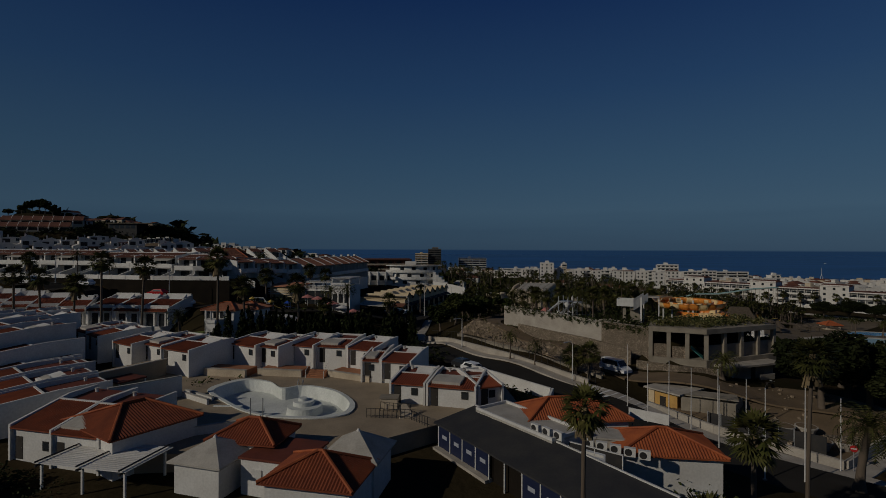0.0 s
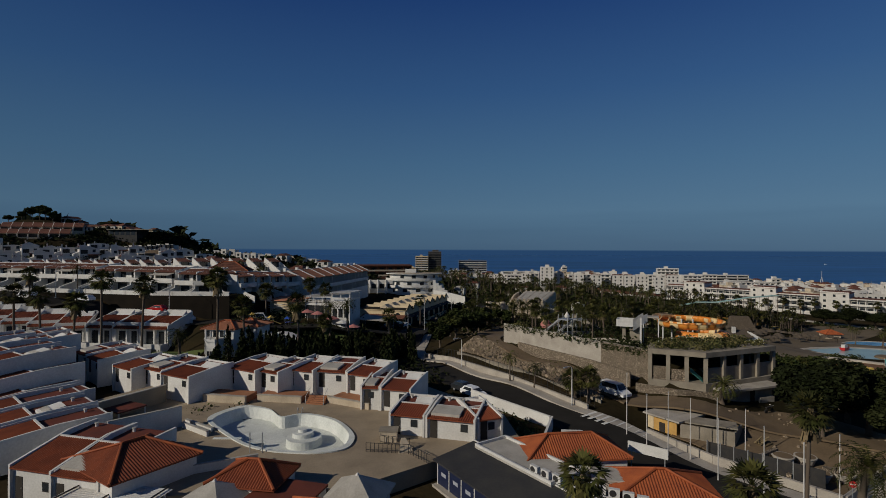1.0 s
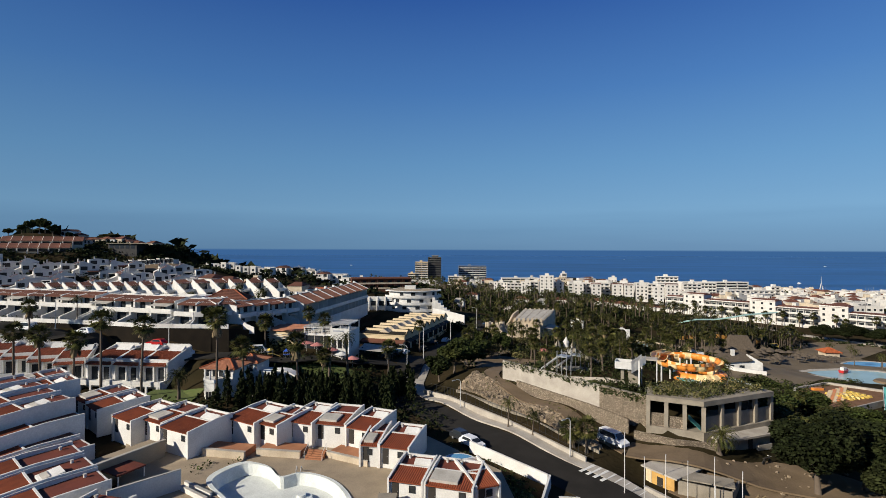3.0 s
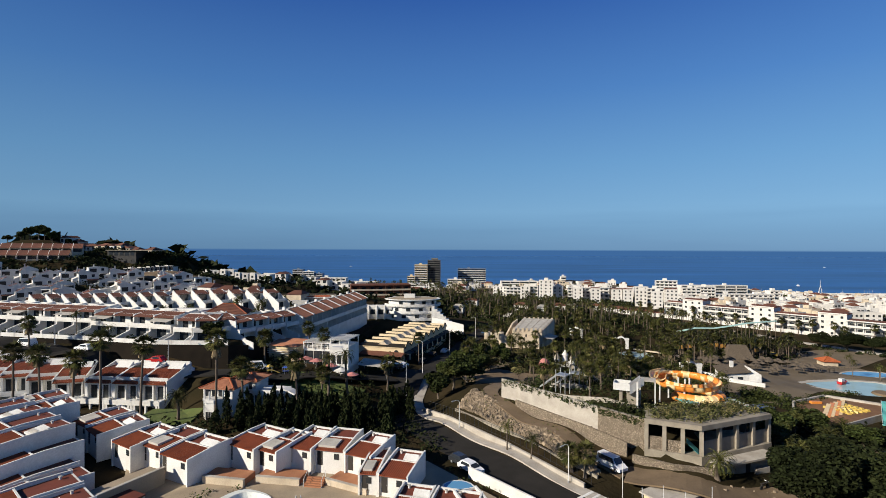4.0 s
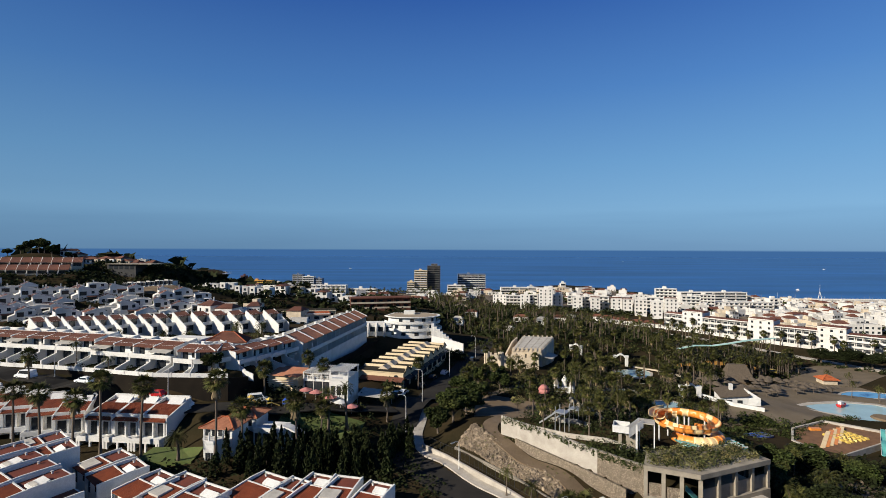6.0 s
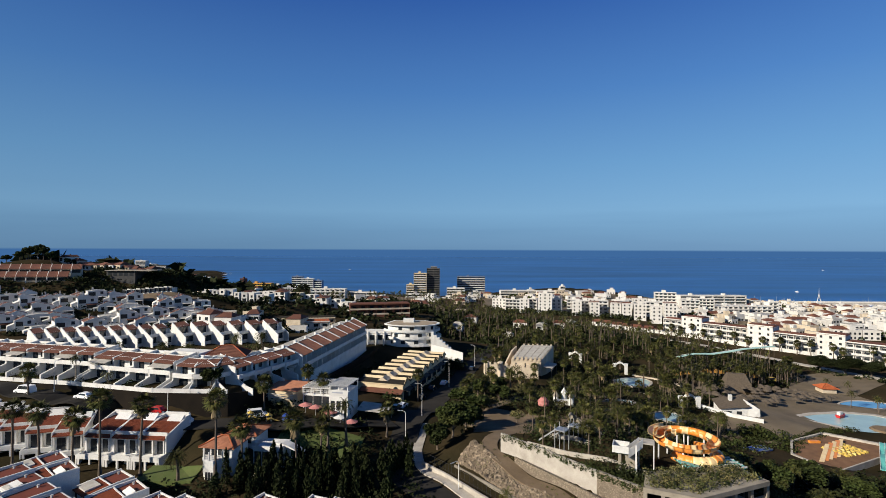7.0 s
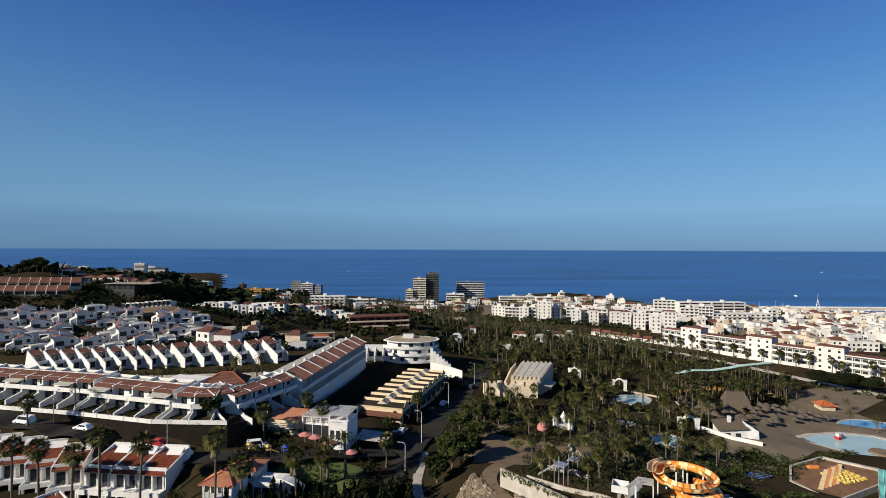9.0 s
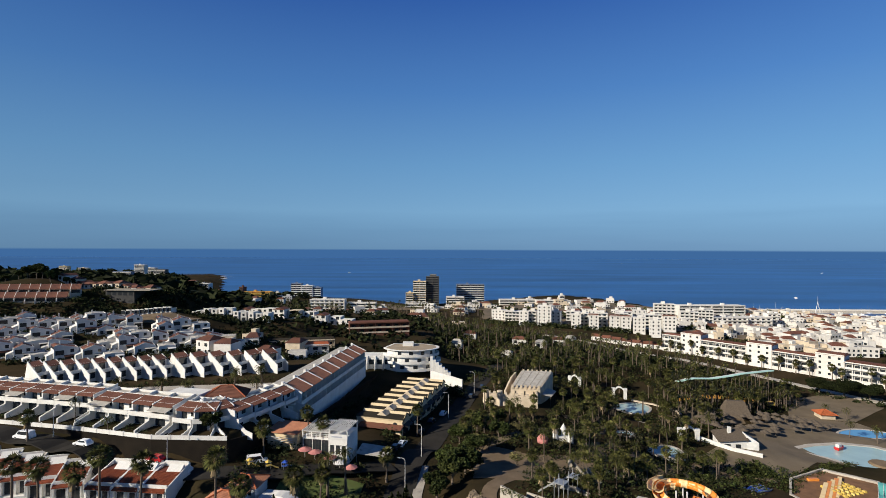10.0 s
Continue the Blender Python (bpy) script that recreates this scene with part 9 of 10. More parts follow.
def cottage_house(x, y, turn, w, d, h, roof, label, group, mat=WHITE_FAR, wins=2, name="town_house", gable=True, z=None):
    b = thing(name, x, y, gz(x, y) if z is None else z, turn, label, "house", group)
    part("wall", Shape().box(-w / 2, 0, -4, w / 2, d, h), mat, b)
    if roof is None:
        part("parapet", Shape().box(-w / 2 - 0.05, -0.05, h, w / 2 + 0.05, 0.15, h + 0.5), mat, b)
    elif gable:
        part("roof", Shape().hexa([(-w / 2 - 0.2, -0.3, h), (w / 2 + 0.2, -0.3, h), (w / 2 + 0.2, d + 0.3, h), (-w / 2 - 0.2, d + 0.3, h)], [(-0.05, -0.3, h + 1.3), (0.05, -0.3, h + 1.3), (0.05, d + 0.3, h + 1.3), (-0.05, d + 0.3, h + 1.3)]), roof, b)
    else:
        part("roof", Shape().hexa([(-w / 2 - 0.3, -0.3, h), (w / 2 + 0.3, -0.3, h), (w / 2 + 0.3, d + 0.3, h), (-w / 2 - 0.3, d + 0.3, h)], [(-w / 4, d / 2, h + 1.6), (w / 4, d / 2, h + 1.6), (w / 4, d / 2 + 0.1, h + 1.6), (-w / 4, d / 2 + 0.1, h + 1.6)]), roof, b)
    for s in range(2 if h > 4.5 else 1):
        for k in range(1 if y > 420 else wins):
            if y > 420:
                o = part("window", PANE_WIDE, None, b, at=pose(0, 0, 0.8 + 2.8 * s))
                o.scale = (w * 0.3, 1, 0.7)
                continue
            part("window", PANE if (k + s) % 2 else PANE_WIDE, None, b, at=pose(w * ((k + 0.5) / wins - 0.5), 0, 0.8 + 2.8 * s))
    return b


rng = random.Random(70)
# rows of white houses on the slope behind the estate: gable ends to the valley, stepped wings, porch shade painted as
# dark sheets
def hill_house(x, y, turn, w, h, k):
    b = thing("hillside_house", x, y, gz(x, y) - 0.3, turn, ("white hillside house with a parapet gable and painted porch shade", "white hillside house with a flat roof and small windows", "white hillside house with a sloping parapet")[k % 3], "house", "hillside houses")
    d, lift = 8.0, (1.5, 0.4, 1.9)[k % 3]
    peak = (0.5, 0.5, 0.16)[k % 3] * w
    front = [(0, -3), (w, -3), (w, h), (peak, h + lift), (0, h if k % 3 != 2 else h + lift - 0.5)]
    for y0, y1, nm in ((0, 0.25, "gable_wall"), (d - 0.25, d, "rear_gable")):
        n = len(front)
        part(nm, Shape().add([(p, y0, q) for p, q in front] + [(p, y1, q) for p, q in front], [tuple(range(n)), tuple(range(2 * n - 1, n - 1, -1))] + [(i, i + n, (i + 1) % n + n, (i + 1) % n) for i in range(n)]), WHITE_FAR, b)
    for q in (0, w - 0.22):
        part("side_wall", Shape().box(q, 0.25, -3, q + 0.22, d - 0.25, h - 0.1), WHITE_FAR, b)
    for p0, p1, z0, z1 in ((0.05, peak, front[4][1], h + lift), (peak, w - 0.05, h + lift, h)):
        part("roof_slope", Shape().slab([(p0, 0.25, z0 - 0.25), (p1, 0.25, z1 - 0.25), (p1, d - 0.25, z1 - 0.25), (p0, d - 0.25, z0 - 0.25)], 0.12), (TILE_FAR, PALE_SLAB, TILE_FAR)[k % 3], b)
    wide = w * (0.42, 0.36, 0.5)[k % 3]
    # no opening here: a flat dark sheet paints the porch shade
    part("porch_shade", Shape().box(w - wide - 0.5, -0.06, 0.2, w - 0.5, 0.1, 2.5), SHADE_BLACK, b, "dark sheet painted as porch shade")
    part("porch_roof", Shape().slab([(w - wide - 0.9, -1.6, 2.55), (w - 0.1, -1.6, 2.55), (w - 0.1, 0, 2.9), (w - wide - 0.9, 0, 2.9)], 0.14), (PALE_SLAB, WHITE_FAR, TILE_FAR)[k % 3], b)
    part("terrace_wall", Shape().box(w - wide - 1.0, -2.4, -3, w, -2.2, 0.8), WHITE_FAR, b)
    if h > 4:
        # balcony shade, painted as a dark sheet on the gable
        part("balcony_shade", Shape().box(0.5, -0.06, h - 2.3, 0.5 + w * 0.34, 0.1, h - 0.5), SHADE_BLACK, b, "dark sheet painted as balcony shade")
        part("window", PANE, None, b, at=pose(w * 0.72, 0, h - 1.6))
    else:
        part("window", PANE, None, b, at=pose(w * 0.24, 0, 1.1))
    part("lean_to", Shape().hexa([(-2.2, 1.2, -3), (0, 1.2, -3), (0, d - 1, -3), (-2.2, d - 1, -3)], [(-2.2, 1.2, h * 0.55), (0, 1.2, h * 0.75), (0, d - 1, h * 0.75), (-2.2, d - 1, h * 0.55)]), WHITE_FAR, b)
    ch = part("chimney", Shape().box(w * 0.3, d * 0.6, h, w * 0.3 + 0.5, d * 0.6 + 0.5, h + lift + 0.9), WHITE_FAR, b)
    part("cap", Shape().box(w * 0.3 - 0.08, d * 0.6 - 0.08, h + lift + 0.98, w * 0.3 + 0.58, d * 0.6 + 0.58, h + lift + 1.08), PALE_SLAB, ch)
    return b


for r, (x0, x1, y) in enumerate(((-196, -124, 197), (-200, -108, 208), (-206, -104, 219), (-212, -110, 230), (-222, -118, 241))):
    x, k = x0, r
    while x < x1:
        w = rng.uniform(6.2, 8.4)
        hy = y + 0.05 * (x - x0) + rng.uniform(-1.5, 1.5)
        if rng.random() < 0.86:
            hill_house(x, hy, math.degrees(math.atan2(-x, hy)) + rng.uniform(2, 9), w, rng.choice((3.3, 3.6, 5.0, 5.4)), k)
        k += 1
        x += w * 1.1 + rng.uniform(-0.3, 1.2)
# two rows of terracotta roofs between white slanting walls on the hilltop, and roofs behind them
for ax, ay, bx, by, m, z in ((-236, 263.5, -200, 267.5, 7, 29.2), (-240, 270.5, -198, 275.0, 8, 33.0)):
    for k in range(m):
        hh = thing("hilltop_house", ax + (bx - ax) * k / m, ay + (by - ay) * k / m, z, 30, "low hilltop house with a clay roof and white end wall", "house", "hilltop row houses")
        part("front_wall", Shape().box(0.3, 0.6, -3, 4.8, 0.9, 2.2), SANDSTONE, hh)
        # dark sheet on the front wall stands for the shade under the eave
        part("front_shade", Shape().box(0.6, 0.54, 0.2, 4.4, 0.7, 1.8), SHADE_BLACK, hh, "dark sheet painted as front wall shade")
        part("roof", Shape().tiles((0.3, 0, 2.2), (4.9, 0, 2.2), (0, 6.2, 2.6), pitch=0.6), TILE_FAR, hh)
        part("rear_wall", Shape().box(0.3, 6.0, -3, 4.8, 6.3, 4.6), WHITE_FAR, hh)
        part("end_wall", Shape().hexa([(0, -0.6, -3), (0.3, -0.6, -3), (0.3, 6.3, -3), (0, 6.3, -3)], [(0, -0.6, 1.2 if k % 3 else 0.4), (0.3, -0.6, 1.2 if k % 3 else 0.4), (0.3, 6.3, 5.1), (0, 6.3, 5.1)]), WHITE_FAR, hh)
for k in range(12):
    x, y = -226 + 4.6 * k, 300 - 0.2 * k + rng.uniform(-1.5, 1.5)
    cottage_house(x, y, -12 + rng.uniform(-6, 6), 5.6, 8, rng.choice((2.4, 2.8, 3.2)), TILE_FAR, "hilltop house with a terracotta roof", "hilltop houses", SANDSTONE if k % 3 else WHITE, gable=k % 2 == 0)
dark_block = thing("dark_block", -190, 284, 26.6, -4, "flat-roofed hillside building painted black for its shade", "building")
# the shaded side is put into the wall colour, black as the felt
part("wall", Shape().box(0, 0, -6, 17, 10, 7.4), FELT_SHADE, dark_block)
part("roof_edge", Shape().box(-0.3, -1.2, 7.4, 27, 10.4, 7.7), CONCRETE, dark_block)
for k in range(5):
    part("window", PANE_WIDE, None, dark_block, at=pose(2 + 3.2 * k, 0, 4.6))
grey_shed = thing("grey_shed", -205, 276, 25.0, -4, "long low shed with a grey sheet roof", "building")
part("wall", Shape().box(0, 0, -4, 14, 8, 3.0), CONCRETE, grey_shed)
part("roof", Shape().slab([(-0.3, -0.4, 3.0), (14.3, -0.4, 3.0), (14.3, 8.2, 4.6), (-0.3, 8.2, 4.6)], 0.15), PALE_SLAB, grey_shed)
for x, y, r, h in ((-252, 290, 3.0, 4.5), (-245, 291, 2.4, 5.5), (-239.5, 292, 1.7, 8.0), (-235.5, 292, 1.7, 8.4), (-222, 297, 2.0, 4.5)):
    tree(x, y, r, h, label="dark leafy tree on the hilltop", group="hilltop trees")
# the white crest row on the shoulder
for k in range(11):
    cottage_house(-169 + 2.15 * k, 266.5 + 0.55 * k, -5, 1.9, 5, 2.4 + 0.5 * (k % 2), None, "small white flat-roofed terrace house", "shoulder terrace", WHITE_FAR, 1)
for k in range(11):
    cottage_house(-145 + 4.3 * k, 292 + rng.uniform(-0.8, 0.8), -8 + 12 * (k % 2), 3.2, 7, 5.2 + 0.5 * (k % 3), None, "white two-storey row house", "valley row houses", WHITE_FAR, 1)
for k in range(9):
    cottage_house(-128 + 8.5 * k, 322 + rng.uniform(-6, 6), -8, 7.5, 8, 5.4, None if k % 3 else TILE_FAR, "white flat-roofed valley house", "valley houses", WHITE_FAR if k != 4 else SANDSTONE, 2)
red = apartment(-54, 297, 7.4, 14, 36, 10, 2, "long terracotta hotel with a red roof", TILE_FAR, TILE_FAR, bay=5, name="terracotta_hotel", group="valley hotels", rail=SANDSTONE)
apartment(-86, 247, 8.6, 12, 33, 9, 1, "long low brown-roofed apartment building", SANDSTONE, ROOF_BROWN, bay=4.5, name="low_apartments", group="valley hotels")
apartment(-70, 236, 8.8, 12, 17, 9, 1, "low building with an orange roof", WHITE_FAR, TILE_LIGHT, bay=4.5, name="low_apartments", group="valley hotels")
for x, y, w in ((52, 330, 9), (64, 318, 7), (78, 330, 8), (20, 340, 8), (10, 320, 7), (90, 345, 7), (40, 300, 6)):
    cottage_house(x, y, -12, w, 7, 3.4, TILE_FAR if w > 7 else PALE_SLAB, "small white villa among palms", "villas among palms", WHITE_FAR, 2, gable=False)

FILL = [([(205, 390), (262, 315), (330, 320), (480, 480), (520, 590), (260, 600), (215, 520)], 430, (4, 10), "white low harbour town houses", "harbour_houses", 0.22),
        ([(-120, 420), (30, 440), (40, 560), (-150, 560)], 30, (7, 12), "white holiday houses among palms", "shore_houses", 0.4),
        ([(-330, 470), (-190, 440), (-190, 760), (-360, 780)], 26, (7, 12), "white houses on the far slope", "slope_houses", 0.5),
        ([(-700, 700), (-360, 620), (-420, 980), (-800, 1260)], 34, (9, 16), "white houses on the distant slope", "distant_houses", 0.4),
        ([(20, 490), (240, 500), (250, 640), (20, 640)], 50, (7, 13), "white flat-roofed town houses", "town_houses", 0.35)]


def fill_houses(area, count, sizes, label, name, tiled, avoid=()):
    """Houses too many and too far to count: walls, roofs and windows, each one sheet."""
    pale, cream, roofs, tops, panes = Shape(), Shape(), Shape(), Shape(), Shape()
    made = 0
    while made < count:
        x, y = rng.uniform(min(p[0] for p in area), max(p[0] for p in area)), rng.uniform(min(p[1] for p in area), max(p[1] for p in area))
        if not inside(np.array([x]), np.array([y]), area)[0] or any(math.hypot(x - p, y - q) < r for p, q, r in avoid):
            continue
        w, d, h, a = rng.uniform(*sizes), rng.uniform(7, 11), rng.choice((3.0, 3.2, 3.4, 5.4, 6.0)), radians(rng.uniform(-28, 22))
        z, c, s = gz(x, y), math.cos(a), math.sin(a)

        def ring(x0, y0, x1, y1, zz):
            return [(x + c * p - s * q, y + s * p + c * q, z + zz) for p, q in ((x0, y0), (x1, y0), (x1, y1), (x0, y1))]
        wall = cream if rng.random() < 0.22 else pale
        wall.hexa(ring(-w / 2, 0, w / 2, d, -4), ring(-w / 2, 0, w / 2, d, h))
        if rng.random() < tiled:
            roofs.hexa(ring(-w / 2 - 0.3, -0.3, w / 2 + 0.3, d + 0.3, h), ring(-w / 4, d / 2 - 0.05, w / 4, d / 2 + 0.05, h + 1.7))
        else:
            tops.hexa(ring(-w / 2 + 0.3, 0.3, w / 2 - 0.3, d - 0.3, h), ring(-w / 2 + 0.3, 0.3, w / 2 - 0.3, d - 0.3, h + 0.05))
            wall.hexa(ring(-w / 2, 0, w / 2, 0.25, h), ring(-w / 2, 0, w / 2, 0.25, h + 0.6))
            if rng.random() < 0.6:
                wall.hexa(ring(-w * 0.1, d * 0.45, w * 0.3, d * 0.85, h), ring(-w * 0.1, d * 0.45, w * 0.3, d * 0.85, h + 2.3))
        bays = max(1, round(w / 3.2))
        for level in range(max(1, int(h // 2.8))):
            for k in range(bays):
                m = -w / 2 + w * (k + 0.5) / bays
                e = rng.uniform(0.45, 1.0)
                panes.hexa(ring(m - e, -0.05, m + e, 0.05, 0.7 + 2.8 * level), ring(m - e, -0.05, m + e, 0.05, 2.1 + 2.8 * level))
        made += 1
    for nm, shp, mat, lab in ((name, pale, WHITE_FAR, label), (name + "_cream", cream, SANDSTONE, "cream rendered houses among white ones"), (name + "_roofs", roofs, TILE_FAR, "clay tile roofs of distant houses"),
                              (name + "_terraces", tops, PALE_SLAB, "flat pale roof terraces of distant houses"), (name + "_windows", panes, GLASS, "small dark windows of distant houses")):
        if shp.v:
            tagged(part(nm, shp, mat), lab, "houses", kind="stuff")


for area, count, sizes, lab, name, tiled in FILL:
    fill_houses(area, count, sizes, lab, name, tiled)

drape("pavement", [(205, 420), (262, 335), (330, 325), (500, 480), (560, 596), (270, 606), (180, 650), (60, 650), (40, 490), (60, 470)], PARK_PATH, 0.3, "grey-brown paved streets of the harbour town", cell=20)
drape("pavement", [(-165, 570), (50, 545), (50, 660), (-170, 660)], PARK_PATH, 0.3, "grey-brown paved promenade by the shore hotels", cell=20)

# harbour: breakwater, masts, a sail-shaped crane and boats
bw = thing("breakwater", 250, 694, SEA_LEVEL, -2, "long pale concrete breakwater", "breakwater")
part("mole", Shape().hexa([(0, 0, -4), (700, 0, -4), (700, 12, -4), (0, 12, -4)], [(0, 2, 3.2), (700, 2, 3.2), (700, 8, 3.2), (0, 8, 3.2)]), CONCRETE_PALE, bw)
part("crest_wall", Shape().box(0, 7, 3.2, 700, 8.5, 5.0), WHITE_FAR, bw)
crane = thing("harbour_mast", 505, 668, -25, 0, "tall white tripod mast in the harbour", "mast")
for q in ((-6, 0), (6, 0), (0, 6)):
    part("leg", Shape().tube([(q[0], q[1], 0), (0, 0, 22)], [0.9, 0.4], 6), WHITE_FAR, crane)
part("mast", Shape().cyl(0, 0, 18, 34, 0.5, 0.2, 6), WHITE_FAR, crane)
crane.scale = (0.55, 0.55, 0.66)
HULL = Shape().hexa([(-4, -1.2, -0.5), (3, -1.2, -0.5), (5.5, 0, -0.5), (3, 1.2, -0.5), (-4, 1.2, -0.5)], [(-4.5, -1.7, 1.2), (3.4, -1.7, 1.2), (7, 0, 1.5), (3.4, 1.7, 1.2), (-4.5, 1.7, 1.2)]).mesh("hull", CAR_WHITE)
CABIN = Shape().box(-2.5, -1, 1.2, 1.5, 1, 2.4).mesh("cabin", SIGN_WHITE)
hulls, masts = Shape(), Shape()
for k in range(60):
    x, y, a = rng.uniform(330, 660), rng.uniform(648, 690), rng.uniform(0, 6.28)
    z, c, s = max(gz(x, y), SEA_LEVEL) + 0.3, math.cos(a), math.sin(a)
    hulls.hexa([(x + c * p - s * q, y + s * p + c * q, z - 0.5) for p, q in ((-4, -1.2), (3, -1.2), (5.5, 0), (3, 1.2), (-4, 1.2))], [(x + c * p - s * q, y + s * p + c * q, z + 1.3) for p, q in ((-4.5, -1.7), (3.4, -1.7), (7, 0), (3.4, 1.7), (-4.5, 1.7))])
    masts.cyl(x, y, z, z + rng.uniform(7, 14), 0.11, 0.05, 5)
tagged(part("moored_boats", hulls, CAR_WHITE), "white moored sailing boats in the harbour", "boats", kind="stuff")
tagged(part("boat_masts", masts, POLE), "bare masts of the moored boats", "masts", kind="stuff")
for x, y, turn in ((1120, 3100, 20), (640, 900, 80), (-330, 1800, 10), (1450, 1900, 0)):
    bt = thing("motor_boat", x, y, SEA_LEVEL + 0.3, turn, "small white boat out at sea", "boat", "boats at sea")
    part("hull", HULL, None, bt)
    part("cabin", CABIN, None, bt)
    bt.scale = (0.9, 0.9, 0.9)
rng = random.Random(77)
surf = Shape()
for k in range(40):
    x = rng.uniform(-780, -620)
    y = float(coast(x)) + rng.uniform(0, 60)
    surf.add([(x + rng.uniform(8, 26) * math.cos(i * math.tau / 7), y + rng.uniform(1, 4) * math.sin(i * math.tau / 7), SEA_LEVEL + 0.15) for i in range(7)], [tuple(range(7))])
tagged(part("surf", surf, PAINT), "white surf on the dark headland", "surf", kind="stuff")

# the boundary road of the park with its hedge
ribbon("road", [(28, 434), (75, 387), (117, 350), (155, 311), (168, 292), (192, 258), (205, 230), (216, 208)], 5, CONCRETE_PALE, 0.25, "pale road below the white terrace", "road", step=6)
hedge_line = [(19, 438), (86, 372), (126, 355), (151, 331), (178, 299), (202, 267), (226, 233), (240, 209)]
shrubbery("street_trees", [(-20, 128), (-12, 130), (8, 190), (22, 232), (30, 230), (14, 185), (2, 150), (-2, 128), (2, 126), (8, 150), (20, 190), (34, 235), (24, 250), (-12, 180)], 110, 1.8, LEAF_DARK, "dark trees along the shop street", 91, 0.3, 26, [(x, y, 5.0) for x, y in ((-8, 130), (-5.5, 140), (-3, 150), (0, 160), (3, 172), (6.5, 185), (10, 197), (13, 208), (16, 218))])
shrubbery("boundary_hedge", [(x - 12, y - 16) for x, y in hedge_line] + [(x - 18, y - 22) for x, y in hedge_line[::-1]], 260, 1.3, LEAF_DARK, "dark hedge along the park boundary", 81, 0.4, 24)
rng = random.Random(82)
for (ax, ay), (bx, by) in zip(hedge_line[2:], hedge_line[3:]):
    for k in range(5):
        t = (k + rng.uniform(0.1, 0.6)) / 5
        palm(ax + (bx - ax) * t + 8, ay + (by - ay) * t + 7, rng.uniform(5, 9), "fan", size=1.3, group="terrace palms")
palm_grove("palm_grove", [(22, 255), (60, 264), (120, 264), (166, 246), (172, 252), (150, 286), (122, 326), (78, 366), (20, 424), (-10, 410), (0, 300)], 440, 3.5, 10, 83, "wide grove of slim palms beyond the water park")
palm_grove("shore_palms", [(-160, 440), (40, 460), (40, 580), (-180, 580)], 200, 6, 10, 84, "palms between the shore hotels")
shrubbery("grove_scrub", [(22, 255), (60, 264), (120, 264), (166, 246), (172, 252), (150, 286), (122, 326), (78, 366), (20, 424), (-10, 410), (0, 300)], 1300, 2.6, LEAF_DARK, "scrub under the distant palms", 85, 0.5, 18)
shrubbery("hill_trees", [(-262, 246), (-186, 247), (-178, 258), (-176, 272), (-196, 284), (-160, 284), (-120, 276), (-96, 300), (-150, 330), (-190, 318), (-206, 284), (-196, 262), (-262, 260)], 900, 1.7, LEAF_DARK, "dark trees on the hill", 86, 0.45, 22)
shrubbery("hill_foot_trees", [(-215, 192), (-95, 196), (-104, 246), (-230, 252)], 1100, 1.35, LEAF_DARK, "dark garden trees between hillside houses", 87, 0.35, 18)
ribbon("path", [(14, 270), (60, 290), (110, 288), (160, 268)], 3.0, TRACK, 0.3, "pale earth path through the palm grove", "path", step=6)
ribbon("path", [(5, 330), (60, 345), (120, 330), (160, 296)], 3.0, TRACK, 0.3, "pale earth path through the palm grove", "path", step=6)
drape("field", [(-174, 253), (-132, 256), (-128, 268), (-146, 271), (-172, 264)], TRACK, 0.4, "bare tan terrace field above the houses", "field", cell=5.0)
shrubbery("shoulder_trees", [(-122, 196), (-58, 203), (-36, 250), (-98, 278), (-128, 250)], 420, 1.9, LEAF_DARK, "dark trees below the shoulder", 93, 0.4, 18)
fill_houses([(-105, 205), (-70, 208), (-60, 232), (-95, 246)], 12, (5, 8), "white houses below the shoulder", "shoulder_houses", 0.6)
shrubbery("valley_trees", [(-260, 310), (-40, 240), (0, 300), (0, 440), (-160, 560), (-340, 620)], 1100, 3.2, LEAF_DARK, "dark trees across the valley", 88, 0.7, 16)
fill_houses([(-1400, 1480), (-760, 1130), (-600, 1100), (-700, 1330), (-1000, 1490)], 130, (10, 24), "pale houses of the far resort town", "resort_houses", 0.4)
fill_houses([(-620, 560), (-300, 330), (-270, 420), (-420, 640), (-600, 760)], 70, (9, 14), "pale houses behind the hilltop", "ridge_houses", 0.6)
shrubbery("headland_trees", [(-1500, 1500), (-760, 1130), (-560, 1080), (-700, 1330), (-1100, 1750)], 420, 7.0, LEAF_DARK, "dark trees in the far resort town", 95, 1.8, 14)
shrubbery("ridge_trees", [(-620, 560), (-300, 330), (-270, 420), (-420, 640), (-600, 760)], 420, 4.0, LEAF_DARK, "dark trees behind the hilltop", 96, 1.0, 14)
shrubbery("far_trees", [(-340, 460), (-160, 560), (-120, 620), (-300, 820), (-700, 1200), (-900, 1100), (-600, 600)], 1100, 5.0, LEAF_DARK, "dark trees on the far slope", 89, 1.2, 14)
shrubbery("harbour_trees", [(215, 400), (300, 420), (420, 440), (460, 620), (260, 620), (60, 620), (60, 500)], 300, 3.0, LEAF, "green trees between harbour houses", 90, 0.7, 16)
for x, y, h in ((-241, 292, 5), (-237, 294, 6), (-233, 293, 5.5), (-226, 290, 4)):
    tree(x, y, 3.2, h + 3, label="dark rounded hilltop tree", group="hilltop trees")
shrubbery("far_slope_trees", [(-350, 320), (-210, 306), (-120, 320), (-160, 420), (-230, 600), (-420, 900), (-700, 1180), (-820, 1080), (-500, 600)], 2000, 5.5, LEAF_DARK, "dark trees on the slope down to the far shore", 94, 1.3, 14)
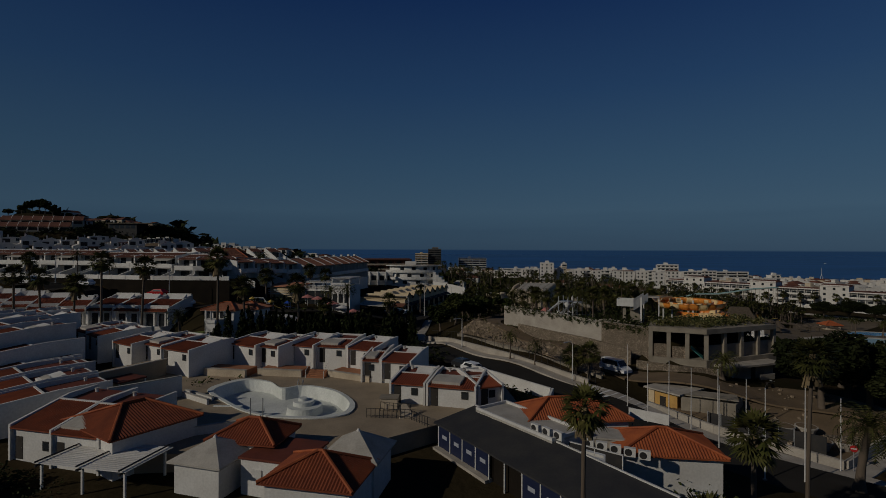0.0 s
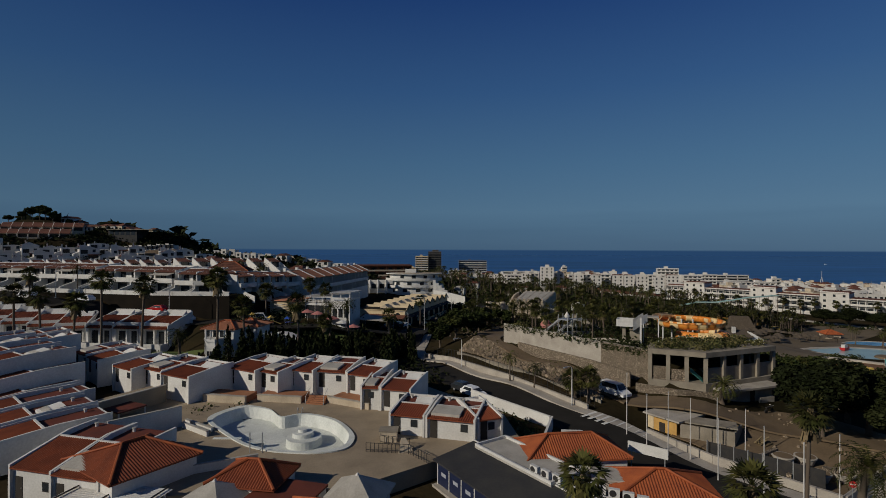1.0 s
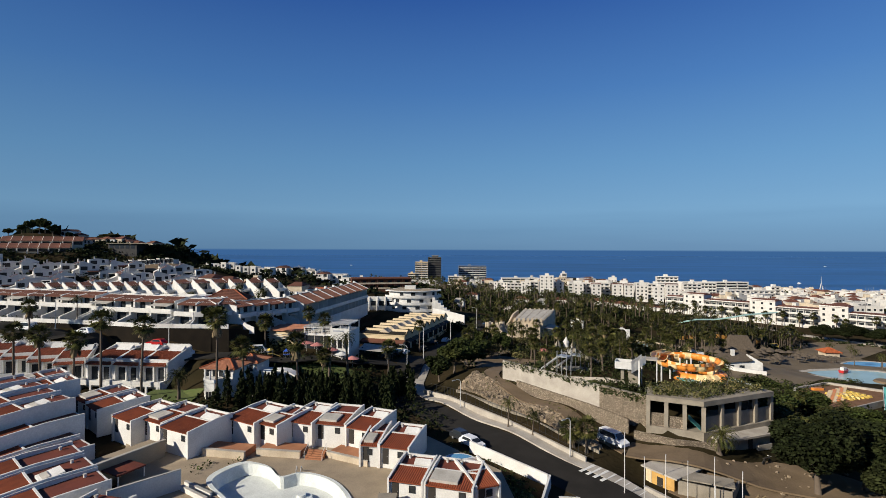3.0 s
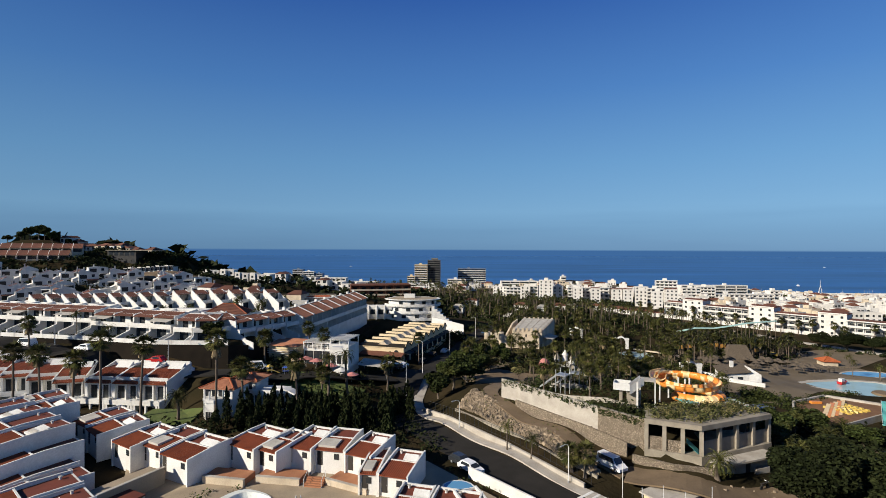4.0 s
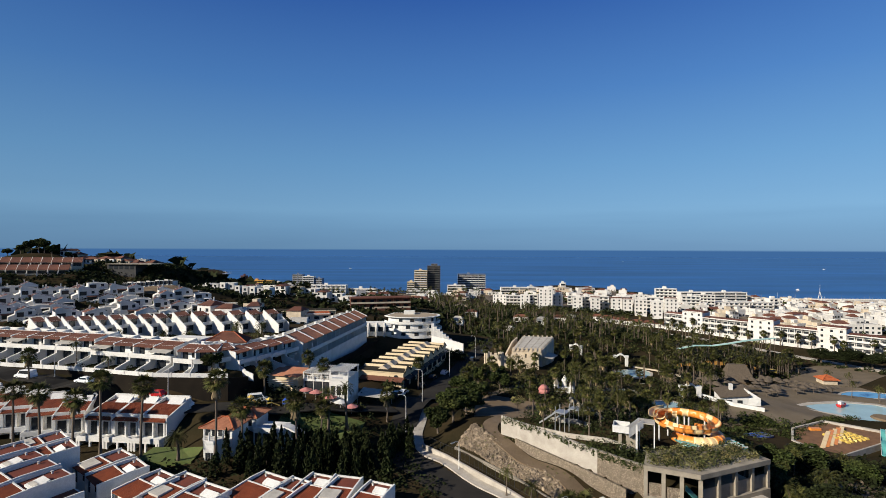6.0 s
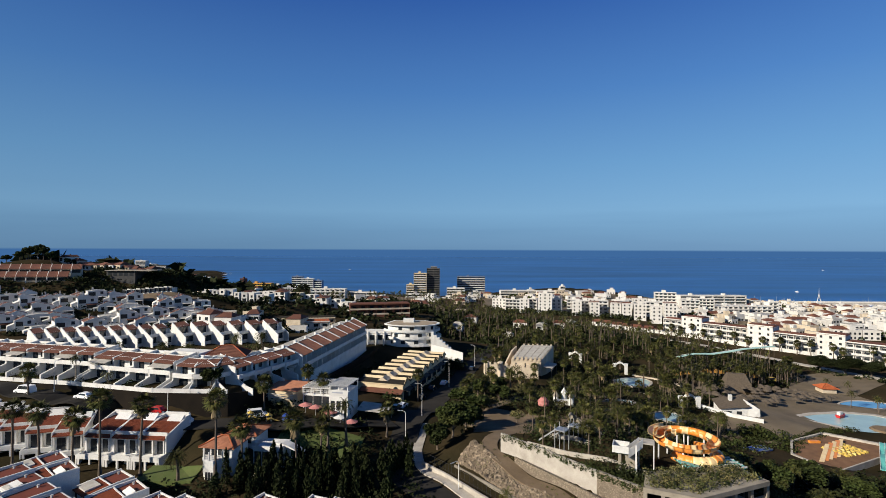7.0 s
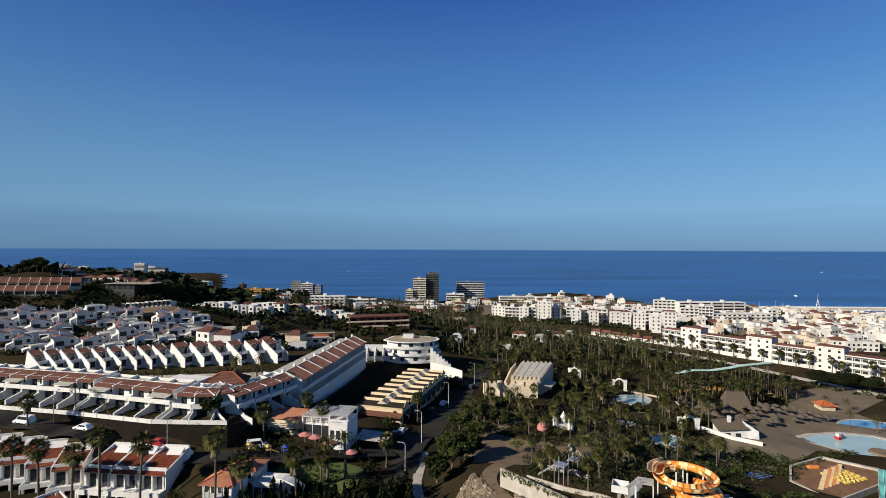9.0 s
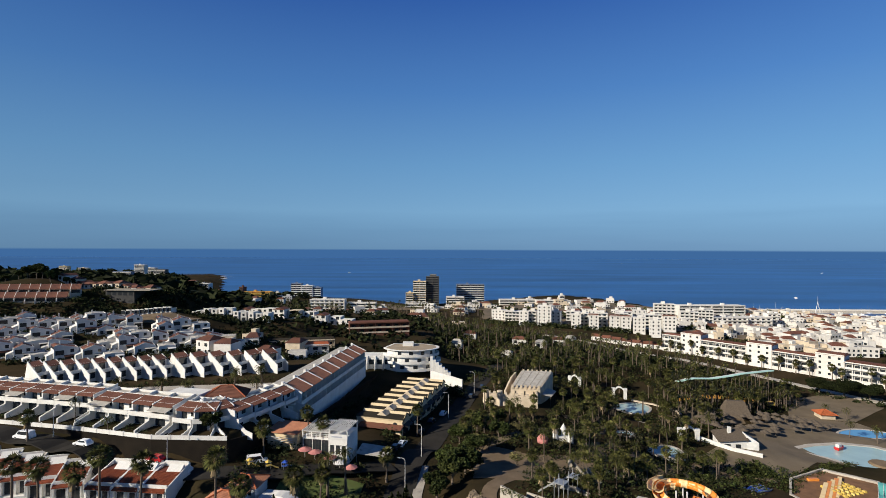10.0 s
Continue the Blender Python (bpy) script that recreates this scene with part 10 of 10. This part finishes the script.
shrubbery("block_hedge", [(40, 458), (98, 430), (150, 404), (157, 412), (104, 440), (46, 470)], 150, 2.8, LEAF_DARK, "dark trees before the apartment blocks", 97, 0.5, 22)
shrubbery("town_trees", [(190, 380), (262, 300), (330, 320), (480, 480), (510, 585), (270, 600), (215, 500)], 260, 2.6, LEAF, "green trees between the harbour houses", 98, 0.5, 20)
shrubbery("shoulder_wood", [(-218, 269), (-176, 267), (-150, 277), (-120, 268), (-108, 285), (-150, 304), (-200, 287)], 520, 1.8, LEAF_DARK, "dark wood on the shoulder of the hill", 99, 0.35, 18)
shrubbery("tower_shrubs", [(28, 90), (34, 85.5), (42, 84), (43, 91), (36, 95), (29, 96)], 60, 1.3, LEAF_DARK, "dark shrubs round the slide tower", 100, 0.2, 30)
shrubbery("slide_terrace_shrubs", [(18, 112), (30, 100), (42, 94), (60, 104), (62, 120), (44, 130), (22, 126)], 230, 1.3, LEAF_DARK, "dark planting between the slide stairs", 101, 0.22, 28, [(26, 104, 2.5), (30, 108, 2.5), (48, 97.6, 7.0)])
shrubbery("plaza_beds", [(70, 140), (86, 134), (100, 142), (104, 150), (92, 156), (80, 162), (70, 156)], 150, 1.2, LEAF, "green beds between the slides and the plaza", 102, 0.24, 26, [(72, 158, 6.0), (80.5, 130.5, 8.0)])
rng = random.Random(103)
made = 0
while made < 34:
    x, y = rng.uniform(20, 62), rng.uniform(98, 128)
    if inside(np.array([x]), np.array([y]), [(20, 112), (30, 103), (40, 106), (58, 108), (62, 122), (44, 130), (22, 126)])[0]:
        palm(x, y, rng.uniform(3.5, 6.5), "fan" if made % 3 else "queen", size=rng.uniform(0.8, 1.1), group="park palms")
        made += 1
palm_grove("sunshade_palms", [(98, 190), (112, 206), (130, 208), (152, 218), (166, 232), (150, 244), (110, 238), (96, 220)], 150, 5, 8.5, 104, "slim palms standing among the sunshades")
shrubbery("headland_trees", [(-430, 880), (-560, 1120), (-680, 1330), (-1000, 1490), (-1300, 1400), (-900, 1000), (-600, 700)], 600, 8.0, LEAF_DARK, "dark scrub and trees on the far headland", 105, 2.0, 12)
